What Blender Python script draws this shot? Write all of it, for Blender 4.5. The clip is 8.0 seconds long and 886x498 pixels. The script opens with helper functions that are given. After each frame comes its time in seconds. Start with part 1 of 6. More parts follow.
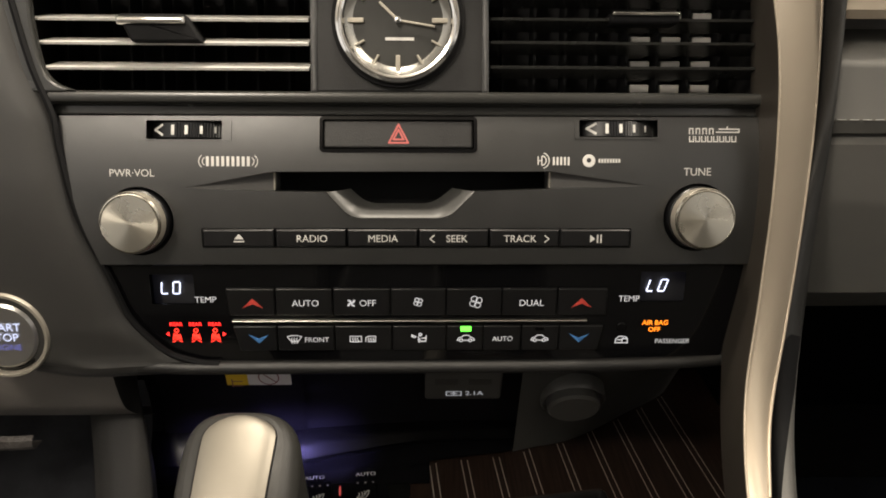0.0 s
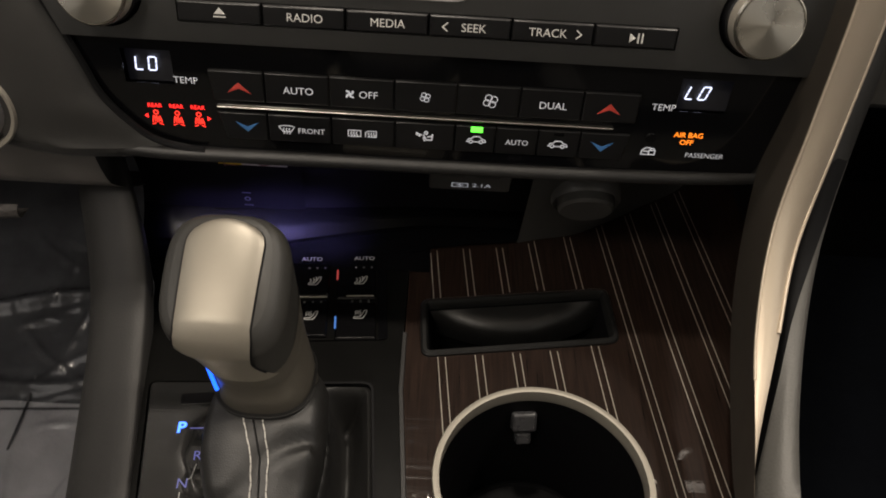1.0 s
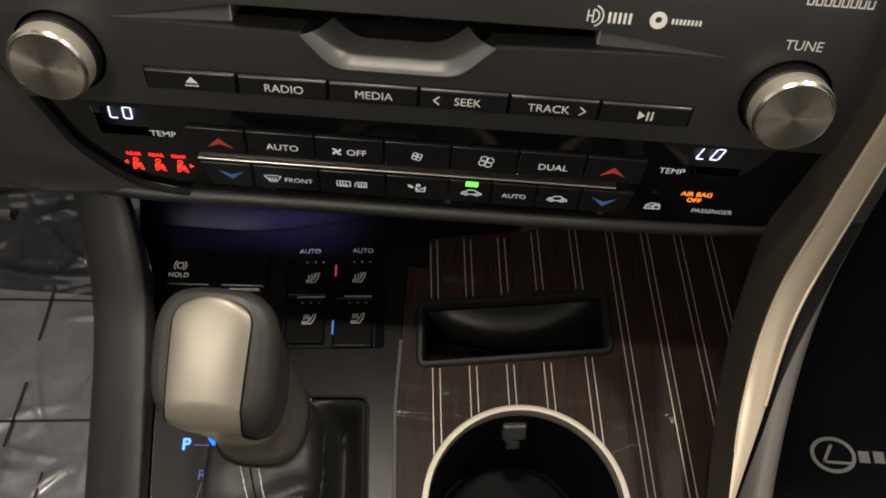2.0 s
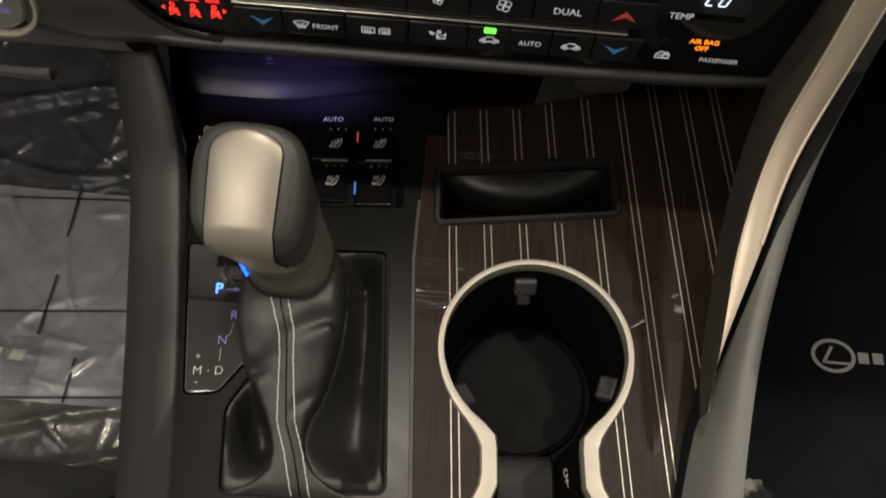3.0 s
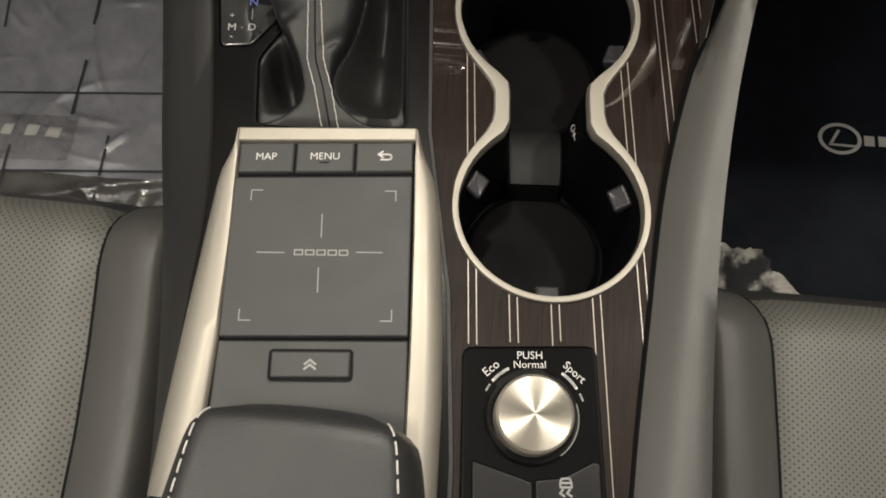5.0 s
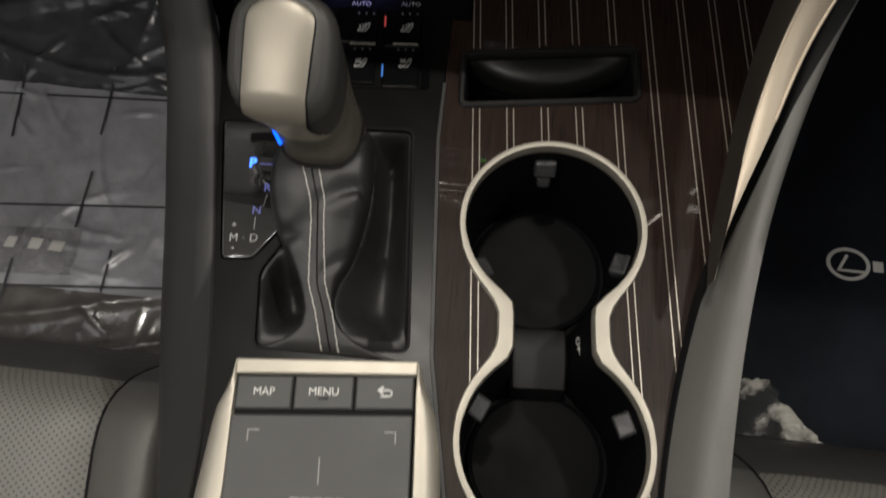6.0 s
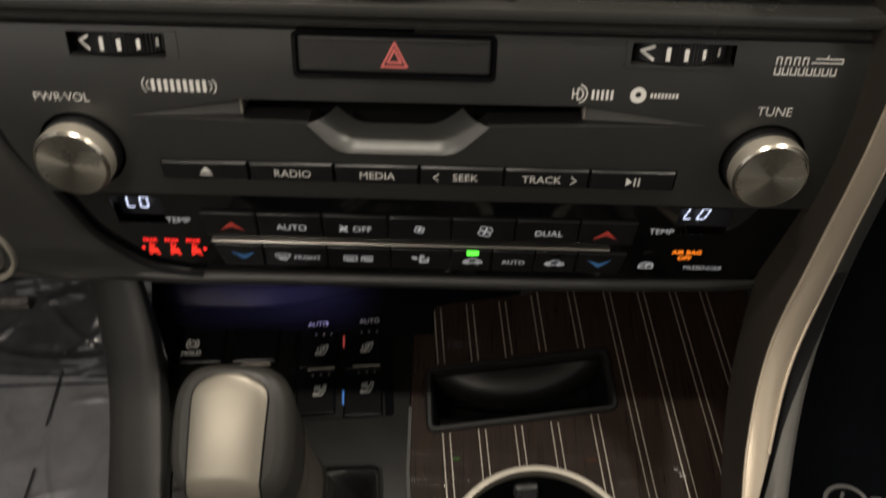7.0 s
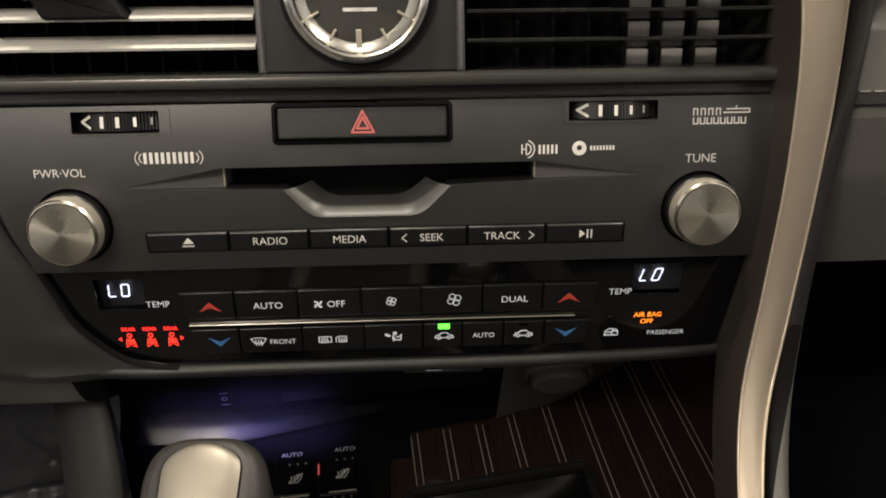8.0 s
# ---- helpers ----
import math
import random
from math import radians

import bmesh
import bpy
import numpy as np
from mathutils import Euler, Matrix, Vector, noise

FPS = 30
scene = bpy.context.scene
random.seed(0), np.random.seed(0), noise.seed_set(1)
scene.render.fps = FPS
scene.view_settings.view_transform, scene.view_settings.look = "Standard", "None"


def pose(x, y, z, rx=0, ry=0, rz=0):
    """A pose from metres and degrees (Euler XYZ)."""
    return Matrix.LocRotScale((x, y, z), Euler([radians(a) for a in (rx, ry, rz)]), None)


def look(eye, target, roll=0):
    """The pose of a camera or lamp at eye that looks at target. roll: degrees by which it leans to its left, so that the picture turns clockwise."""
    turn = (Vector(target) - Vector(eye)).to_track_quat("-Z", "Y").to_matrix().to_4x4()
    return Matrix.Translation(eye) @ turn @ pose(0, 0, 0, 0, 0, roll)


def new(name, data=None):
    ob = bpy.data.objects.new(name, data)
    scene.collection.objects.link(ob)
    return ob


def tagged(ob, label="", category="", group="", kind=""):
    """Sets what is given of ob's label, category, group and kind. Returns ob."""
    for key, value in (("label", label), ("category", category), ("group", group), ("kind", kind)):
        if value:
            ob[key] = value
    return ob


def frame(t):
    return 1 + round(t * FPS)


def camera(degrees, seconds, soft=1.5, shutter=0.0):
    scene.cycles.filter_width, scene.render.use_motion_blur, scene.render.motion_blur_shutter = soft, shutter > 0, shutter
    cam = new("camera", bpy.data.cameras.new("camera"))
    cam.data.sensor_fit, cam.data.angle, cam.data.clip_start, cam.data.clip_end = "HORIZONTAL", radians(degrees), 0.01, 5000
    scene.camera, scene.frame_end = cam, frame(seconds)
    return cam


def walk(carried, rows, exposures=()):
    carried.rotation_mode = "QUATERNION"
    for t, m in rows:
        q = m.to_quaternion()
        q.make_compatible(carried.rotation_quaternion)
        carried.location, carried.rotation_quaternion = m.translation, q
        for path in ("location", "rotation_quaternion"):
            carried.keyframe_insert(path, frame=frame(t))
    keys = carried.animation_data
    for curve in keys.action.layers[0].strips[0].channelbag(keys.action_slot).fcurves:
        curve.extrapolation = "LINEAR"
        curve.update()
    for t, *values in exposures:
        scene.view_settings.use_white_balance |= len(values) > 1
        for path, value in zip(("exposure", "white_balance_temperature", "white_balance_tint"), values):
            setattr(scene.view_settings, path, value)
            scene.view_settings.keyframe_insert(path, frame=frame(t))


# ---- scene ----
cam = camera(60.00, 8.0, soft=1.8, shutter=0.25)
ROWS = [
    (0, 0.0117, 0.0638, 1.0275, -1.60, -26.23, 0.70),
    (0.5, 0.0093, 0.0658, 1.0237, -0.79, -27.26, 0.55),
    (0.6, 0.0065, 0.0667, 1.0348, -1.36, -30.20, 0.54),
    (0.7, 0.0148, 0.0721, 1.0275, -0.29, -33.49, 0.92),
    (0.8, 0.0212, 0.0844, 1.0227, 0.33, -38.40, 1.67),
    (0.9, 0.0156, 0.0986, 1.0282, -1.23, -43.29, 3.54),
    (1, 0.0137, 0.1113, 1.0335, -1.60, -46.32, 4.27),
    (1.2, 0.0098, 0.1431, 1.0644, -2.26, -51.40, 5.06),
    (2.3, 0.0269, 0.2039, 1.0925, 0.74, -62.35, 4.09),
    (2.5, 0.0294, 0.1934, 1.0901, 1.12, -63.26, 3.97),
    (3, 0.0218, 0.1533, 1.0907, 0.84, -65.32, 4.15),
    (3.5, 0.0212, 0.1173, 1.0856, 0.48, -67.44, 4.18),
    (4, 0.0244, 0.0742, 1.0802, 1.22, -69.91, 3.59),
    (4.2, 0.0264, 0.0610, 1.0776, 1.14, -70.94, 3.73),
    (5.3, 0.0330, 0.0228, 1.0749, 3.80, -73.07, 1.72),
    (5.5, 0.0271, 0.0432, 1.0807, 4.03, -72.56, 1.68),
    (6, 0.0240, 0.1220, 1.0982, 4.41, -70.88, 1.90),
    (6.3, 0.0220, 0.1582, 1.1049, 3.54, -69.24, 2.93),
    (6.5, 0.0235, 0.1736, 1.1071, 3.43, -67.42, 2.49),
    (6.7, 0.0173, 0.1847, 1.1090, 1.35, -64.22, 3.28),
    (6.8, 0.0179, 0.1924, 1.1089, 1.27, -61.99, 2.58),
    (7, 0.0181, 0.1960, 1.1057, -0.31, -56.26, 1.68),
    (7.2, 0.0167, 0.1744, 1.0905, -1.73, -49.55, 0.69),
    (7.5, 0.0145, 0.1367, 1.0714, -3.44, -41.90, 0.57),
    (8, 0.0188, 0.1242, 1.0612, -2.84, -36.54, 0.28),
]
EXPOSURES = [(0.0, 0.58, 6450, 10), (0.5, 0.54, 6450, 10), (0.8, 0.26, 6420, 11), (1.0, 0.12, 6350, 12), (2.5, 0.22, 6300, 10), (3.0, 0.18, 6300, 10), (3.5, 0.33, 6380, 9), (4.0, 0.36, 6350, 9),
             (5.5, 0.12, 5900, 9), (6.0, 0.02, 5850, 9), (6.5, -0.10, 6000, 10), (7.0, -0.14, 6250, 10), (7.5, 0.07, 6350, 10), (8.0, 0.35, 6380, 10)]
walk(cam, [(t, pose(x, y, z, 90 + pitch, 0, yaw) @ pose(0, 0, 0, 0, 0, roll)) for t, x, y, z, yaw, pitch, roll in ROWS], EXPOSURES)

# ---- light: night garage through the windows, the reading lamps overhead ----
world = bpy.data.worlds.new("garage_night")
scene.world = world
world.use_nodes = True
wb = world.node_tree.nodes["Background"]
wb.inputs["Color"].default_value = (1.0, 0.93, 0.84, 1)
wb.inputs["Strength"].default_value = 0.8


def area_lamp(name, m, sx, sy, watts, colour):
    data = bpy.data.lights.new(name, "AREA")
    data.shape, data.size, data.size_y = "RECTANGLE", sx, sy
    data.energy, data.color = watts, colour
    ob = new(name, data)
    ob.matrix_world = m
    return ob


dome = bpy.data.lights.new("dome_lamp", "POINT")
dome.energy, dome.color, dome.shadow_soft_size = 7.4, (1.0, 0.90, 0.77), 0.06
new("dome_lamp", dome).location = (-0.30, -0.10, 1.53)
for x, y, watts in ((-0.055, 0.460, 3.4), (0.44, 0.460, 3.5)):
    area_lamp("reading_lamp", look((x, y, 1.565), (0.04 + 0.6 * x, 0.10, 0.70)), 0.045, 0.045, watts, (1.0, 0.88, 0.72))
FOOT = area_lamp("console_lamp", look((-0.080, 0.3830, 0.8030), (-0.080, 0.4240, 0.7150)), 0.09, 0.010, 0.050, (0.38, 0.32, 1.0))
FOOT.data.spread = radians(30)

# ---- materials ----
MATS = {}


def mat(name, colour, rough=0.5, metal=0.0, bump=0.0, scale=900.0, vary=0.12, coat=0.0, spec=0.5, voronoi=False, deep=0.0004):
    """A surface with grain and faint wear at two scales."""
    if name in MATS:
        return MATS[name]
    m = bpy.data.materials.new(name)
    m.use_nodes = True
    nt = m.node_tree
    b = nt.nodes["Principled BSDF"]
    b.inputs["Roughness"].default_value, b.inputs["Metallic"].default_value = rough, metal
    b.inputs["Specular IOR Level"].default_value = spec
    b.inputs["Coat Weight"].default_value = coat
    b.inputs["Coat Roughness"].default_value = 0.02
    co = nt.nodes.new("ShaderNodeTexCoord")
    big = nt.nodes.new("ShaderNodeTexNoise")
    big.inputs["Scale"].default_value, big.inputs["Detail"].default_value = 22.0, 6.0
    nt.links.new(co.outputs["Object"], big.inputs["Vector"])
    ramp = nt.nodes.new("ShaderNodeMapRange")
    ramp.inputs["To Min"].default_value, ramp.inputs["To Max"].default_value = 1 - vary, 1 + vary
    nt.links.new(big.outputs["Fac"], ramp.inputs["Value"])
    mix = nt.nodes.new("ShaderNodeVectorMath")
    mix.operation = "SCALE"
    mix.inputs[0].default_value = colour[:3]
    nt.links.new(ramp.outputs["Result"], mix.inputs["Scale"])
    nt.links.new(mix.outputs["Vector"], b.inputs["Base Color"])
    rr = nt.nodes.new("ShaderNodeMapRange")
    rr.inputs["To Min"].default_value, rr.inputs["To Max"].default_value = rough * 0.82, min(1.0, rough * 1.18)
    smudge = nt.nodes.new("ShaderNodeTexNoise")
    smudge.inputs["Scale"].default_value, smudge.inputs["Detail"].default_value = 60.0, 4.0
    nt.links.new(co.outputs["Object"], smudge.inputs["Vector"])
    nt.links.new(smudge.outputs["Fac"], rr.inputs["Value"])
    nt.links.new(rr.outputs["Result"], b.inputs["Roughness"])
    if bump:
        if voronoi:
            fine = nt.nodes.new("ShaderNodeTexVoronoi")
            fine.feature = "DISTANCE_TO_EDGE"
            out = fine.outputs["Distance"]
        else:
            fine = nt.nodes.new("ShaderNodeTexNoise")
            fine.inputs["Detail"].default_value = 3.0
            out = fine.outputs["Fac"]
        fine.inputs["Scale"].default_value = scale
        nt.links.new(co.outputs["Object"], fine.inputs["Vector"])
        bn = nt.nodes.new("ShaderNodeBump")
        bn.inputs["Strength"].default_value, bn.inputs["Distance"].default_value = bump, deep
        nt.links.new(out, bn.inputs["Height"])
        nt.links.new(bn.outputs["Normal"], b.inputs["Normal"])
    MATS[name] = m
    return m


def glow(name, colour, strength):
    m = bpy.data.materials.new(name)
    m.use_nodes = True
    b = m.node_tree.nodes["Principled BSDF"]
    b.inputs["Base Color"].default_value = (0.02, 0.02, 0.02, 1)
    b.inputs["Emission Color"].default_value = (*colour, 1)
    b.inputs["Emission Strength"].default_value = strength
    return m


def spun(name, colour, rough=0.28):
    """Metal turned on a lathe: the brushing runs round the axis."""
    m = mat(name, colour, rough, 1.0, vary=0.04)
    nt = m.node_tree
    b = nt.nodes["Principled BSDF"]
    b.inputs["Anisotropic"].default_value = 0.85
    tan = nt.nodes.new("ShaderNodeTangent")
    tan.direction_type, tan.axis = "RADIAL", "Z"
    nt.links.new(tan.outputs["Tangent"], b.inputs["Tangent"])
    return m


PLASTIC = mat("soft_black_plastic", (0.011, 0.0108, 0.0105), 0.5, bump=0.25, scale=1500)
FACE = mat("panel_plastic", (0.0145, 0.0145, 0.0138), 0.40, bump=0.1, scale=1800, spec=1.0)
BEZEL = mat("grained_dash_plastic", (0.030, 0.0293, 0.0275), 0.45, bump=0.15, scale=2000, voronoi=True)
GLOSS = mat("piano_black", (0.003, 0.003, 0.0035), 0.06, vary=0.3, spec=0.35)
KEY = mat("key_black", (0.006, 0.006, 0.0065), 0.34, bump=0.05, spec=0.4)
DARK = mat("cavity_black", (0.003, 0.003, 0.0035), 0.7, spec=0.2)
RUBBER = mat("cup_rubber", (0.0026, 0.0026, 0.003), 0.6, spec=0.09, bump=0.2, scale=700)
SILVER = mat("satin_silver", (0.41, 0.38, 0.32), 0.46, 0.55, bump=0.04, scale=2600, vary=0.05)
CUPRIM = mat("cup_rim_satin", (0.305, 0.284, 0.241), 0.46, 0.55, bump=0.04, scale=2600, vary=0.05)
KNOBCAP = mat("knob_cap_metal", (0.235, 0.215, 0.177), 0.42, 0.5, bump=0.04, scale=2600, vary=0.05)
SPEAR = mat("satin_champagne", (0.46, 0.395, 0.31), 0.40, 0.42, bump=0.04, scale=2600, vary=0.05)
PADSKIN = mat("dash_pad_skin", (0.13, 0.127, 0.117), 0.45, bump=0.2, scale=1300, voronoi=True)
BAR = mat("divider_metal", (0.6, 0.58, 0.54), 0.3, 1.0, vary=0.04)
RIMMETAL = mat("knob_rim_metal", (0.62, 0.58, 0.50), 0.24, 1.0, vary=0.04)
REHAUT = mat("clock_inner_ring", (0.36, 0.35, 0.32), 0.28, 0.8, vary=0.05)
CHROME = mat("chrome", (0.75, 0.74, 0.72), 0.08, 1.0, vary=0.03)
INLAY = mat("metal_inlay", (0.36, 0.33, 0.285), 0.35, 0.4, vary=0.1)
STARTCAP = mat("start_cap_metal", (0.38, 0.37, 0.355), 0.32, 0.9, vary=0.05)
SPUN = spun("spun_aluminium", (0.54, 0.51, 0.44))
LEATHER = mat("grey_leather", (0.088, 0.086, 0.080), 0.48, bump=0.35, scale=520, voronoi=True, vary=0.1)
# driver-side pad: the same grey leather, darkened to carry its shade
BOLSTER_SHADED = mat("bolster_leather_shaded", (0.027, 0.0264, 0.0255), 0.5, spec=0.35, bump=0.3, scale=620, voronoi=True, vary=0.1)
FRONTSKIN = mat("seat_front_darker_leather", (0.050, 0.049, 0.047), 0.5, bump=0.35, scale=520, voronoi=True, vary=0.1)
BOOT = mat("boot_leather", (0.0138, 0.0136, 0.0131), 0.48, spec=0.5, bump=0.3, scale=1000, voronoi=True, vary=0.15)
ARM = mat("armrest_leather", (0.027, 0.027, 0.027), 0.46, bump=0.35, scale=560, voronoi=True)
PAD = mat("touchpad_plastic", (0.048, 0.049, 0.048), 0.55, bump=0.12, scale=2400)
CONSOLE = mat("console_black", (0.0032, 0.0032, 0.0030), 0.30, bump=0.1, scale=1800, spec=0.18)
GATEGLOSS = mat("gate_gloss", (0.014, 0.014, 0.0138), 0.16, coat=1.0)
GATEGLOSS.node_tree.nodes["Principled BSDF"].inputs["Coat IOR"].default_value = 1.9
RECESS = mat("recess_plastic", (0.0065, 0.0062, 0.0075), 0.55, spec=0.12, bump=0.1)
SOFTEDGE = mat("soft_edge_black", (0.016, 0.016, 0.0155), 0.45, spec=0.4)
TRAYRIM = mat("tray_rim_black", (0.006, 0.006, 0.0058), 0.45, spec=0.3)
THREAD_GREY = mat("grey_thread", (0.20, 0.20, 0.19), 0.8)
KNOBSKIN = mat("knob_leather", (0.026, 0.0252, 0.0228), 0.46, spec=0.45, bump=0.25, scale=1200, voronoi=True, vary=0.12)
# neck: same satin finish as the knob cap, shade put into the colour
NECK = mat("neck_shaded_satin", (0.120, 0.110, 0.091), 0.42, 0.55, vary=0.06)
TABGREY = mat("spring_tab_grey", (0.031, 0.031, 0.033), 0.28)
SWITCH = mat("switch_black", (0.003, 0.003, 0.0034), 0.22, spec=0.2)
THREAD = mat("white_thread", (0.55, 0.53, 0.49), 0.8, vary=0.2)
PRINT = mat("white_print", (0.64, 0.63, 0.60), 0.6, vary=0.06)
PALER_PLASTIC = mat("paler_plastic", (0.055, 0.055, 0.052), 0.40, bump=0.05)
# slot ramps: reflected lamp light is put into a paler colour
RAMP = mat("slot_ramp_lit", (0.10, 0.098, 0.094), 0.32, bump=0.03)
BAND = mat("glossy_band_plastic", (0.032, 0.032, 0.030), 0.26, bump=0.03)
PRINT_DIM = mat("grey_print", (0.32, 0.32, 0.31), 0.6, vary=0.06)
RED_PRINT = mat("red_print", (0.55, 0.06, 0.045), 0.5)
BLUE_PRINT = mat("blue_print", (0.06, 0.20, 0.48), 0.5)
CARPET = mat("dark_carpet", (0.012, 0.012, 0.013), 0.95, bump=1.0, scale=400)
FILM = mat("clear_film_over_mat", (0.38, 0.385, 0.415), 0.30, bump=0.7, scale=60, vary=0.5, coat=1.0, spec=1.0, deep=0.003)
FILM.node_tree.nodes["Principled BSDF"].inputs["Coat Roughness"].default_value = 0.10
FILM_LOW = mat("clear_film_rear_dark", (0.125, 0.118, 0.113), 0.24, bump=0.7, scale=60, vary=0.7, coat=1.0, spec=1.0, deep=0.003)
FILM_DARK = mat("clear_film_front_dark", (0.068, 0.070, 0.078), 0.22, bump=0.5, scale=60, vary=0.6, coat=0.6, spec=0.4, deep=0.003)
MATCLOTH = mat("black_mat", (0.0095, 0.0115, 0.0165), 0.85, spec=0.2, bump=1.0, scale=150, vary=0.55)
HEAD = mat("headliner_cloth", (0.82, 0.78, 0.71), 0.9, bump=0.3, scale=500)
TRIMGREY = mat("cabin_grey", (0.10, 0.10, 0.10), 0.7)
WHITE_GLOW = glow("display_white", (0.74, 0.78, 1.0), 1.7)
GHOST = glow("display_backlight", (0.10, 0.10, 0.20), 0.008)
RED_GLOW = glow("warning_red", (1.0, 0.02, 0.015), 2.2)
AMBER_BODY = glow("warning_red_body", (1.0, 0.03, 0.015), 2.2)
AMBER = glow("amber_light", (1.0, 0.22, 0.01), 1.8)
GREEN = glow("green_light", (0.12, 1.0, 0.05), 2.2)
BLUE = glow("blue_light", (0.01, 0.10, 1.0), 3.2)
BLUE_TEXT = glow("blue_letter", (0.06, 0.19, 1.0), 3.4)
VIOLET_TEXT = glow("violet_letter", (0.30, 0.30, 0.85), 0.35)
START_TEXT = glow("start_letter", (0.70, 0.74, 1.0), 0.9)
LIT_PRINT = glow("glowing_white_print", (0.90, 0.92, 1.0), 0.22)
LIT_PRINT.node_tree.nodes["Principled BSDF"].inputs["Base Color"].default_value = (0.6, 0.59, 0.57, 1)
HAZ = glow("hazard_red", (0.9, 0.16, 0.12), 0.55)
RED_BAR = glow("red_bar", (1.0, 0.12, 0.10), 0.35)
BLUE_BAR = glow("blue_bar", (0.10, 0.35, 1.0), 0.5)


def wood_material():
    m = mat("dark_striped_wood", (0.060, 0.036, 0.028), 0.45, coat=0.75, vary=0.2, spec=0.1)
    nt = m.node_tree
    b = nt.nodes["Principled BSDF"]
    co = nt.nodes.new("ShaderNodeTexCoord")
    mp = nt.nodes.new("ShaderNodeMapping")
    mp.inputs["Rotation"].default_value = (0, 0, radians(-5))
    mp.inputs["Scale"].default_value = (900, 30, 60)
    n = nt.nodes.new("ShaderNodeTexNoise")
    n.inputs["Scale"].default_value, n.inputs["Detail"].default_value = 1.0, 5.0
    nt.links.new(co.outputs["Object"], mp.inputs["Vector"])
    nt.links.new(mp.outputs["Vector"], n.inputs["Vector"])
    r = nt.nodes.new("ShaderNodeValToRGB")
    r.color_ramp.elements[0].position, r.color_ramp.elements[0].color = 0.25, (0.0054, 0.0032, 0.0024, 1)
    r.color_ramp.elements[1].position, r.color_ramp.elements[1].color = 0.80, (0.0238, 0.0136, 0.0098, 1)
    nt.links.new(n.outputs["Fac"], r.inputs["Fac"])
    nt.links.new(r.outputs["Color"], b.inputs["Base Color"])
    b.inputs["Coat IOR"].default_value = 1.60
    return m


WOOD = wood_material()


def perforated():
    """Leather with rows of small punched holes."""
    m = mat("perforated_leather", (0.15, 0.147, 0.132), 0.5, bump=0.3, scale=520, voronoi=True, vary=0.1)
    nt = m.node_tree
    b = nt.nodes["Principled BSDF"]
    src = b.inputs["Base Color"].links[0].from_socket
    co = nt.nodes.new("ShaderNodeTexCoord")
    sep = nt.nodes.new("ShaderNodeSeparateXYZ")
    nt.links.new(co.outputs["Object"], sep.inputs["Vector"])

    def op(kind, a, c, d=0.0):
        n = nt.nodes.new("ShaderNodeMath")
        n.operation = kind
        for k, v in enumerate((a, c, d)):
            if hasattr(v, "is_output"):
                nt.links.new(v, n.inputs[k])
            else:
                n.inputs[k].default_value = v
        return n.outputs[0]
    step = 0.0046
    u = op("ADD", sep.outputs["X"], sep.outputs["Y"])
    w = op("SUBTRACT", sep.outputs["X"], sep.outputs["Y"])
    fu = op("PINGPONG", op("DIVIDE", u, step), 0.5)
    fw = op("PINGPONG", op("DIVIDE", w, step), 0.5)
    d = op("ADD", op("MULTIPLY", fu, fu), op("MULTIPLY", fw, fw))
    hole = op("GREATER_THAN", d, 0.046)
    sc = nt.nodes.new("ShaderNodeVectorMath")
    sc.operation = "SCALE"
    nt.links.new(src, sc.inputs[0])
    nt.links.new(op("ADD", op("MULTIPLY", hole, 0.72), 0.28), sc.inputs["Scale"])
    nt.links.new(sc.outputs["Vector"], b.inputs["Base Color"])
    return m


PERF = perforated()


# ---- mesh helpers ----
def part(name, bm, material, parent=None, label="", smooth=38):
    me = bpy.data.meshes.new(name)
    bmesh.ops.recalc_face_normals(bm, faces=bm.faces)
    bm.to_mesh(me)
    bm.free()
    me.materials.append(material)
    me.shade_smooth()
    me.set_sharp_from_angle(angle=radians(smooth))
    ob = new(name, me)
    ob.parent = parent
    if label:
        ob["label"] = label
    return ob


def thing(name, m, label, category, group="", kind=""):
    ob = new(name)
    ob.empty_display_size = 0.02
    ob.matrix_world = m
    return tagged(ob, label, category, group, kind)


def ccw(pts):
    a = sum(p[0] * q[1] - q[0] * p[1] for p, q in zip(pts, list(pts[1:]) + [pts[0]]))
    return list(pts) if a > 0 else list(pts)[::-1]


def inset(pts, d):
    out, n = [], len(pts)
    for i in range(n):
        a, p, c = Vector(pts[i - 1][:2]), Vector(pts[i][:2]), Vector(pts[(i + 1) % n][:2])
        e, f = (p - a), (c - p)
        if e.length < 1e-9 or f.length < 1e-9:
            out.append((p.x, p.y))
            continue
        e.normalize(), f.normalize()
        n1, n2 = Vector((-e.y, e.x)), Vector((-f.y, f.x))
        k = n1 + n2
        k = k / max(0.35, k.length_squared / 2) if k.length > 1e-6 else n1
        q = p + k * d
        out.append((q.x, q.y))
    # edges that turned round at tight corners shrink to one point
    flip = [(out[(i + 1) % n][0] - out[i][0]) * (pts[(i + 1) % n][0] - pts[i][0]) + (out[(i + 1) % n][1] - out[i][1]) * (pts[(i + 1) % n][1] - pts[i][1]) < 0 for i in range(n)]
    if any(flip) and not all(flip):
        start = next(i for i in range(n) if not flip[i])
        i = 1
        while i <= n:
            k = (start + i) % n
            if flip[k]:
                group = [k]
                while flip[(start + i) % n]:
                    group.append((start + i + 1) % n)
                    i += 1
                m = (sum(out[g][0] for g in group) / len(group), sum(out[g][1] for g in group) / len(group))
                for g in group:
                    out[g] = m
            i += 1
    return out


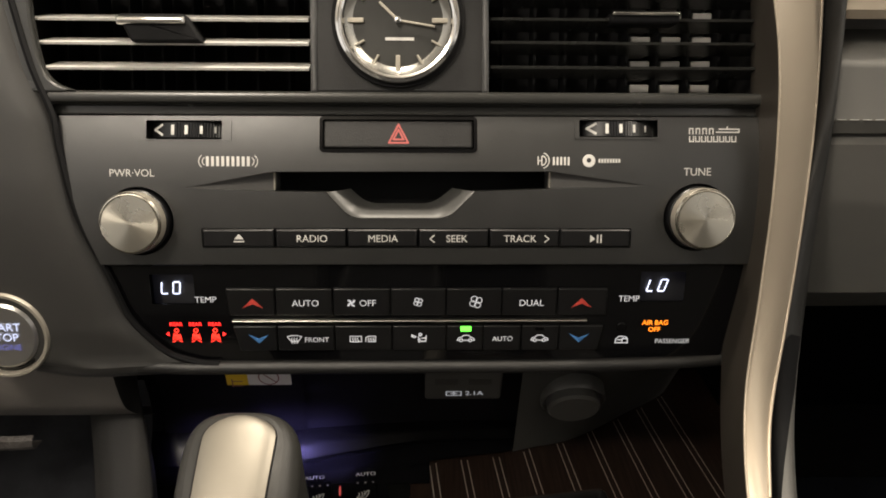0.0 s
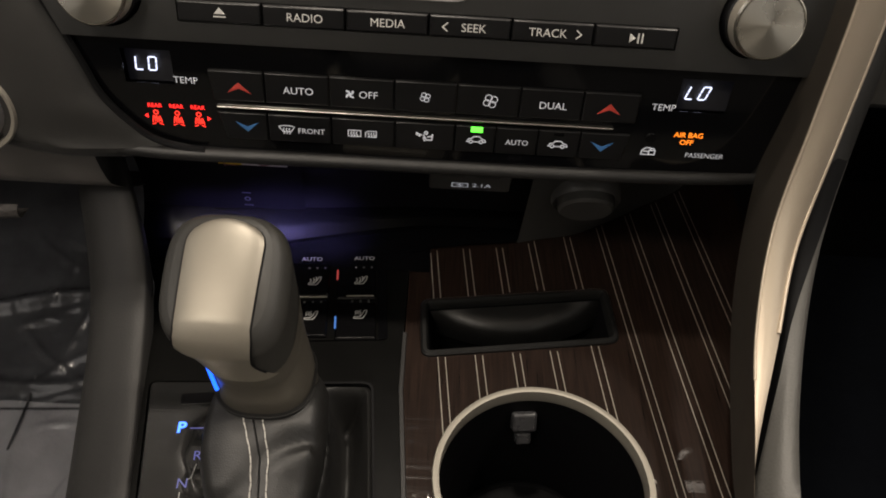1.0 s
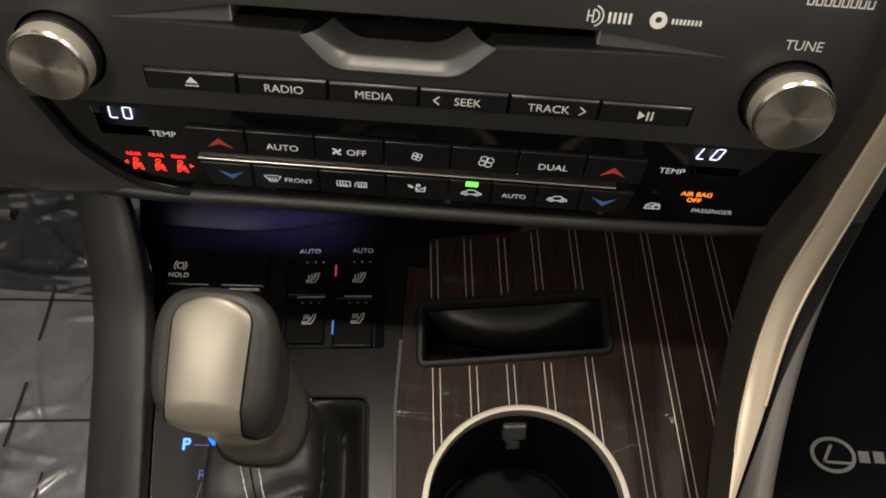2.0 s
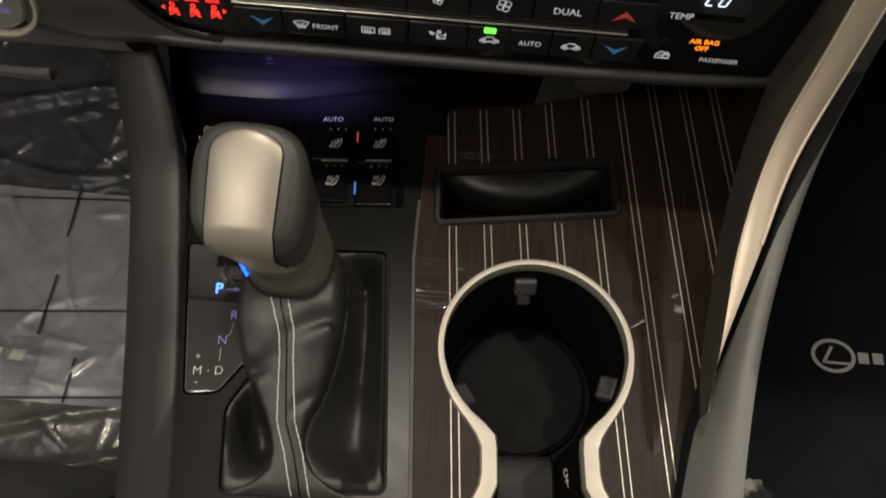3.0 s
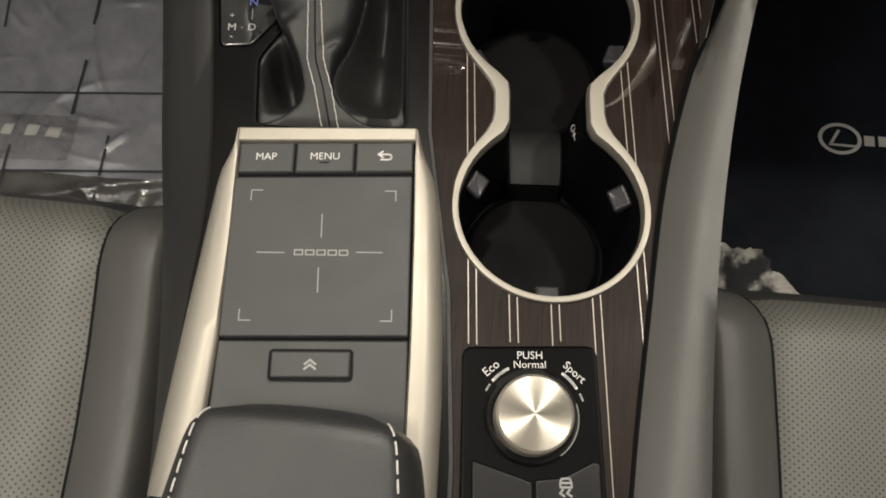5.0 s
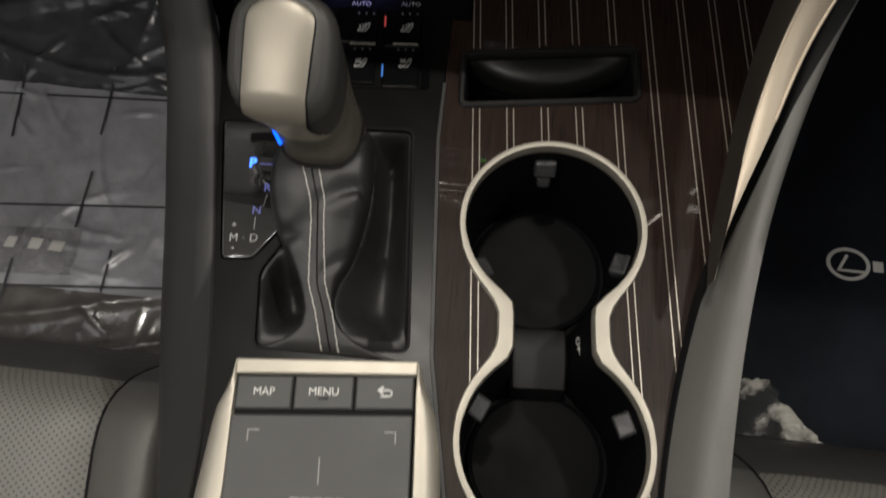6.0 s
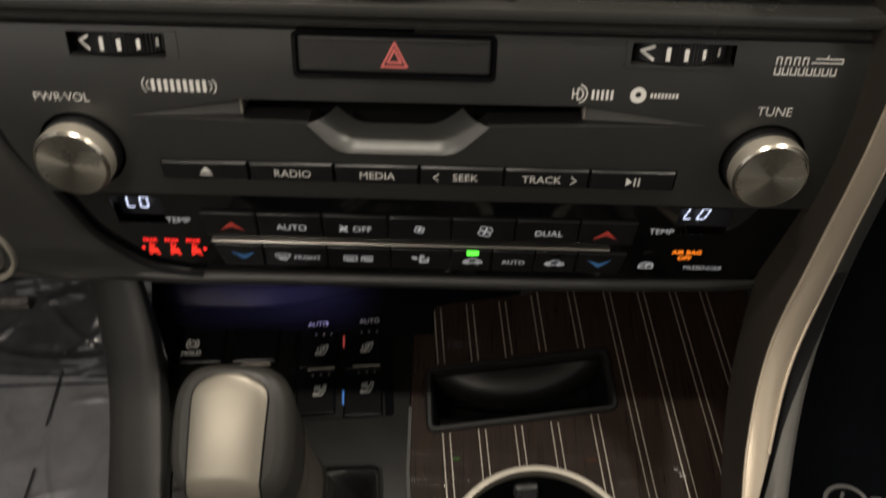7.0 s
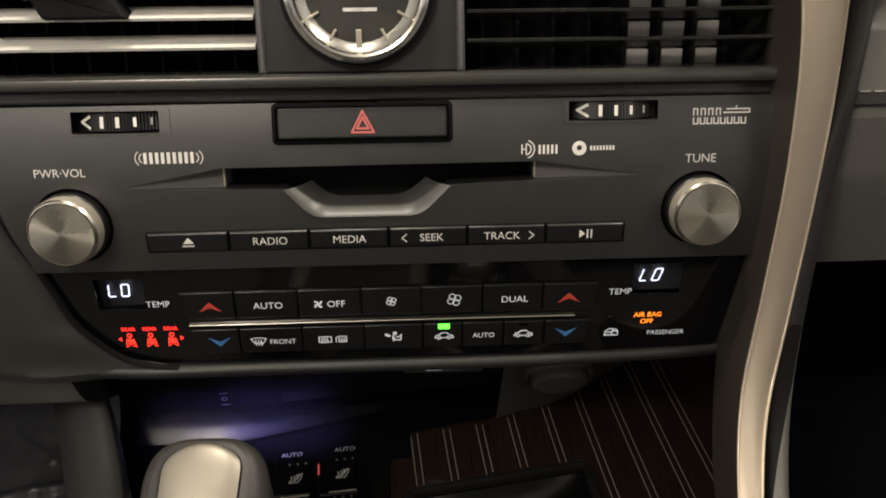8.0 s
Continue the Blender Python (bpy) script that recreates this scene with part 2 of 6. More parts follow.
def rrect(cx, cy, w, h, r=0.001, rot=0.0, n=4):
    r = min(r, w / 2.01, h / 2.01)
    pts, c, s = [], math.cos(radians(rot)), math.sin(radians(rot))
    for k, (sx, sy) in enumerate(((1, -1), (1, 1), (-1, 1), (-1, -1))):
        for i in range(n + 1):
            a = radians(-90 + 90 * k + 90 * i / n)
            x, y = sx * (w / 2 - r) + r * math.cos(a), sy * (h / 2 - r) + r * math.sin(a)
            pts.append((cx + c * x - s * y, cy + s * x + c * y))
    return pts


def rounded(pts, r, n=4):
    """A polygon with its corners rounded off."""
    pts, out = ccw(pts), []
    for i, p in enumerate(pts):
        a, p, c = Vector(pts[i - 1]), Vector(p), Vector(pts[(i + 1) % len(pts)])
        d = min(r, (a - p).length * 0.45, (c - p).length * 0.45)
        s, e = p + (a - p).normalized() * d, p + (c - p).normalized() * d
        for k in range(n + 1):
            t = k / n
            q = s * (1 - t) ** 2 + p * 2 * t * (1 - t) + e * t * t
            out.append((q.x, q.y))
    return out


def circle(cx, cy, r, n=32):
    return [(cx + r * math.cos(2 * math.pi * i / n), cy + r * math.sin(2 * math.pi * i / n)) for i in range(n)]


def loft(rings, bm=None, closed=True, cap0=False, cap1=False):
    bm = bm or bmesh.new()
    vs = [[bm.verts.new(p) for p in ring] for ring in rings]
    n = len(rings[0])
    for a, b in zip(vs, vs[1:]):
        for i in range(n if closed else n - 1):
            j = (i + 1) % n
            bm.faces.new((a[i], a[j], b[j], b[i]))
    if cap0:
        bm.faces.new(vs[0][::-1])
    if cap1:
        bm.faces.new(vs[-1])
    return bm


def slab(pts, h0, h1, b=0.0006, bm=None):
    """A plate with bevelled upper edge."""
    pts = ccw(pts)
    b2 = b * 0.4
    rings = [[(x, y, h0) for x, y in pts], [(x, y, h1 - b) for x, y in pts],
             [(x, y, h1 - b * 0.3) for x, y in inset(pts, b2)], [(x, y, h1) for x, y in inset(pts, b)],
             [(x, y, h1) for x, y in inset(pts, b * 1.25)]]
    return loft(rings, bm, cap0=True, cap1=True)


def sheet(pts, holes, h0, h1):
    """A plate with holes through it."""
    bm = bmesh.new()
    loops = [ccw(pts)] + [ccw(h) for h in holes]
    edges = []
    for lp in loops:
        vs = [bm.verts.new((x, y, h1)) for x, y in lp]
        low = [bm.verts.new((x, y, h0)) for x, y in lp]
        for i in range(len(vs)):
            j = (i + 1) % len(vs)
            edges.append(bm.edges.new((vs[i], vs[j])))
            bm.faces.new((vs[j], vs[i], low[i], low[j]))
    bmesh.ops.triangle_fill(bm, use_beauty=True, use_dissolve=False, edges=edges, normal=(0, 0, 1))
    return bm


def lathe(profile, cx=0, cy=0, n=48, bm=None, cap=True):
    rings = [[(cx + r * math.cos(2 * math.pi * i / n), cy + r * math.sin(2 * math.pi * i / n), h) for i in range(n)] for r, h in profile]
    return loft(rings, bm, cap0=False, cap1=cap)


def smooth_path(pts, n=8):
    pts = [Vector(p) for p in pts]
    q = [2 * pts[0] - pts[1]] + pts + [2 * pts[-1] - pts[-2]]
    out = []
    for i in range(1, len(q) - 2):
        a, b, c, d = q[i - 1:i + 3]
        for k in range(n):
            s = k / n
            out.append(0.5 * (2 * b + (c - a) * s + (2 * a - 5 * b + 4 * c - d) * s * s + (3 * b - a - 3 * c + d) * s ** 3))
    return out + [pts[-1]]


def tube(pts, r, n=8, bm=None, up=(0, 0, 1), flat=1.0):
    pts = [Vector(p) for p in pts]
    rings = []
    for i, p in enumerate(pts):
        d = (pts[min(i + 1, len(pts) - 1)] - pts[max(i - 1, 0)]).normalized()
        s = d.cross(Vector(up))
        s = s.normalized() if s.length > 1e-6 else Vector((1, 0, 0))
        u = s.cross(d)
        rr = r[i] if isinstance(r, (list, tuple)) else r
        rings.append([p + rr * (math.cos(2 * math.pi * k / n) * s + flat * math.sin(2 * math.pi * k / n) * u) for k in range(n)])
    return loft(rings, bm, cap0=True, cap1=True)


def grid(nu, nv, f, bm=None):
    bm = bm or bmesh.new()
    vs = [[bm.verts.new(f(i / nu, j / nv)) for j in range(nv + 1)] for i in range(nu + 1)]
    for i in range(nu):
        for j in range(nv):
            bm.faces.new((vs[i][j], vs[i + 1][j], vs[i + 1][j + 1], vs[i][j + 1]))
    return bm


def strokes(lines, w, h, bm=None, thick=0.00015):
    """Thin printed lines, as flat bars."""
    bm = bm or bmesh.new()
    for line in lines:
        for a, b in zip(line, line[1:]):
            a, b = Vector(a), Vector(b)
            d = (b - a)
            if d.length < 1e-7:
                continue
            d.normalize()
            s = Vector((-d.y, d.x)) * w / 2
            e = d * w * 0.4
            q = [a - s - e, b - s + e, b + s + e, a + s - e]
            vs = [bm.verts.new((p.x, p.y, h)) for p in q]
            bm.faces.new(vs)
    return bm


def at(lines, x, y, s, rot=0.0):
    c, n = math.cos(radians(rot)) * s, math.sin(radians(rot)) * s
    return [[(x + c * p[0] - n * p[1], y + n * p[0] + c * p[1]) for p in line] for line in lines]


def letters(word, x, y, h, size, material, parent, rot=0.0, name="lettering", label="", wide=1.0, bold=0.0, skew=0.0):
    cu = bpy.data.curves.new(name, "FONT")
    cu.body, cu.size, cu.align_x, cu.align_y = word, size, "CENTER", "CENTER"
    cu.resolution_u, cu.offset, cu.shear = 3, bold, skew
    tmp = bpy.data.objects.new(name, cu)
    scene.collection.objects.link(tmp)
    bpy.context.view_layer.update()
    me = bpy.data.meshes.new_from_object(tmp.evaluated_get(bpy.context.evaluated_depsgraph_get()))
    bpy.data.objects.remove(tmp)
    bpy.data.curves.remove(cu)
    me.name = name
    m = Matrix.Translation((x, y, h)) @ Matrix.Rotation(radians(rot), 4, "Z") @ Matrix.Diagonal((wide, 1, 1, 1))
    me.transform(m)
    me.materials.clear()
    me.materials.append(material)
    ob = new(name, me)
    ob.parent = parent
    if label:
        ob["label"] = label
    return ob


def arc(cx, cy, r, a0, a1, n=8):
    return [(cx + r * math.cos(radians(a0 + (a1 - a0) * i / n)), cy + r * math.sin(radians(a0 + (a1 - a0) * i / n))) for i in range(n + 1)]


def interp(table, v):
    table = sorted(table)
    return float(np.interp(v, [a for a, _ in table], [b for _, b in table]))


# ---- the three main planes: audio panel, climate panel, console top ----
def plane_matrix(origin, up):
    up = Vector(up).normalized()
    right = Vector((1, 0, 0))
    return Matrix.Translation(origin) @ Matrix((right, up, right.cross(up))).transposed().to_4x4()


MU = plane_matrix((0, 0.3918, 0.8966), (0, 0.3319, 0.9433))
MC = plane_matrix((0, 0.3812, 0.8412), (0, 0.1473, 0.9891))
MK = plane_matrix((0, 0.25, 0.718), (0, 0.99875, -0.04994))

# ---- cabin shell: floor, headliner, sides with window openings, bulkhead ----
def box(x0, x1, y0, y1, z0, z1, bm=None):
    return loft([[(x0, y0, z), (x1, y0, z), (x1, y1, z), (x0, y1, z)] for z in (z0, z1)], bm, cap0=True, cap1=True)


tagged(part("floor", box(-0.76, 0.76, -1.3, 1.0, 0.27, 0.30), CARPET), "dark carpeted car floor", "floor", kind="structure")
bm = grid(24, 24, lambda u, v: (-0.60 + 1.20 * u, -1.2 + 1.90 * v, 1.62 - 0.10 * (2 * u - 1) ** 4 - 0.02 * max(0.0, v - 0.5) ** 2 * 4))
grid(24, 24, lambda u, v: (-0.60 + 1.20 * u, -1.2 + 1.90 * v, 1.64 - 0.10 * (2 * u - 1) ** 4 - 0.02 * max(0.0, v - 0.5) ** 2 * 4), bm)
tagged(part("ceiling", bm, HEAD), "pale beige cloth headliner", "ceiling", kind="structure")
tagged(part("wall_left", box(-0.80, -0.76, -1.3, 1.0, 0.27, 1.08), TRIMGREY), "dark grey door trim panel", "wall", kind="structure")
tagged(part("wall_right", box(0.76, 0.80, -1.3, 1.0, 0.27, 1.08), TRIMGREY), "dark grey door trim panel", "wall", kind="structure")
tagged(part("wall_rear", box(-0.76, 0.76, -1.34, -1.3, 0.27, 1.2), TRIMGREY), "dark grey rear trim", "wall", kind="structure")
tagged(part("wall_front", box(-0.76, 0.76, 1.0, 1.04, 0.27, 1.05), DARK), "black bulkhead behind the dashboard", "wall", kind="structure")

tagged(part("window_1", loft([[(-0.70, 0.70, 1.60), (0.70, 0.70, 1.60)], [(-0.74, 1.02, 1.04), (0.74, 1.02, 1.04)], [(-0.74, 1.026, 1.04), (0.74, 1.026, 1.04)], [(-0.70, 0.706, 1.60), (0.70, 0.706, 1.60)]], closed=False), GLOSS), "dark windscreen at night", "window", kind="structure")

# opaque pane out of view, added to stop world light from behind
tagged(part("window_2", loft([[(-0.70, -1.17, 1.60), (0.70, -1.17, 1.60)], [(-0.74, -1.32, 1.20), (0.74, -1.32, 1.20)], [(-0.74, -1.326, 1.20), (0.74, -1.326, 1.20)], [(-0.70, -1.176, 1.60), (0.70, -1.176, 1.60)]], closed=False), GLOSS), "opaque pane closing the unseen rear", "window", kind="structure")

# ---- dashboard ----
dash = thing("dashboard", pose(0, 0.42, 0.80), "black soft plastic dashboard above the console", "dashboard")
D = Matrix.Translation((0, -0.42, -0.80))


def dpart(name, bm, material, parent=dash, label="", smooth=38):
    bm.transform(D)
    return part(name, bm, material, parent, label, smooth)


def face_y(z):
    return interp([(0.80, 0.3751), (0.82, 0.3780), (0.84, 0.3812), (0.855, 0.3838), (0.87, 0.3866), (0.885, 0.3895), (0.90, 0.3935), (0.93, 0.4036), (1.03, 0.4388)], z)


INNER = [(1.02, -0.176), (0.985, -0.172), (0.9745, -0.1697), (0.947, -0.1625), (0.9272, -0.1545), (0.914, -0.1525), (0.885, -0.1470), (0.863, -0.1385),
         (0.850, -0.1335), (0.836, -0.1285), (0.824, -0.1190), (0.8168, -0.1105), (0.8135, -0.1010), (0.812, -0.094), (0.8118, -0.088)]


def bezel_pt(u, v):
    z = 1.02 - 0.2082 * v ** 0.8
    x0 = interp([(a, b) for a, b in INNER], z)
    w = u * (x0 + 0.36)
    proud = 0.0075 * (1 - math.exp(-w / 0.006)) - 0.9 * max(0.0, w - 0.05) ** 2 * 4
    proud *= 1 - 0.75 * max(0.0, min(1.0, (0.830 - z) / 0.018)) * max(0.0, 1 - w / 0.06)
    return (x0 - w, face_y(z) - proud + 0.002, z)


bm = grid(40, 48, lambda u, v: bezel_pt(u ** 2.2, v))
# rounded lower edge, turning under
low = [bezel_pt((i / 40) ** 2.2, 1.0) for i in range(41)]
rings = []
for k in range(7):
    a = radians(15 * k)
    rings.append([(x, y + 0.008 * (1 - math.cos(a)), z - 0.009 * math.sin(a)) for x, y, z in low])
rings.append([(x, y + 0.05, z - 0.010) for x, y, z in low])
loft(rings, bm, closed=False)
dpart("driver_side_bezel", bm, BEZEL)

# dark tube that draws the shadow line between bezel and panels
gap = smooth_path([(x + 0.0006, face_y(z) - 0.0012, z) for z, x in INNER[1:]], 3)
dpart("panel_gap", tube(gap, 0.0016, 6), DARK)
# lip under the climate panel, running on into the bezel
lip = [(-0.150, 0.3790, 0.8095), (-0.118, 0.3768, 0.8096), (-0.100, 0.3762, 0.8092), (-0.06, 0.3768, 0.8088), (0.0, 0.3772, 0.8086), (0.08, 0.3775, 0.8088), (0.15, 0.3790, 0.8105), (0.172, 0.383, 0.813)]
dpart("lower_lip", tube(smooth_path(lip), 0.0038, 12, flat=0.9), PLASTIC)
# ledge between audio panel and vents
ledge = bmesh.new()
prof = [(0.0335, -0.012), (0.0335, -0.004), (0.0342, -0.0055), (0.0372, -0.0055), (0.0380, -0.0012), (0.0390, 0.0004), (0.0410, 0.0010), (0.0428, 0.0004), (0.0437, -0.0012), (0.044, -0.03)]
xs = [-0.156 + 0.328 * i / 24 for i in range(25)]
loft([[MU @ Vector((x if abs(x) > 0 else 0, v, h)) for v, h in prof] for x in xs], ledge, closed=False)
dpart("vent_ledge", ledge, BAND)
# dark well behind vents
dpart("vent_well", loft([[MU @ Vector(p) for p in ((-0.175, 0.043, -0.045), (0.175, 0.043, -0.045), (0.175, 0.125, -0.045), (-0.175, 0.125, -0.045))],
                         [MU @ Vector(p) for p in ((-0.175, 0.043, -0.06), (0.175, 0.043, -0.06), (0.175, 0.125, -0.06), (-0.175, 0.125, -0.06))]], cap0=True, cap1=True), DARK)
for x in (-0.1715, 0.1715):
    bm = loft([[MU @ Vector((x + s, v, h)) for s, v, h in ((-0.003, 0.043, -0.045), (0.003, 0.043, -0.045), (0.003, 0.043, -0.006), (-0.003, 0.043, -0.006))],
          [MU @ Vector((x + s, v, h)) for s, v, h in ((-0.003, 0.12, -0.045), (0.003, 0.12, -0.045), (0.003, 0.12, -0.006), (-0.003, 0.12, -0.006))]], cap0=True, cap1=True)
    dpart("vent_side", bm, PLASTIC)
# curved lower left corner of the driver's vent opening
CORNER = [(p.x, p.y) for p in smooth_path([(-0.1655, 0.1150, 0), (-0.1625, 0.0885, 0), (-0.1612, 0.072, 0), (-0.1580, 0.0545, 0), (-0.1530, 0.0473, 0), (-0.1440, 0.0437, 0)], 5)]
bm = slab(CORNER + [(-0.150, 0.0425), (-0.176, 0.0425), (-0.180, 0.115)], -0.0035, 0.0012, 0.0010)
bm.transform(MU)
dpart("vent_corner", bm, BAND)
# dashboard top, above the vents
dpart("dash_top", loft([[(x, y, z) for x in (-0.76, 0.76)] for y, z in ((0.425, 1.018), (0.44, 1.035), (0.50, 1.05), (0.75, 1.06), (1.0, 1.04))], closed=False), BEZEL)
dpart("dash_front_panel", loft([[(x, y, z) for x in (-0.76, -0.30)] for y, z in ((0.43, 1.03), (0.40, 0.95), (0.40, 0.86), (0.45, 0.80), (0.52, 0.76))], closed=False), BEZEL)


# passenger side of the dashboard
def dash_r(v):
    table = [(0.0, 0.447, 1.03), (0.12, 0.442, 1.0), (0.2, 0.442, 0.977), (0.23, 0.462, 0.972), (0.33, 0.462, 0.957), (0.36, 0.426, 0.953), (0.40, 0.420, 0.948), (0.60, 0.4140, 0.9225), (0.66, 0.4165, 0.9160),
             (0.67, 0.421, 0.9145), (0.70, 0.414, 0.911), (0.80, 0.415, 0.88), (0.92, 0.43, 0.82), (1.0, 0.50, 0.77)]
    return np.interp(v, [a[0] for a in table], [a[1] for a in table]), np.interp(v, [a[0] for a in table], [a[2] for a in table])


def dash_r_pt(u, v):
    y, z = dash_r(v)
    return (0.2030 + 0.557 * u, y + 0.02 * u * u, z)


dpart("passenger_pad", grid(40, 100, dash_r_pt), PADSKIN)
dpart("passenger_trim_strip", loft([[(0.2040, y + 0.003, z), (0.2065, y, z), (0.76, y + 0.02, z)] for y, z in ((0.452, 0.992), (0.4400, 0.9885), (0.4270, 0.9720), (0.4290, 0.9675), (0.452, 0.966))], closed=False), SPEAR, label="satin silver trim strip")
bm = bmesh.new()
for i in range(28):
    x = 0.208 + 0.0062 * i
    y = 0.4135 + 0.02 * ((x - 0.2) / 0.56) ** 2
    tube([(x, y, 0.9235), (x + 0.002, y - 0.0006, 0.9236), (x + 0.0042, y, 0.9235)], 0.00045, 5, bm)
dpart("pad_stitching", bm, THREAD_GREY)

# lower cover under the driver's bezel
COVER = mat("knee_cover_plastic", (0.16, 0.147, 0.136), 0.55, bump=0.4, scale=1100, voronoi=True)
bm = grid(16, 24, lambda u, v: (-0.36 + 0.212 * u, 0.392 + 0.055 * v ** 2.5 + 0.016 * max(0.0, v - 0.42) / 0.58, 0.803 - 0.084 * v))
dpart("driver_knee_cover", bm, COVER)
# the step has a darker tone than the cover above it
EDGE = mat("knee_cover_edge", (0.060, 0.054, 0.050), 0.6, bump=0.8, scale=300, deep=0.002)
dpart("cover_step", loft([[(x, y + wob, z) for y, z in ((0.3935, 0.7530), (0.3905, 0.7515), (0.3898, 0.7480), (0.3915, 0.7450), (0.4000, 0.7440))] for x, wob in ((-0.36, 0.0), (-0.335, 0.0006), (-0.31, 0.0), (-0.285, 0.0006), (-0.26, 0.0), (-0.235, 0.0006), (-0.21, 0.0), (-0.198, 0.001))], closed=False), EDGE, label="textured lower edge in a darker tone")

# ---- engine start button ----
st = thing("start_button", plane_matrix((-0.1860, 0.3750, 0.8290), (0, 0.1473, 0.9891)), "round dark engine start button with a silver ring", "button")
part("ring", lathe([(0.0216, -0.004), (0.0216, 0.001), (0.0209, 0.0023), (0.0196, 0.0023), (0.0190, 0.0010), (0.0188, -0.003)], n=56, cap=False), SILVER, st, "satin silver ring")
part("collar", lathe([(0.0188, -0.003), (0.0186, 0.0), (0.0172, 0.0004), (0.0166, -0.002)], n=48, cap=False), GLOSS, st)
cap = part("cap", lathe([(0.0164, -0.003), (0.0163, 0.0012), (0.0150, 0.0022), (0.008, 0.0018), (0.0, 0.0016)], n=48), STARTCAP, st, "dark metal cap")
letters("START", 0.001, 0.0045, 0.0024, 0.0056, START_TEXT, cap)
letters("STOP", 0.001, -0.0006, 0.0024, 0.0056, START_TEXT, cap)
letters("ENGINE", 0.001, -0.0056, 0.0024, 0.0042, VIOLET_TEXT, cap)


# ---- air vents ----
def air_vent(x0, x1, group, tab_x, tab_w, louvre):
    v = thing("air_vent", MU, "black slatted dashboard air vent with a bright tab", "air vent", group)
    for k, h in enumerate((0.0541, 0.0652, 0.0757, 0.0868, 0.0980)):
        prof = [(-0.0050, -0.0008), (-0.0044, 0.0002), (-0.0062, 0.0011), (-0.020, 0.0046), (-0.0205, 0.0030)] if louvre else [(-0.0058, -0.0004), (-0.0054, 0.0006), (-0.0064, 0.0009), (-0.020, -0.0022), (-0.020, -0.0036)]
        lx0 = x0 + (0.0022 * (3 - k) if x0 < 0 else 0)
        off = 0.0 if louvre else 0.0012
        part("slat", loft([[(x, h + off + dv, dh) for dh, dv in prof] for x in (lx0, (lx0 + x1) / 2, x1)], cap0=True, cap1=True), LIT_SLAT if louvre else BAND, v)
    for i in range(8):
        x = x0 + 0.0078 + 0.0150 * i
        part("vane", box(x - 0.0006, x + 0.0006, 0.0437, 0.12, -0.042, -0.026), DARK, v)
    tab = part("tab", slab(rounded([(tab_x - tab_w * 0.5, 0.0775), (tab_x + tab_w * 0.5, 0.0775), (tab_x + tab_w * 0.75, 0.0650), (tab_x - tab_w * 0.3, 0.0650)], 0.002) if louvre else rrect(tab_x, 0.0775, tab_w, 0.0060, 0.002), -0.012, -0.0010, 0.0012), DARK, v)
    part("tab_blade", slab(rrect(tab_x, 0.0745 if louvre else 0.0790, tab_w, 0.0036 if louvre else 0.0022, 0.0010), -0.0030, 0.0012, 0.0014), CHROME, tab, "bright chrome blade")
    return v


# driver vent slats: light on their upturned tops is put into pale grey
LIT_SLAT = mat("vent_slat_lit_tone", (0.60, 0.585, 0.55), 0.30)
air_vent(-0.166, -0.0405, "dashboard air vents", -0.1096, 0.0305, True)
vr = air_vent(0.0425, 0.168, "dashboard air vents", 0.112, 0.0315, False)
# pale grey blocks stand in for light seen between the vanes
for col in range(3):
    for row in range(5):
        part("duct_louvre", slab(rrect(0.1178 + 0.0150 * col, 0.0458 + 0.0115 * row, 0.0098, 0.0088, 0.0006), -0.044, -0.030, 0.0005), mat("duct_gap_grey", (0.34, 0.33, 0.31), 0.5), vr)

# ---- analogue clock ----
ck = thing("analog_clock", MU @ pose(0, 0.0757, -0.004), "round analogue dashboard clock with chrome bezel and black dial", "clock")
part("housing", slab(rounded([(-0.0395, -0.0318), (0.0415, -0.0318), (0.0405, 0.045), (-0.039, 0.045)], 0.001), -0.03, -0.0012, 0.0008), PLASTIC, ck)
part("side_fillet", slab([(-0.0398, -0.0318), (-0.0365, -0.0318), (-0.0362, 0.045), (-0.0393, 0.045)], -0.01, 0.0002, 0.0012), TRIMGREY, ck)
part("side_fillet", slab([(0.0385, -0.0318), (0.0415, -0.0318), (0.0405, 0.045), (0.0378, 0.045)], -0.01, 0.0002, 0.0012), TRIMGREY, ck)
part("gasket", lathe([(0.0300, -0.001), (0.0298, 0.0016), (0.0280, 0.0016)], n=64, cap=False), DARK, ck)
part("bezel", lathe([(0.0285, 0.0), (0.0284, 0.0030), (0.0277, 0.0044), (0.0266, 0.0046), (0.0258, 0.0036), (0.0254, 0.0042), (0.0247, 0.0040), (0.0240, 0.0022)], n=72, cap=False), CHROME, ck, "polished chrome bezel")
part("rehaut", lathe([(0.0240, 0.0022), (0.0215, -0.0006), (0.0200, -0.0012)], n=60, cap=False), REHAUT, ck, "grey tapered inner ring")
dial = part("dial", lathe([(0.0205, -0.0010), (0.01, -0.0010), (0.0001, -0.0010)], n=48), mat("clock_dial", (0.022, 0.022, 0.019), 0.5), ck)
for i in range(12):
    a = 30 * i
    L, w = (0.0072, 0.0022) if i % 3 == 0 else (0.0050, 0.0011)
    c, s = math.cos(radians(a)), math.sin(radians(a))
    r0 = 0.0226 - L / 2
    part("hour_marker", slab(rrect(r0 * c, r0 * s, L, w, 0.0002, a), -0.0010, 0.0006, 0.0003), SILVER, dial)
for nm, ang, ln, w in (("hour_pointer", 136, 0.0125, 0.0013), ("minute_pointer", -9, 0.0180, 0.0010)):
    c, s = math.cos(radians(ang)), math.sin(radians(ang))
    part(nm, slab(rrect(c * (ln / 2 - 0.001), s * (ln / 2 - 0.001), ln, w, 0.0003, ang), 0.0004, 0.0010, 0.0002), SILVER, ck)
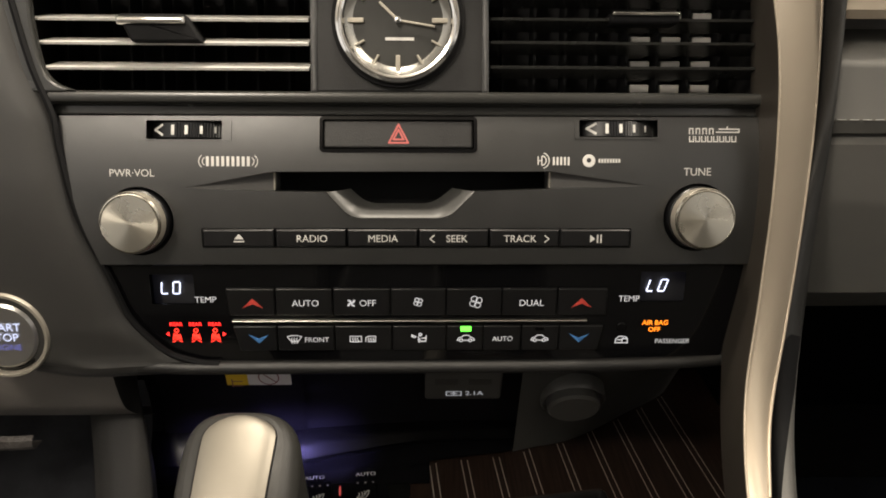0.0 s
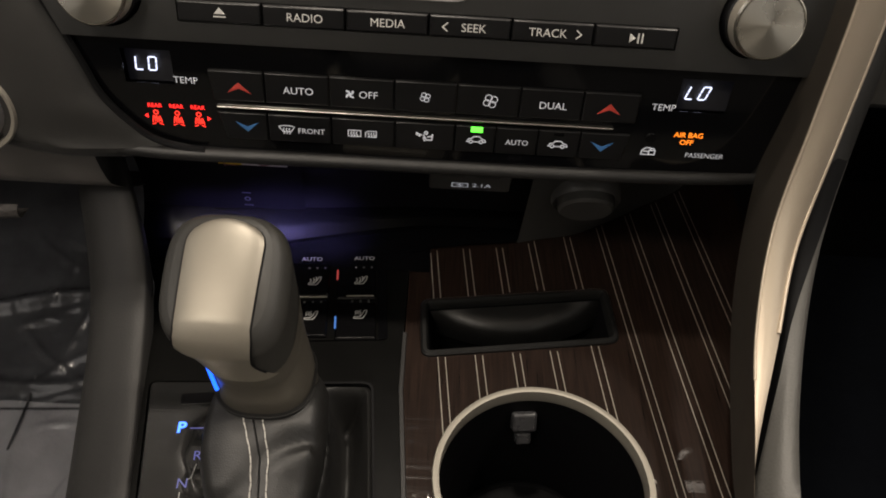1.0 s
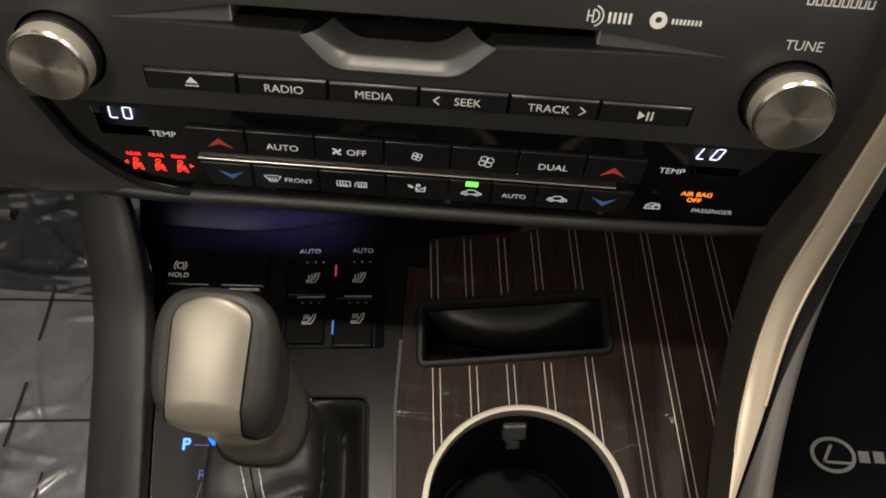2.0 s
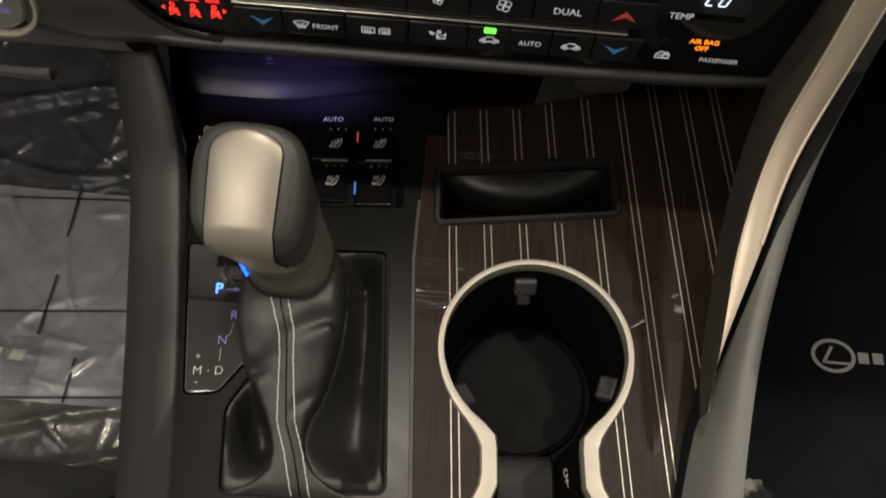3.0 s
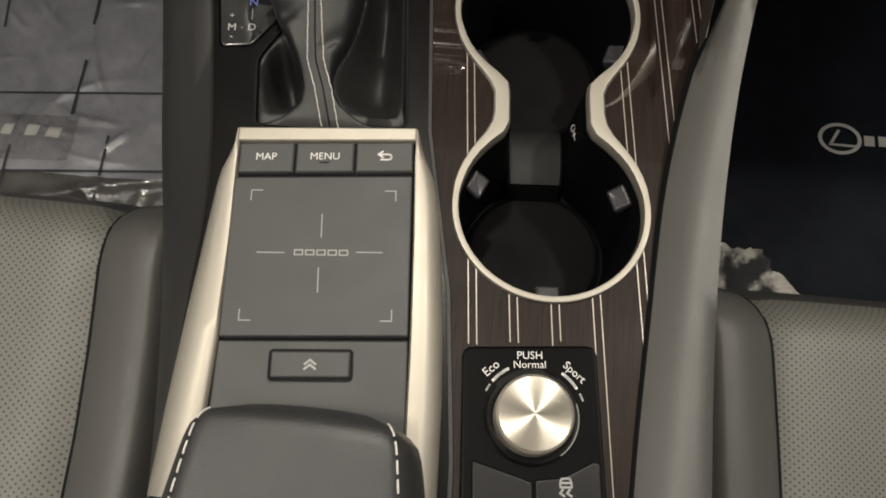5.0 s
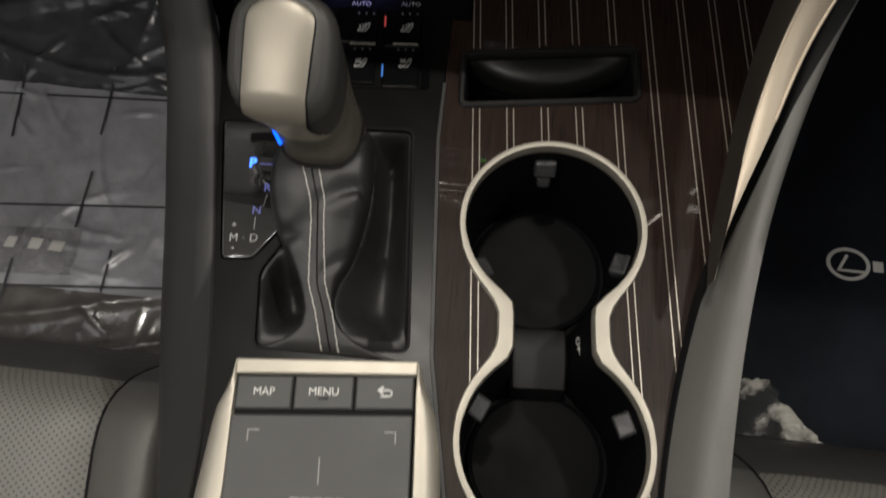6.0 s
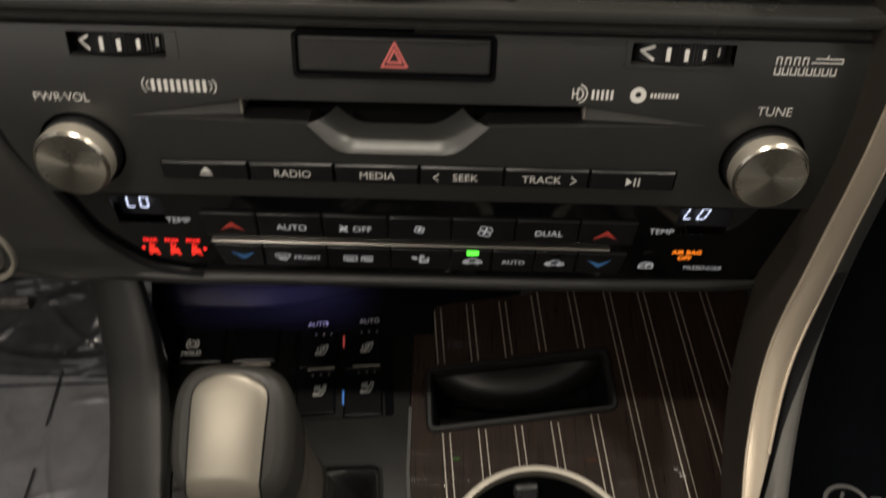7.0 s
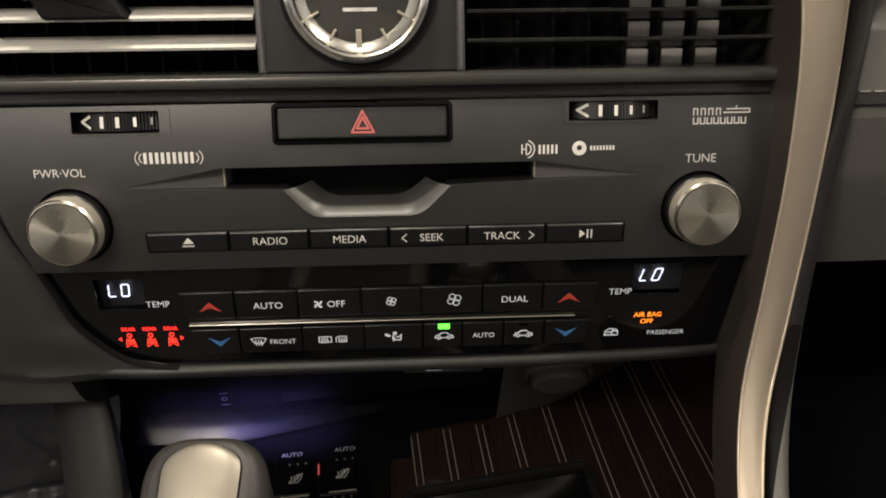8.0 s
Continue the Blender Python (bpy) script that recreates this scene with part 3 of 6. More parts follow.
part("pointer_hub", lathe([(0.0016, 0.0), (0.0015, 0.0016), (0.0009, 0.0019), (0.0, 0.0019)], n=20), CHROME, ck)
bm = bmesh.new()
for i in range(5):
    strokes([[(-0.0052 + 0.0026 * i, -0.0080), (-0.0036 + 0.0026 * i, -0.0080)]], 0.0014, -0.0008, bm)
part("maker_mark", bm, PRINT, dial)

# ---- audio panel ----
au = thing("audio_panel", MU, "matt black car audio panel with knobs and key row", "car stereo")
OUT = smooth_path([(-0.1530, 0.0326, 0), (-0.1513, 0.0186, 0), (-0.1455, -0.012, 0), (-0.1372, -0.0352, 0)], 5)
outline = [(p.x, p.y) for p in OUT] + [(0.1640, -0.0350), (0.1665, -0.022), (0.169, 0.0), (0.1672, 0.0330)]
slot = [(-0.0975, 0.0002), (-0.0572, 0.0077), (0.0702, 0.0081), (0.1150, 0.0016), (0.0346, -0.0012), (0.0225, -0.0131), (-0.0215, -0.0131), (-0.0322, -0.0016), (-0.0572, -0.0012)]
wl, wr = rrect(-0.0966, 0.0264, 0.0340, 0.0086, 0.0006), rrect(0.1010, 0.0277, 0.0362, 0.0078, 0.0006)
hz = rrect(0.0002, 0.0247, 0.0700, 0.0146, 0.0014)
keyrow = rrect(0.0090, -0.0227, 0.1982, 0.0092, 0.0008)
kl, kr = circle(-0.1182, -0.0150, 0.0158, 40), circle(0.1385, -0.0130, 0.0158, 40)
part("faceplate", sheet(outline, [slot, wl, wr, hz, keyrow, kl, kr], -0.012, 0.0), FACE, au)
part("backing", box(-0.16, 0.17, -0.036, 0.033, -0.030, -0.022), DARK, au)
# disc slot: ramps, scoop and the dark opening
for tip, inner, vl, vt in (((-0.0975, 0.0002), -0.0572, -0.0012, 0.0077), ((0.1150, 0.0016), 0.0702, 0.0000, 0.0081)):
    rings = []
    for k in range(9):
        f = k / 8
        x = tip[0] + (inner - tip[0]) * f
        rings.append([(x, tip[1] + (vl - tip[1]) * f, -0.0060 * f), (x, tip[1] + (vt - tip[1]) * f, -0.0060 * f)])
    rings.append([(inner, vl, -0.02), (inner, vt, -0.02)])
    part("slot_ramp", loft(rings, closed=False), RAMP, au, "tapered slot end in a lit tone")
    part("slot_edge", slab(rrect(inner, (vl + vt) / 2, 0.0009, (vt - vl) * 0.9, 0.0002), -0.0075, -0.0052, 0.0003), SILVER, au)


def dish(pts, h, r=0.0055, n=6):
    """An open run of points with its two inner corners rounded."""
    out = [(*pts[0], h)]
    for a, p, c in ((pts[0], pts[1], pts[2]), (pts[1], pts[2], pts[3])):
        a, p, c = Vector(a), Vector(p), Vector(c)
        e, f = p + (a - p).normalized() * r, p + (c - p).normalized() * r
        for k in range(n + 1):
            t = k / n
            q = e * (1 - t) ** 2 + p * 2 * t * (1 - t) + f * t * t
            out.append((q.x, q.y, h))
    return out + [(*pts[3], h)]


def dish_ring(k, h):
    d = 0.0115 * k
    return dish([(-0.0332 + 0.9 * d, -0.0016 + 0.10 * d), (-0.0222 + 0.62 * d, -0.0137 + 0.55 * d), (0.0232 - 0.62 * d, -0.0137 + 0.55 * d), (0.0356 - 0.9 * d, -0.0012 + 0.10 * d)], h)


# the light caught by the bevel is put into a paler grey
part("scoop", loft([dish_ring(k, h) for k, h in ((0.0, 0.0), (0.04, 0.0004), (0.10, 0.0002), (0.25, -0.0008), (0.45, -0.0026), (0.65, -0.0050), (0.82, -0.0082), (1.0, -0.013))], closed=False), PALER_PLASTIC, au, "bevelled finger scoop in a lit, paler tone", smooth=60)
# hazard switch
hb = part("hazard_switch", slab(rrect(0.0002, 0.0247, 0.0684, 0.0130, 0.0012), -0.012, -0.0004, 0.0010), PLASTIC, au)
tri = [(0.0002, 0.0292), (-0.0042, 0.0209), (0.0046, 0.0209), (0.0002, 0.0292)]
tri2 = [(0.0002, 0.0269), (-0.0021, 0.0224), (0.0025, 0.0224), (0.0002, 0.0269)]
part("warning_triangle", strokes([tri, tri2], 0.0008, -0.0002), HAZ, hb, "lit red warning triangle")
part("frame", sheet(rrect(0.0002, 0.0247, 0.0716, 0.0162, 0.002), [rrect(0.0002, 0.0247, 0.0688, 0.0134, 0.0012)], -0.006, 0.0007), GLOSS, au)


def thumbwheel(cx, cy, w):
    r = 0.026
    prof = [(-0.0042, 0.0006), (-0.0036, 0.0), (0.0036, 0.0), (0.0042, 0.0006)]
    rings = []
    for i in range(61):
        a = radians(-44 + 88 * i / 60)
        rr = r - (0.0005 if i % 2 and 24 < i < 60 else 0.0)
        rings.append([(cx + (rr - d) * math.sin(a), cy + v * 0.92, -0.0255 + (rr - d) * math.cos(a)) for v, d in prof])
    wheel = part("vent_thumbwheel", loft(rings, closed=False), KEY, au)
    for k, (dx, bw, bh) in enumerate(((-0.0052, 0.0015, 0.0046), (0.0010, 0.0015, 0.0041), (0.0074, 0.0013, 0.0036), (0.0132, 0.0010, 0.0030))):
        a = math.asin(dx / r)
        me = slab(rrect(0, 0, bw, bh, 0.0002), 0, 0.0002, 0.0001)
        me.transform(pose(cx + (r + 0.0001) * math.sin(a), cy, -0.0255 + (r + 0.0001) * math.cos(a), 0, math.degrees(a), 0))
        part("scale_bar", me, PRINT, wheel)
    a = math.asin(-0.0120 / r)
    me = strokes([[(0.0022, 0.0022), (-0.0020, 0.0), (0.0022, -0.0022)]], 0.0011, 0.0002)
    me.transform(pose(cx + (r + 0.0002) * math.sin(a), cy, -0.0255 + (r + 0.0002) * math.cos(a), 0, math.degrees(a), 0))
    part("arrow_mark", me, PRINT, wheel)


thumbwheel(-0.0966, 0.0264, 0.034)
thumbwheel(0.1010, 0.0277, 0.036)
part("wheel_surround", sheet(rrect(-0.0966, 0.0264, 0.0425, 0.0098, 0.0008), [wl], -0.004, 0.0004), FACE, au)
part("wheel_surround", sheet(rrect(0.1010, 0.0277, 0.0400, 0.0096, 0.0008), [wr], -0.004, 0.0004), FACE, au)


def audio_knob(x, y, label):
    part("knob_recess", lathe([(0.0158, 0.0), (0.0156, -0.003), (0.0148, -0.010), (0.001, -0.010)], x, y, 40), GLOSS, au)
    bm = lathe([(0.0146, -0.010), (0.0145, 0.004), (0.0139, 0.0046)], n=56, cap=False)
    bm.transform(Matrix.Translation((x, y, 0)))
    kn = part("control_knob", bm, KEY, au, label)
    bm = lathe([(0.0139, 0.0040), (0.0140, 0.0100), (0.0138, 0.0108)], n=72, cap=False)
    bm.transform(Matrix.Translation((x, y, 0)))
    part("knob_side", bm, SILVER, kn)
    bm = lathe([(0.0138, 0.0), (0.0131, 0.0010), (0.0127, 0.0011), (0.0123, 0.0008)], n=72, cap=False)
    bm.transform(Matrix.Translation((x, y, 0.0108)))
    part("knob_rim", bm, RIMMETAL, kn)
    face = part("knob_face", lathe([(0.0125, 0.0), (0.007, 0.0002), (0.0001, 0.0004)], n=72), SPUN, kn, "spun aluminium face")
    face.matrix_local = pose(x, y, 0.0116)


audio_knob(-0.1182, -0.0150, "satin aluminium volume knob")
audio_knob(0.1385, -0.0130, "satin aluminium tuning knob")

KEYX = (-0.0899, -0.0565, -0.0237, 0.0091, 0.0418, 0.0746, 0.1077)
for k, word in enumerate(("", "RADIO", "MEDIA", "SEEK", "TRACK", "")):
    x0, x1 = KEYX[k], KEYX[k + 1]
    kb = part("audio_key", slab(rrect((x0 + x1) / 2, -0.0227, x1 - x0 - 0.0005, 0.0086, 0.0005), -0.012, 0.0014, 0.0011), KEY, au)
    cx = (-0.0729, -0.0396, -0.0071, 0.0269, 0.0562, 0.0913)[k]
    if word:
        letters(word, cx, -0.0230, 0.0016, 0.0047, PRINT, kb, wide=1.0)
    if word == "SEEK":
        part("arrow_mark", strokes([[(0.0165, -0.0213), (0.0146, -0.0229), (0.0165, -0.0245)]], 0.0005, 0.0016), PRINT, kb)
    if word == "TRACK":
        part("arrow_mark", strokes([[(0.0676, -0.0213), (0.0695, -0.0229), (0.0676, -0.0245)]], 0.0005, 0.0016), PRINT, kb)
    if k == 0:
        bm = slab([(cx - 0.0022, -0.0232), (cx + 0.0022, -0.0232), (cx, -0.0207)], 0.0014, 0.0016, 0.0001)
        strokes([[(cx - 0.0022, -0.0242), (cx + 0.0022, -0.0242)]], 0.0006, 0.0016, bm)
        part("eject_mark", bm, PRINT, kb)
    if k == 5:
        bm = slab([(cx - 0.0026, -0.0247), (cx - 0.0026, -0.0211), (cx - 0.0002, -0.0229)], 0.0014, 0.0016, 0.0001)
        strokes([[(cx + 0.0008, -0.0246), (cx + 0.0008, -0.0212)], [(cx + 0.0024, -0.0246), (cx + 0.0024, -0.0212)]], 0.0007, 0.0016, bm)
        part("play_mark", bm, PRINT, kb)
letters("PWR\u00b7VOL", -0.1203, 0.0068, 0.0003, 0.0047, PRINT, au)
letters("TUNE", 0.1376, 0.0079, 0.0003, 0.0050, PRINT, au)
# makers' marks: plain shapes only
bm = strokes([[(-0.0862 + 0.0023 * i, 0.0106), (-0.0862 + 0.0023 * i, 0.0140)] for i in range(9)], 0.0013, 0.0003)
strokes([arc(-0.0865, 0.0123, 0.0020, 125, 235), arc(-0.0868, 0.0123, 0.0033, 130, 230), arc(-0.0672, 0.0123, 0.0020, -55, 55), arc(-0.0669, 0.0123, 0.0033, -50, 50)], 0.0004, 0.0003, bm)
part("maker_mark", bm, PRINT, au)
bm = strokes([[(0.0640, 0.0112), (0.0640, 0.0148)], [(0.0657, 0.0112), (0.0657, 0.0148)], [(0.0640, 0.0130), (0.0657, 0.0130)], arc(0.0655, 0.0130, 0.0022, -80, 80), arc(0.0655, 0.0130, 0.0036, -70, 70)], 0.0005, 0.0003)
strokes([[(0.0712 + 0.0017 * i, 0.0113), (0.0712 + 0.0017 * i, 0.0113 + 0.003)] for i in range(5)], 0.0009, 0.0003, bm)
part("maker_mark", bm, PRINT, au)
bm = sheet(circle(0.0874, 0.0130, 0.0029, 24), [circle(0.0874, 0.0132, 0.0011, 14)], 0.0001, 0.0003)
strokes([[(0.0922 + 0.0013 * i, 0.0124), (0.0922 + 0.0013 * i, 0.0136)] for i in range(8)], 0.0008, 0.0003, bm)
part("maker_mark", bm, PRINT, au)
bm = strokes([[(0.1338 + 0.0031 * i, 0.0254), (0.1338 + 0.0031 * i, 0.0278), (0.1354 + 0.0031 * i, 0.0278), (0.1354 + 0.0031 * i, 0.0254)] for i in range(4)], 0.0005, 0.0003)
strokes([[(0.1338 + 0.0028 * i, 0.0242), (0.1338 + 0.0028 * i, 0.0219), (0.1356 + 0.0028 * i, 0.0219), (0.1356 + 0.0028 * i, 0.0242)] for i in range(8)], 0.0005, 0.0003, bm)
strokes([[(0.1462, 0.0262), (0.1568, 0.0262), (0.1568, 0.0276), (0.1475, 0.0276)], [(0.1510, 0.0276), (0.1515, 0.0287)]], 0.0005, 0.0003, bm)
part("maker_mark", bm, PRINT, au)

# the panel is crowned: its upper part leans back, its lower part tucks in
def crown(v):
    return 0.0010 - (3.0 if v > 0 else 1.8) * v * v


for ob in list(au.children_recursive):
    if ob.type != "MESH":
        continue
    if ob.location.length > 1e-6:
        ob.location.z += crown(ob.location.y)
        continue
    bm = bmesh.new()
    bm.from_mesh(ob.data)
    if ob.name.startswith("faceplate"):
        for i in range(1, 28):
            bmesh.ops.bisect_plane(bm, geom=bm.verts[:] + bm.edges[:] + bm.faces[:], plane_co=(0, -0.036 + 0.0025 * i, 0), plane_no=(0, 1, 0))
    for v in bm.verts:
        v.co.z += crown(v.co.y)
    bm.to_mesh(ob.data)
    bm.free()
    if ob.name.startswith("faceplate"):
        ob.data.shade_smooth()
        ob.data.set_sharp_from_angle(angle=radians(38))

# ---- climate panel ----
cl = thing("climate_panel", MC, "gloss black climate control panel with lit displays", "control panel")
L = smooth_path([(-0.1390, 0.0195, 0), (-0.1340, 0.006, 0), (-0.1281, -0.0055, 0), (-0.1215, -0.0150, 0), (-0.1113, -0.0247, 0), (-0.1030, -0.0285, 0), (-0.092, -0.0298, 0)], 4)
SCREENS = [rrect(-0.1070, 0.0078, 0.0205, 0.0150, 0.0004), rrect(0.1262, 0.0088, 0.0215, 0.0150, 0.0004)]
part("glass_face", sheet([(p.x, p.y) for p in L] + [(0.0, -0.0300), (0.158, -0.0295), (0.1665, 0.0199)], SCREENS, -0.0012, -0.0010), GLOSS, cl)
R1 = (-0.0822, -0.0588, -0.0316, -0.0041, 0.0224, 0.0491, 0.0758, 0.1000)
R2 = (-0.0800, -0.0588, -0.0312, -0.0035, 0.0226, 0.0404, 0.0590, 0.0774, 0.0990)


def climate_key(x0, x1, v0, v1, sl=0.0, sr=0.0):
    g = 0.00025
    return part("climate_key", slab(rounded([(x0 + g + sl, v0), (x1 - g - sr, v0), (x1 - g, v1), (x0 + g, v1)], 0.0005, 2), -0.006, 0.0006, 0.0006), KEY, cl)


FAN = [arc(0.42 * math.cos(a), 0.42 * math.sin(a), 0.36, 0, 360, 10) for a in (0.5, 2.07, 3.64, 5.21)]
CAR = [[(-1.5, -0.3), (-1.3, 0.15), (-0.8, 0.25), (-0.4, 0.65), (0.5, 0.65), (1.0, 0.2), (1.5, 0.05), (1.6, -0.3)], [(-1.6, -0.35), (-1.15, -0.35)], [(-0.5, -0.35), (0.5, -0.35)], [(1.2, -0.35), (1.65, -0.35)],
       arc(-0.85, -0.35, 0.3, 0, 360, 8), arc(0.85, -0.35, 0.3, 0, 360, 8)]
WAVES = [[(-0.5 + 0.45 * k, 0.35), (-0.65 + 0.45 * k, 0.0), (-0.4 + 0.45 * k, -0.3), (-0.55 + 0.45 * k, -0.7)] for k in range(3)]
FRONTDEF = [[(-1.3, 0.6), (-0.6, 0.8), (0.5, 0.8), (1.2, 0.6), (0.6, -0.3), (-0.7, -0.3), (-1.3, 0.6)]] + WAVES
REARDEF = [[(-2.4, 0.6), (-0.3, 0.6), (-0.3, -0.5), (-2.4, -0.5), (-2.4, 0.6)]] + [[(p[0] - 1.35, p[1] * 0.9) for p in w] for w in WAVES] + [[(0.5, -0.5), (0.5, 0.3), (1.0, 0.6), (2.3, 0.6), (2.3, -0.5), (0.9, -0.5)]] + [[(p[0] + 1.55, p[1] * 0.8) for p in w] for w in WAVES]
VENTMAN = [arc(0.2, 0.75, 0.25, 0, 360, 8), [(-1.4, 0.7), (-0.6, 0.3)], [(-0.2, 0.3), (0.3, -0.6), (1.2, -0.6), (1.3, 0.5)], [(-1.4, 0.4), (-0.8, 0.1)], [(0.5, 0.0), (1.1, 0.1)], [(-0.2, -0.2), (0.0, -0.8)]]
icons1 = (None, "AUTO", "OFF", 0.0021, 0.0030, "DUAL", None)
for k in range(7):
    kb = climate_key(R1[k], R1[k + 1], -0.0052, 0.0085, 0.0012 if k == 0 else 0.0, 0.0)
    cx = (-0.0696, -0.0445, -0.0150, 0.0090, 0.0366, 0.0632, 0.0874)[k]
    if isinstance(icons1[k], str):
        letters(icons1[k], cx, 0.0011, 0.0008, 0.0046, LIT_PRINT, kb)
        if k == 2:
            part("fan_mark", strokes(at([[(0.1 * math.cos(a), 0.1 * math.sin(a)), (0.55 * math.cos(a + 0.2), 0.55 * math.sin(a + 0.2)), (1.0 * math.cos(a + 0.55), 1.0 * math.sin(a + 0.55))] for a in (0.2, 1.77, 3.34, 4.91)], -0.0228, 0.0013, 0.0019), 0.0009, 0.0008), LIT_PRINT, kb)
    elif icons1[k]:
        part("fan_mark", strokes(at(FAN, cx, 0.0018, icons1[k] * 1.35), 0.0004, 0.0008), LIT_PRINT, kb)
    else:
        part("up_mark", slab([(cx - 0.0050, -0.0013), (cx, 0.0008), (cx + 0.0050, -0.0013), (cx + 0.0015, 0.0022), (cx, 0.0036), (cx - 0.0015, 0.0022)], 0.0006, 0.0008, 0.00005), RED_PRINT, kb)
for k in range(8):
    kb = climate_key(R2[k], R2[k + 1], -0.0236, -0.0106, 0.0030 if k == 0 else 0.0, 0.0022 if k == 7 else 0.0)
    if k in (0, 7):
        cx = -0.0676 if k == 0 else 0.0871
        part("down_mark", slab([(cx - 0.0050, -0.0148), (cx - 0.0015, -0.0181), (cx, -0.0195), (cx + 0.0015, -0.0181), (cx + 0.0050, -0.0148), (cx, -0.0170)], 0.0006, 0.0008, 0.00005), BLUE_PRINT, kb)
    elif k == 1:
        part("demist_mark", strokes(at(FRONTDEF, -0.0504, -0.0176, 0.0027), 0.00042, 0.0008), LIT_PRINT, kb)
        letters("FRONT", -0.0399, -0.0178, 0.0008, 0.0036, LIT_PRINT, kb)
    elif k == 2:
        part("rear_demist_mark", strokes(at(REARDEF, -0.0176, -0.0174, 0.0026), 0.00042, 0.0008), LIT_PRINT, kb)
    elif k == 3:
        part("airflow_mark", strokes(at(VENTMAN, 0.0095, -0.0170, 0.0026), 0.0006, 0.0008), LIT_PRINT, kb)
    elif k in (4, 6):
        part("recirculation_mark", strokes(at(CAR, 0.0320 if k == 4 else 0.0678, -0.0172, 0.0026), 0.0005, 0.0008), LIT_PRINT, kb)
        if k == 4:
            part("indicator_lamp", slab(rrect(0.0320, -0.0122, 0.0052, 0.0026, 0.0003), 0.0004, 0.0009, 0.0002), GREEN, kb, "lit green indicator")
        else:
            part("indicator_lamp", slab(rrect(0.0678, -0.0122, 0.0046, 0.0018, 0.0003), 0.0004, 0.0008, 0.0002), SWITCH, kb)
    elif k == 5:
        letters("AUTO", 0.0499, -0.0175, 0.0008, 0.0036, LIT_PRINT, kb)
part("divider_bar", slab(rrect(0.0054, -0.0080, 0.1705, 0.0009, 0.0003), -0.002, 0.0012, 0.0004), BAR, cl, "bright metal divider bar")

SEG = {"L": "def", "O": "abcdef"}


def digits(word, x, y, s, slant):
    bm = bmesh.new()
    for k, ch in enumerate(word):
        ox = x + (k - 0.5) * s * 1.15
        w, h = s * 0.33, s * 0.62
        ends = {"a": ((-w, h), (w, h)), "b": ((w, h), (w, 0)), "c": ((w, 0), (w, -h)), "d": ((-w, -h), (w, -h)), "e": ((-w, 0), (-w, -h)), "f": ((-w, h), (-w, 0))}
        for sname in SEG[ch]:
            (ax, ay), (bx, by) = ends[sname]
            g = 0.14
            p, q = (ax + (bx - ax) * g, ay + (by - ay) * g), (bx - (bx - ax) * g, by - (by - ay) * g)
            strokes([[(ox + p[0] + slant * p[1], y + p[1]), (ox + q[0] + slant * q[1], y + q[1])]], 0.00068, -0.0006, bm)
    return bm


for x, y, s in ((-0.1077, 0.0062, 0.10), (0.1278, 0.0072, 0.28)):
    d = part("display", slab(rrect(x + 0.001, y + 0.001, 0.0240, 0.0190, 0.0004), -0.012, -0.0085, 0.0001), GHOST, cl, "dim temperature display")
    dg = digits("LO", x - 0.0022, y, 0.0048, s)
    dg.transform(Matrix.Translation((0, 0, -0.0066)))
    part("digits", dg, WHITE_GLOW, d, "glowing white digits")
letters("TEMP", -0.0919, 0.0025, -0.0006, 0.0043, LIT_PRINT, cl)
letters("TEMP", 0.1104, 0.0027, -0.0006, 0.0043, LIT_PRINT, cl)
for k, x in enumerate((-0.1070, -0.0978, -0.0886)):
    w = part("seat_belt_lamp", strokes(at([arc(0, 1.0, 0.35, 0, 360, 8), [(0, 0.6), (0, -0.7)], [(-0.5, 0.3), (-0.7, -0.7)], [(0.5, 0.3), (0.7, -0.7)], [(-0.8, -1.1), (-0.3, -0.9)], [(0.8, -1.1), (0.3, -0.9)], [(-0.5, 0.4), (0.5, -0.4)], [(-0.3, 0.2), (-0.3, -0.6)], [(0.3, 0.2), (0.3, -0.6)]], x, -0.0160, 0.0028), 0.00045, -0.0006), AMBER_BODY, cl, "glowing red seat belt warning lamp")
    letters("REAR", x, -0.0100, -0.0006, 0.0026, RED_GLOW, w, bold=0.00005)
    if k != 1:
        sx = -1 if k == 0 else 1
        part("side_arrow", slab([(x + sx * 0.0036, -0.0140), (x + sx * 0.0036, -0.0162), (x + sx * 0.0052, -0.0151)], -0.0008, -0.0006, 0.00002), RED_GLOW, w)
letters("AIR BAG", 0.1243, -0.0098, -0.0006, 0.0034, AMBER, cl, bold=0.00005, label="glowing amber lettering")
letters("OFF", 0.1241, -0.0134, -0.0006, 0.0034, AMBER, cl, bold=0.00005, label="glowing amber lettering")
letters("PASSENGER", 0.1335, -0.0196, -0.0006, 0.0033, LIT_PRINT, cl)
part("lock_lamp", slab(circle(0.1080, -0.0120, 0.0024, 18), -0.002, -0.0003, 0.0004), SWITCH, cl)
bm = strokes(at([[(-1.2, -0.5), (-1.1, 0.3), (-0.5, 0.8), (0.2, 0.8)], [(-1.2, -0.5), (0.0, -0.5)], [(0.1, -0.5), (0.1, 0.3), (1.1, 0.3), (1.1, -0.5), (0.1, -0.5)], arc(0.6, 0.35, 0.35, 0, 180, 8), [(-0.8, 0.1), (-0.1, 0.1)]], 0.1085, -0.0190, 0.0026), 0.0006, -0.0006)
part("lock_mark", bm, LIT_PRINT, cl)

# ---- console: recess under the climate panel ----
con = thing("centre_console", MK, "dark centre console body with striped wood top", "console")
KI = MK.inverted()


def kpart(name, bm, material, parent=con, label="", smooth=38):
    bm.transform(KI)
    return part(name, bm, material, parent, label, smooth)


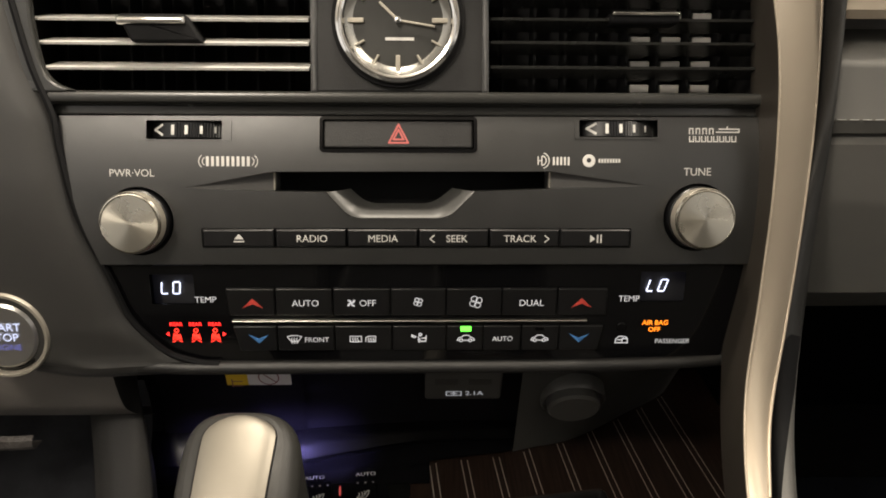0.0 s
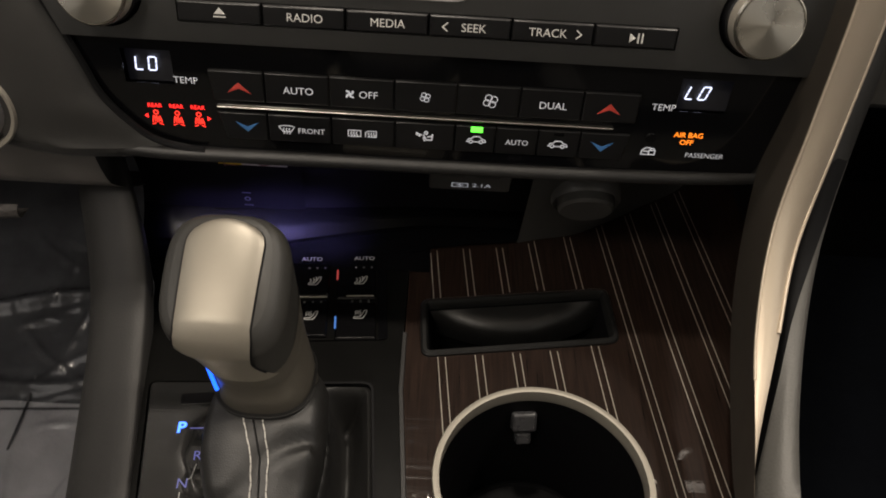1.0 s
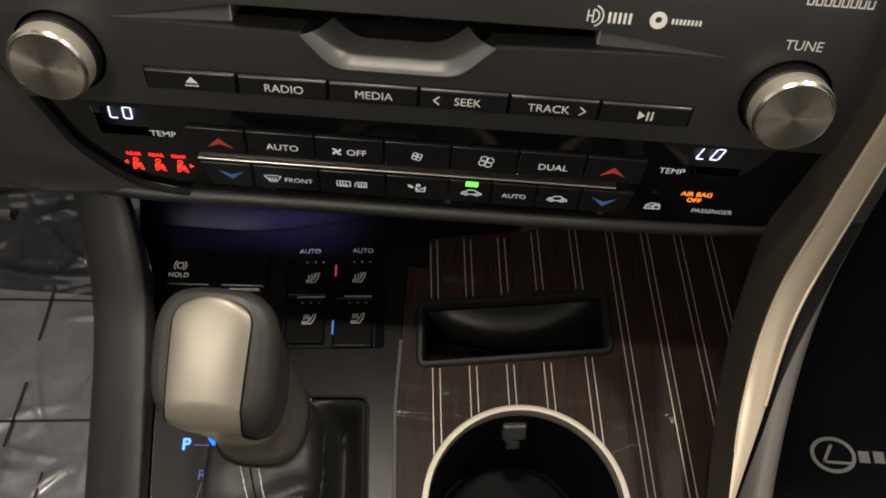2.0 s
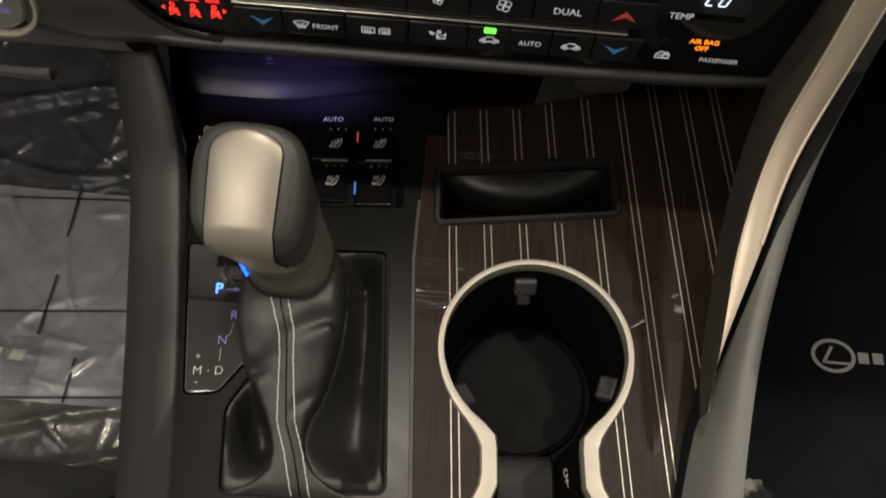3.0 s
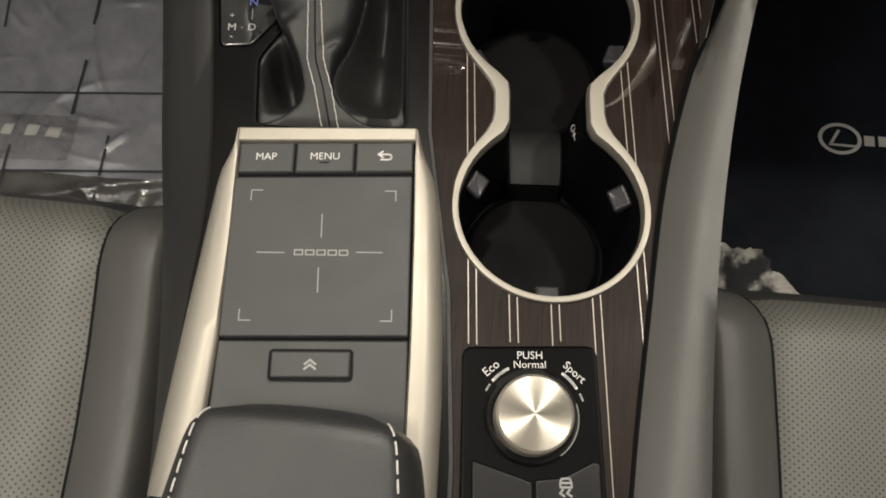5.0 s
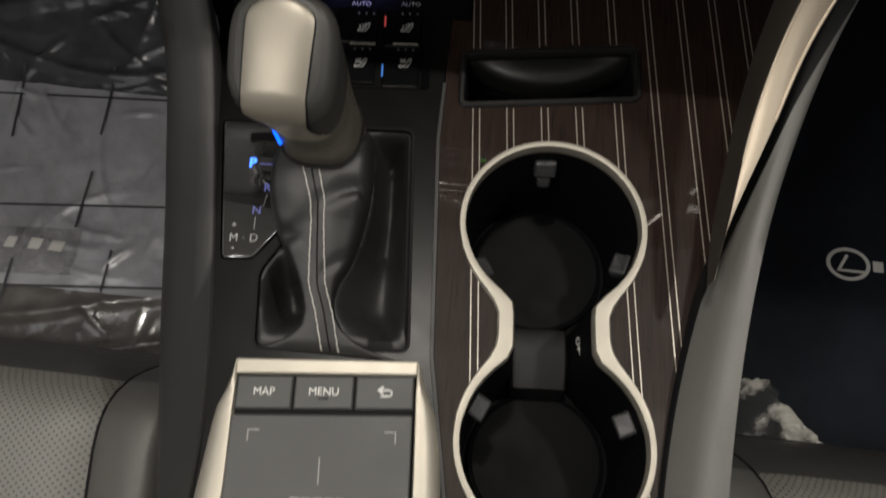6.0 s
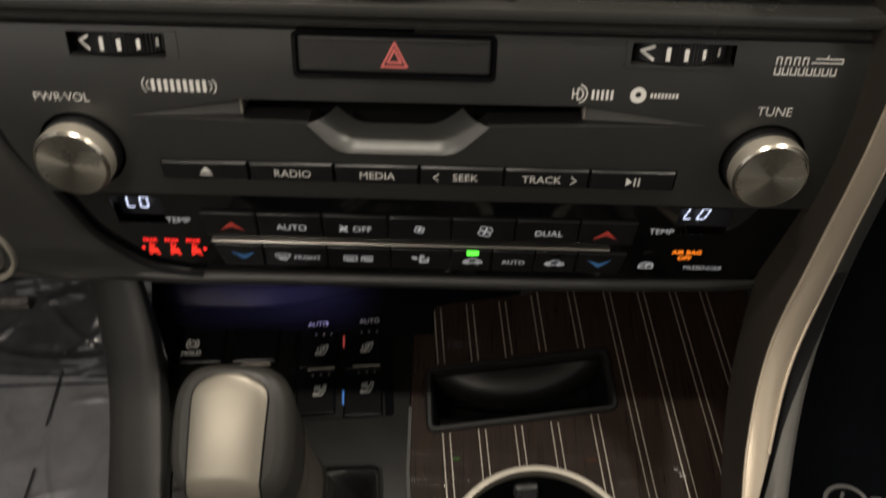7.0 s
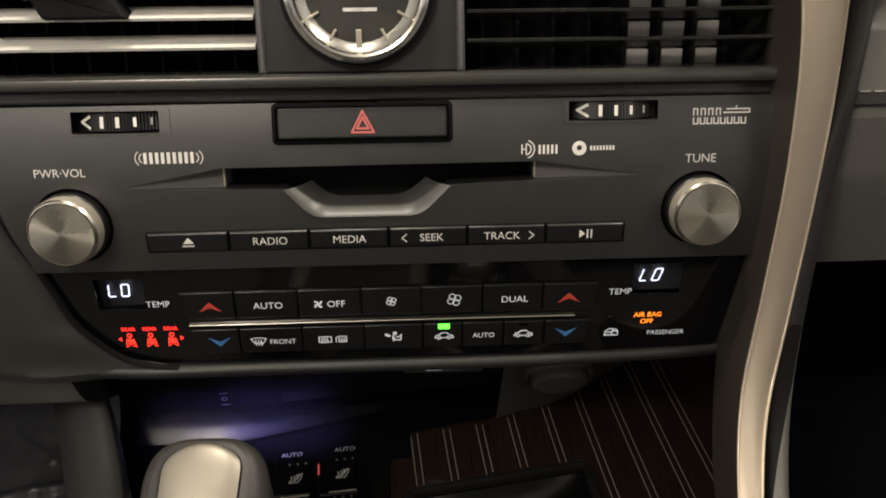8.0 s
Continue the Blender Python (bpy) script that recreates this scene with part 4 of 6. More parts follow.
FRONT = [(0.0040, 0.1650), (0.0175, 0.1690), (0.0350, 0.1725), (0.0580, 0.1760), (0.0800, 0.1835), (0.1000, 0.1890), (0.1200, 0.2005), (0.1460, 0.2190), (0.1740, 0.2390), (0.1880, 0.2600), (0.2100, 0.2800)]


def recess(x, v):
    flat = interp([(0, 0.392), (0.1, 0.412), (0.25, 0.424), (0.45, 0.430), (0.8, 0.437), (0.93, 0.440), (1.0, 0.438)], v)
    cove = interp([(0, 0.392), (0.1, 0.412), (0.25, 0.424), (0.45, 0.431), (0.62, 0.4345), (0.72, 0.4350), (0.80, 0.4330), (0.88, 0.4285), (0.94, 0.4230), (1.0, 0.4150)], v)
    k = max(0.0, min(1.0, (0.030 - x) / 0.130))
    k = k * k * (3 - 2 * k)
    y = flat + (cove - flat) * k
    return (x, y, 0.812 - 0.100 * v)


kpart("recess_wall", grid(60, 40, lambda u, v: recess(-0.150 + 0.245 * u, 0.86 * v)), RECESS)
kpart("recess_foot", grid(40, 6, lambda u, v: recess(-0.150 + 0.245 * u, 0.86 + 0.14 * v)), SWITCH, label="gloss black foot of the recess")
kpart("recess_panel", loft([[Vector(recess(x, v)) + Vector((0, -d, 0)) for v, d in ((0.02, 0.0), (0.05, 0.0022), (0.4, 0.0028), (0.70, 0.0028), (0.78, 0.0026), (0.84, 0.0018), (0.87, 0.0))] for x in (-0.142, -0.140, -0.10, -0.068, -0.060, -0.058)], closed=False), RECESS)
kpart("recess_floor", grid(12, 6, lambda u, v: (-0.150 + 0.165 * u, 0.40 + 0.042 * v, 0.7115 - 0.002 * v)), SWITCH)
kpart("recess_floor", grid(12, 4, lambda u, v: (0.0035 + 0.066 * u, 0.25 + interp(FRONT, 0.0035 + 0.066 * u) + 0.035 * v, 0.7118 - 0.002 * v)), SWITCH)
bm = strokes([arc(0, 0.0012, 0.0014, 0, 360, 10), [(-0.0022, 0.0062), (0.0022, 0.0062)], [(-0.0022, -0.0040), (0.0022, -0.0040)]], 0.0008, 0.0)
bm.transform(plane_matrix((-0.0890, 0.4265, 0.7345), (0, -0.10, 0.995)))
kpart("panel_symbol", bm, mat("panel_symbol_ink", (0.10, 0.10, 0.11), 0.6))
# usb plate and power socket
SOCKET = mat("socket_plastic", (0.085, 0.084, 0.080), 0.36, bump=0.05)
up = thing("usb_port", plane_matrix((0.0342, 0.4225, 0.7640), (0, -0.34, 0.94)), "black twin usb port plate in the console recess", "usb port")
part("plate", slab(rrect(0, 0, 0.044, 0.026, 0.002), -0.004, 0.0010, 0.0006), SOCKET, up)
for x in (-0.0095, 0.0095):
    part("port", slab(rrect(x, 0.0045, 0.0135, 0.0062, 0.0006), 0.0008, 0.0012, 0.0003), PALER_PLASTIC, up)
# plain printed marks, made to glow where little light reaches them
letters("2.1A", 0.0065, -0.0068, 0.0012, 0.0056, LIT_PRINT, up)
part("battery_mark", strokes([[(-0.0095, -0.0088), (-0.0095, -0.0050), (-0.0010, -0.0050), (-0.0010, -0.0088), (-0.0095, -0.0088)], [(-0.0070, -0.0069), (-0.0035, -0.0069)], [(-0.0050, -0.0055), (-0.0060, -0.0069), (-0.0045, -0.0069), (-0.0055, -0.0083)]], 0.0006, 0.0012), LIT_PRINT, up)
bm = bmesh.new()
edge = smooth_path([MK @ Vector(p) for p in ((0.0660, 0.1790, 0.0004), (0.0800, 0.1835, 0.0004), (0.1000, 0.1890, 0.0004), (0.1200, 0.2005, 0.0004), (0.1460, 0.2190, 0.0004), (0.1740, 0.2390, 0.0004), (0.1880, 0.2600, 0.0004))], 5)
top = [(0.066 + 0.120 * i / (len(edge) - 1), 0.402 + 0.03 * (i / (len(edge) - 1)) ** 2, 0.812) for i in range(len(edge))]
loft([[p + (Vector(q) - p) * k for p, q in zip(edge, top)] for k in (0, 0.2, 0.4, 0.6, 0.8, 1.0)], bm, closed=False)
loft([[p + Vector((0, 0.0, 0.0)) for p in edge], [p + Vector((0, 0.03, 0)) for p in edge]], bm, closed=False)
kpart("socket_panel", bm, PALER_PLASTIC)
sk = thing("power_socket", plane_matrix((0.0965, 0.4170, 0.7585), (-0.0, -0.42, 0.90)), "round black power socket cover in the console recess", "power socket")
part("ring", lathe([(0.0185, -0.006), (0.0185, 0.0015), (0.0175, 0.0028), (0.0158, 0.0015), (0.0154, -0.002)], n=40, cap=False), SOCKET, sk)
part("cover", lathe([(0.0152, -0.003), (0.0150, 0.0060), (0.0136, 0.0075), (0.006, 0.0079), (0.0, 0.0079)], n=40), SOCKET, sk)
# paper label
lb = thing("paper_label", plane_matrix((-0.0800, 0.4150, 0.7755), (0, -0.20, 0.98)), "small white and yellow paper label under the panel", "label")
part("white_sheet", slab(rrect(0.0062, 0.0014, 0.0238, 0.0152, 0.0003), -0.0002, 0.0002, 0.0001), mat("paper_white", (0.72, 0.69, 0.72), 0.7), lb)
part("yellow_band", slab(rrect(-0.0117, 0.0014, 0.0119, 0.0152, 0.0003), -0.0002, 0.0002, 0.0001), mat("paper_yellow", (0.72, 0.48, 0.03), 0.7), lb)
part("print_bars", strokes([[(-0.014, -0.003), (-0.009, -0.003)], [(-0.014, -0.0065), (-0.009, -0.0065)], [(-0.0145, -0.0015), (-0.0145, -0.0075)], arc(0.006, 0.0, 0.0055, 0, 360, 18), [(0.0022, 0.0038), (0.0098, -0.0038)]], 0.0007, 0.0004), mat("label_ink", (0.25, 0.10, 0.12), 0.7), lb)

# ---- console: wood top with metal inlay lines ----
CUPS = ((0.0707, 0.0240, 0.0466), (0.0774, -0.0902, 0.0453))
AX = (Vector(CUPS[1][:2]) - Vector(CUPS[0][:2]))
LEN = AX.length
AX.normalize()
SIDE = Vector((-AX.y, AX.x))


def cup_outline(extra, neck, soft, n=56):
    """The outline of the two joined rings: circles with a waist between them."""
    r1, r2 = CUPS[0][2] + extra, CUPS[1][2] + extra
    half = []
    for i in range(n + 1):
        s = -r1 + (LEN + r1 + r2) * (0.5 - 0.5 * math.cos(math.pi * i / n))
        a, b = max(0.0, r1 * r1 - s * s), max(0.0, r2 * r2 - (s - LEN) ** 2)
        w = max(math.sqrt(a), math.sqrt(b))
        if 0.1 * LEN < s < 0.9 * LEN:
            k = 0.5 * (w + neck + math.sqrt((w - neck) ** 2 + soft ** 2))
            w = k - soft * 0.12
        half.append((s, w))
    c = Vector(CUPS[0][:2])
    left = [c + AX * s + SIDE * w for s, w in half]
    right = [c + AX * s - SIDE * w for s, w in half[1:-1]][::-1]
    return [(p.x, p.y) for p in left + right]


cup_in, cup_out = cup_outline(0.0, 0.0203, 0.006), cup_outline(0.0034, 0.0288, 0.012)
TRAY = rounded([(0.0108, 0.1290), (0.1150, 0.1452), (0.1172, 0.1060), (0.0130, 0.0898)], 0.006)
MODE = rounded([(0.0398, -0.1631), (0.1007, -0.1572), (0.1092, -0.2500), (0.0455, -0.2560)], 0.005)


wood_out = [(0.0040, 0.1650), (0.0040, 0.0690), (0.0145, -0.0550), (0.0310, -0.1374), (0.0390, -0.2142), (0.0420, -0.2900), (0.1320, -0.2900), (0.1400, -0.1500), (0.1560, -0.0300), (0.1680, 0.0500), (0.1950, 0.1650)]
part("wood_top", sheet(wood_out, [inset(ccw(cup_out), 0.0015), inset(TRAY, 0.001), inset(MODE, 0.001)], -0.02, 0.0), WOOD, con, "gloss dark brown striped wood")
part("wood_front", grid(36, 10, lambda u, v: (0.0040 + 0.206 * u, 0.1650 + (interp(FRONT, 0.0040 + 0.206 * u) + 0.004 - 0.1650) * v, 0.0)), WOOD, con, "gloss dark brown striped wood")


def inside(p, poly):
    hit = False
    for a, b in zip(poly, poly[1:] + poly[:1]):
        if (a[1] > p[1]) != (b[1] > p[1]) and p[0] < (b[0] - a[0]) * (p[1] - a[1]) / (b[1] - a[1]) + a[0]:
            hit = not hit
    return hit


BARS = [inset(ccw(cup_out), 0.001), TRAY, MODE]
for a in (0.0310, 0.0502, 0.0698, 0.0895, 0.1118, 0.1335, 0.1540, 0.1735, 0.1920):
    for side in (-0.0019, 0.0019):
        run = []
        ys = [-0.285 + 0.555 * i / 220 for i in range(221)]
        for yy in ys + [None]:
            ok = False
            if yy is not None:
                x = a + side - 0.083 * yy
                ok = not any(inside((x, yy), b) for b in BARS) and inside((x, min(yy, 0.164)), wood_out) and yy < interp(FRONT, x)
            if ok:
                run.append((x, yy))
            elif run:
                if len(run) > 2:
                    bm = bmesh.new()
                    loft([[(x - 0.00023, y, 0.00025), (x + 0.00023, y, 0.00025)] for x, y in run], bm, closed=False)
                    part("inlay_line", bm, INLAY, con)
                run = []

# console edge between wood and the black switch side
kpart("edge_strip", loft([[MK @ Vector((x - 0.0012, y, 0.0)), MK @ Vector((x - 0.0010, y, 0.0014)), MK @ Vector((x + 0.0008, y, 0.0014)), MK @ Vector((x + 0.0012, y, 0.0))] for x, y in ((0.0040, 0.105), (0.0042, 0.0690), (0.0146, -0.0550), (0.0311, -0.1374), (0.0391, -0.2142), (0.0422, -0.29))], closed=False), PLASTIC)

# ---- phone slot in the wood ----
ts = thing("storage_slot", MK, "black rubber-lined phone slot let into the wood", "storage tray")
tin = inset(TRAY, 0.0042)
part("rim", loft([[(x, y, -0.004) for x, y in TRAY], [(x, y, 0.0012) for x, y in TRAY], [(x, y, 0.0022) for x, y in inset(TRAY, 0.001)], [(x, y, 0.0022) for x, y in inset(TRAY, 0.0028)], [(x, y, 0.0) for x, y in tin], [(x, y, -0.004) for x, y in tin]]), TRAYRIM, ts)
part("well", loft([[(x, y, -0.003) for x, y in tin], [(x, y, -0.030) for x, y in inset(TRAY, 0.0075)], [(x, y, -0.032) for x, y in inset(TRAY, 0.0095)]], cap1=True), RUBBER, ts)


def flap(u, v):
    ax, ay = 0.0165 + 0.0935 * u, 0.1245 + 0.0145 * u
    drop = (1 - (2 * u - 1) ** 2) * 0.0150 + 0.0012
    belly = (1 - (2 * u - 1) ** 2) * 0.0045 * math.sin(math.pi * v)
    return (ax + 0.0045 * v, ay - drop * v - belly, -0.003 - 0.012 * v + belly * 0.6 - 0.004 * v * v)


part("flap", grid(28, 14, flap), mat("flap_rubber", (0.007, 0.007, 0.0068), 0.33, spec=0.45), ts, "black curved flap", smooth=80)

# ---- cup holder ----
ch = thing("cup_holder", MK, "twin black cup holder with satin silver rim", "cup holder")


def mixed(a, b, k):
    return [(p[0] + (q[0] - p[0]) * k, p[1] + (q[1] - p[1]) * k) for p, q in zip(a, b)]


part("rim", loft([[(x, y, -0.002) for x, y in cup_out], [(x, y, 0.0012) for x, y in cup_out], [(x, y, 0.0022) for x, y in mixed(cup_out, cup_in, 0.10)], [(x, y, 0.0024) for x, y in mixed(cup_out, cup_in, 0.5)],
                  [(x, y, 0.0021) for x, y in mixed(cup_out, cup_in, 0.90)], [(x, y, 0.0006) for x, y in cup_in], [(x, y, -0.006) for x, y in cup_in]]), CUPRIM, ch, "satin silver rim")
w0 = inset(ccw(cup_in), 0.0006)
part("well_wall", loft([[(x, y, -0.004) for x, y in w0], [(x, y, -0.045) for x, y in inset(ccw(cup_in), 0.0030)], [(x, y, -0.074) for x, y in inset(ccw(cup_in), 0.0045)]], cap1=True), RUBBER, ch)
for cx, cy, r in CUPS:
    part("floor_mat", lathe([(r - 0.0065, -0.076), (r - 0.0070, -0.0695), (r - 0.0085, -0.0688), (r - 0.0095, -0.0702), (r - 0.012, -0.0700), (0.001, -0.0700)], cx, cy, 48), RUBBER, ch)
c0 = Vector(CUPS[0][:2])
rings = []
for s, hw, hh in ((0.0395, 0.0150, -0.066), (0.0425, 0.0158, -0.0535), (0.046, 0.0162, -0.0520), (0.057, 0.0165, -0.0520), (0.068, 0.0162, -0.0530), (0.0765, 0.0155, -0.0550), (0.0800, 0.0145, -0.067)):
    row = []
    for w, h in ((-1, -0.074), (-1, hh - 0.0015), (-0.9, hh), (0.9, hh), (1, hh - 0.0015), (1, -0.074)):
        p = c0 + AX * s + SIDE * (w * hw - 0.0006)
        row.append((p.x, p.y, h))
    rings.append(row)
part("bridge", loft(rings, cap0=True, cap1=True), mat("bridge_rubber", (0.007, 0.007, 0.0072), 0.5, spec=0.25), ch)


def cup_tab(cx, cy, r, ang, w=0.0125, name="spring_tab", tilt=28, z=-0.016, tall=0.0105):
    bm = slab(rrect(0, 0, w, tall, 0.0014), -0.004, 0.0018, 0.0014)
    bm.transform(pose(0, 0, 0, tilt, 0, 0))
    c, s = math.cos(radians(ang)), math.sin(radians(ang))
    bm.transform(Matrix.Translation((cx + c * (r - 0.005), cy + s * (r - 0.005), z)) @ Matrix.Rotation(radians(ang - 90), 4, "Z"))
    part(name, bm, TABGREY, ch, "grey spring tab")


for k, angs in ((0, (96, -17, 213)), (1, (156, 23, -87))):
    for a in angs:
        cup_tab(*CUPS[k], a, tilt=62 if a > 90 and k == 0 and a < 120 else 6 if a < -60 else 28)
cup_tab(CUPS[0][0], CUPS[0][1], CUPS[0][2] - 0.0030, 96, 0.0078, "tab_foot", 62, -0.0255, 0.0070)
part("hook_mark", strokes([arc(0, 0, 0.0018, 20, 330), [(0, -0.0018), (0, -0.007)], [(-0.0015, -0.004), (0.0015, -0.004)]], 0.0007, 0.0), PRINT, ch).matrix_local = pose(0.0905, -0.0315, -0.024, 0, -70, 10)

# ---- console: black switch side ----
side_out = [(-0.1500, 0.1650), (-0.1324, 0.1286), (-0.1184, 0.0600), (-0.1040, -0.0140), (-0.0906, -0.0940), (-0.0870, -0.1750), (-0.0850, -0.2900), (0.0410, -0.2900), (0.0385, -0.2142), (0.0303, -0.1374), (0.0138, -0.0550), (0.0034, 0.0690), (0.0034, 0.1650)]
GATE = rounded([(-0.1160, 0.0665), (-0.0998, -0.0146), (-0.0839, -0.0126), (-0.0680, 0.0120), (-0.0740, 0.0690)], 0.003)
BOOTO = rounded([(-0.0742, -0.0597), (-0.0797, -0.0198), (-0.0640, 0.0100), (-0.0620, 0.0690), (-0.0101, 0.0727), (0.0026, -0.0533)], 0.005)
bm = sheet(side_out, [inset(GATE, -0.0009), inset(BOOTO, -0.0009)], -0.02, 0.0)
part("switch_side", bm, CONSOLE, con)
part("gap_liner", slab([(-0.1165, 0.075), (-0.1005, -0.020), (-0.0895, -0.0640), (0.0060, -0.0640), (0.0010, 0.0780)], -0.034, -0.028, 0.001), DARK, con)

gp = thing("gear_gate", MK, "gloss black gear indicator plate with lit letters", "gear indicator")
part("plate", slab(GATE, -0.006, 0.0009, 0.0007), GATEGLOSS, gp)
part("window", slab(rrect(-0.0915, 0.0580, 0.0150, 0.0065, 0.001, 8), 0.0008, 0.0012, 0.0003), SWITCH, gp)
letters("P", -0.0945, 0.0415, 0.0012, 0.0078, BLUE_TEXT, gp, 6, bold=0.00025, label="glowing blue letter")
letters("R", -0.0838, 0.0275, 0.0012, 0.0066, VIOLET_TEXT, gp, 6)
letters("N", -0.0869, 0.0137, 0.0012, 0.0066, VIOLET_TEXT, gp, 6)
letters("D", -0.0853, -0.0022, 0.0012, 0.0062, PRINT_DIM, gp, 6)
letters("M", -0.0958, -0.0031, 0.0012, 0.0062, PRINT_DIM, gp, 6)
letters("+", -0.0970, 0.0041, 0.0012, 0.0052, PRINT_DIM, gp, 6)
letters("-", -0.0952, -0.0085, 0.0012, 0.0062, PRINT_DIM, gp, 6)
part("gate_line", strokes([[(-0.0905, 0.0415), (-0.0830, 0.0420)]], 0.0005, 0.0012), VIOLET_TEXT, gp)
part("gate_line", strokes([[(-0.0832, 0.0235), (-0.0838, 0.0165), (-0.0848, 0.0160)], [(-0.0868, 0.0095), (-0.0862, 0.0030)], [(-0.0908, -0.0027), (-0.0902, -0.0027)]], 0.0004, 0.0012), PRINT_DIM, gp)

# seat heating and hold switches
sw = thing("seat_heater_switches", MK, "black seat heating and cooling switch block", "switch")
for cx in (-0.0490, -0.0235):
    for cy, top in ((0.1395, True), (0.1115, False)):
        part("rocker", slab(rrect(cx + (cy - 0.125) * -0.085, cy, 0.0215, 0.0262, 0.001, 5), -0.004, 0.0016, 0.0012), SWITCH, sw)
part("surround", sheet(rrect(-0.0352, 0.1285, 0.0560, 0.0620, 0.002, 5), [rrect(-0.0362, 0.1255, 0.0490, 0.0560, 0.001, 5)], -0.004, 0.0008), GLOSS, sw)
HEATSEAT = [[(-1.2, -0.5), (-0.2, -0.5), (0.3, 0.0), (0.8, 1.1), (1.2, 1.1), (1.0, 0.1), (0.4, -0.9), (-1.2, -0.9), (-1.2, -0.5)], [(-0.9, -0.2), (-0.7, 0.2), (-0.9, 0.6)], [(-0.3, -0.2), (-0.1, 0.3), (-0.3, 0.8)], [(0.2, 0.3), (0.4, 0.7), (0.2, 1.1)]]
COOLSEAT = [HEATSEAT[0], arc(-0.7, 0.7, 0.3, 0, 360, 6), arc(-0.2, 0.4, 0.3, 0, 360, 6), [(-1.0, 0.1), (0.0, 1.1)]]
for x, y, lines in ((-0.0475, 0.1377, HEATSEAT), (-0.0223, 0.1402, HEATSEAT), (-0.0459, 0.1126, COOLSEAT), (-0.0202, 0.1152, COOLSEAT)):
    part("seat_mark", strokes(at(lines, x, y, 0.0028, 5), 0.00062, 0.0018), PRINT_DIM, sw)
for x, y in ((-0.0514, 0.1546), (-0.0221, 0.1576)):
    letters("AUTO", x, y, 0.0018, 0.0042, PRINT_DIM, sw, 5)
for x, y in ((-0.0467, 0.1262), (-0.0217, 0.1287)):
    part("level_bar", slab(rrect(x, y, 0.0148, 0.0006, 0.0002, 5), 0.001, 0.0020, 0.0002), SILVER, sw)
for x, y in ((-0.0475, 0.1480), (-0.0218, 0.1505), (-0.0463, 0.1225), (-0.0212, 0.1250)):
    for k in (-1, 0, 1):
        part("level_dot", slab(circle(x + 0.0044 * k, y + 0.0004 * k, 0.0006, 8), 0.001, 0.0019, 0.0001), TRIMGREY, sw)
part("heat_line", slab(rrect(-0.0357, 0.1439, 0.0009, 0.0070, 0.0002, 5), 0.001, 0.0019, 0.0002), RED_BAR, sw, "red heat line")
part("cool_line", slab(rrect(-0.0328, 0.1092, 0.0009, 0.0080, 0.0002, 5), 0.001, 0.0019, 0.0002), BLUE_BAR, sw, "blue cooling line")
hs = thing("brake_hold_switch", MK, "black brake hold and parking brake switch", "switch")
part("hold_key", slab(rrect(-0.1150, 0.1395, 0.0250, 0.0240, 0.001, 3), -0.004, 0.0020, 0.0014), SWITCH, hs)
part("brake_key", slab(rrect(-0.0850, 0.1400, 0.0260, 0.0240, 0.001, 3), -0.004, 0.0030, 0.0024), SWITCH, hs)
part("hold_mark", strokes(at([arc(0, 0, 0.6, 0, 360, 12), arc(0, 0, 1.1, 130, 230), arc(0, 0, 1.1, -50, 50)], -0.1205, 0.1395, 0.0030), 0.0006, 0.0022), PRINT, hs)
letters("HOLD", -0.1202, 0.1335, 0.0022, 0.0040, PRINT, hs, 3)
part("key_edge", slab(rrect(-0.0830, 0.1275, 0.0160, 0.0008, 0.0003, 4), 0.001, 0.0034, 0.0002), SILVER, hs)

# ---- gear lever ----
gl = thing("gear_lever", MK, "gear lever with satin silver topped knob and stitched leather boot", "gear lever")
LX, LY = -0.0530, 0.0370


# bag of leather hanging back from the lever: y, left, right, height
BAG = [(0.0660, -0.0560, -0.0360, 0.003), (0.0600, -0.0660, -0.0330, 0.020), (0.0520, -0.0725, -0.0285, 0.033), (0.0420, -0.0750, -0.0275, 0.0400), (0.0320, -0.0758, -0.0262, 0.0412), (0.0220, -0.0760, -0.0260, 0.0395), (0.0120, -0.0750, -0.0268, 0.0352),
       (0.0020, -0.0718, -0.0282, 0.0290), (-0.0080, -0.0665, -0.0302, 0.0245), (-0.0160, -0.0615, -0.0328, 0.0205), (-0.0240, -0.0568, -0.0362, 0.0168), (-0.0320, -0.0532, -0.0374, 0.0135), (-0.0400, -0.0510, -0.0360, 0.0108),
       (-0.0480, -0.0520, -0.0310, 0.0082), (-0.0550, -0.0600, -0.0200, 0.0050), (-0.0590, -0.0700, -0.0020, 0.0015)]


def bag_at(y, k):
    return interp([(r[0], r[k]) for r in BAG], y)


def bag_top(x, y):
    l, r, h = bag_at(y, 1), bag_at(y, 2), bag_at(y, 3)
    a = max(-1.0, min(1.0, (2 * x - l - r) / (r - l)))
    # folds that run in from both edges towards the seam
    crease = math.exp(-((y - 0.0090 - 0.011 * a) / 0.0036) ** 2) * 0.0052 * max(0.0, a + 0.10) + math.exp(-((y - 0.0010 - 0.010 * a) / 0.0034) ** 2) * 0.0058 * max(0.0, -a)
    crease += math.exp(-((y + 0.0240 - 0.010 * a) / 0.0034) ** 2) * 0.0036 * max(0.0, a) + math.exp(-((y + 0.0130 + 0.010 * a) / 0.0030) ** 2) * 0.0020 * max(0.0, -a)
    crease -= math.exp(-((y - 0.0015 - 0.012 * a) / 0.0060) ** 2) * 0.0018 * abs(a)
    n = noise.noise(Vector((x * 70, y * 60, 2.0))) * 0.0012
    return h * (1 - 0.10 * a * a) + (n - crease) * min(1.0, h / 0.012)


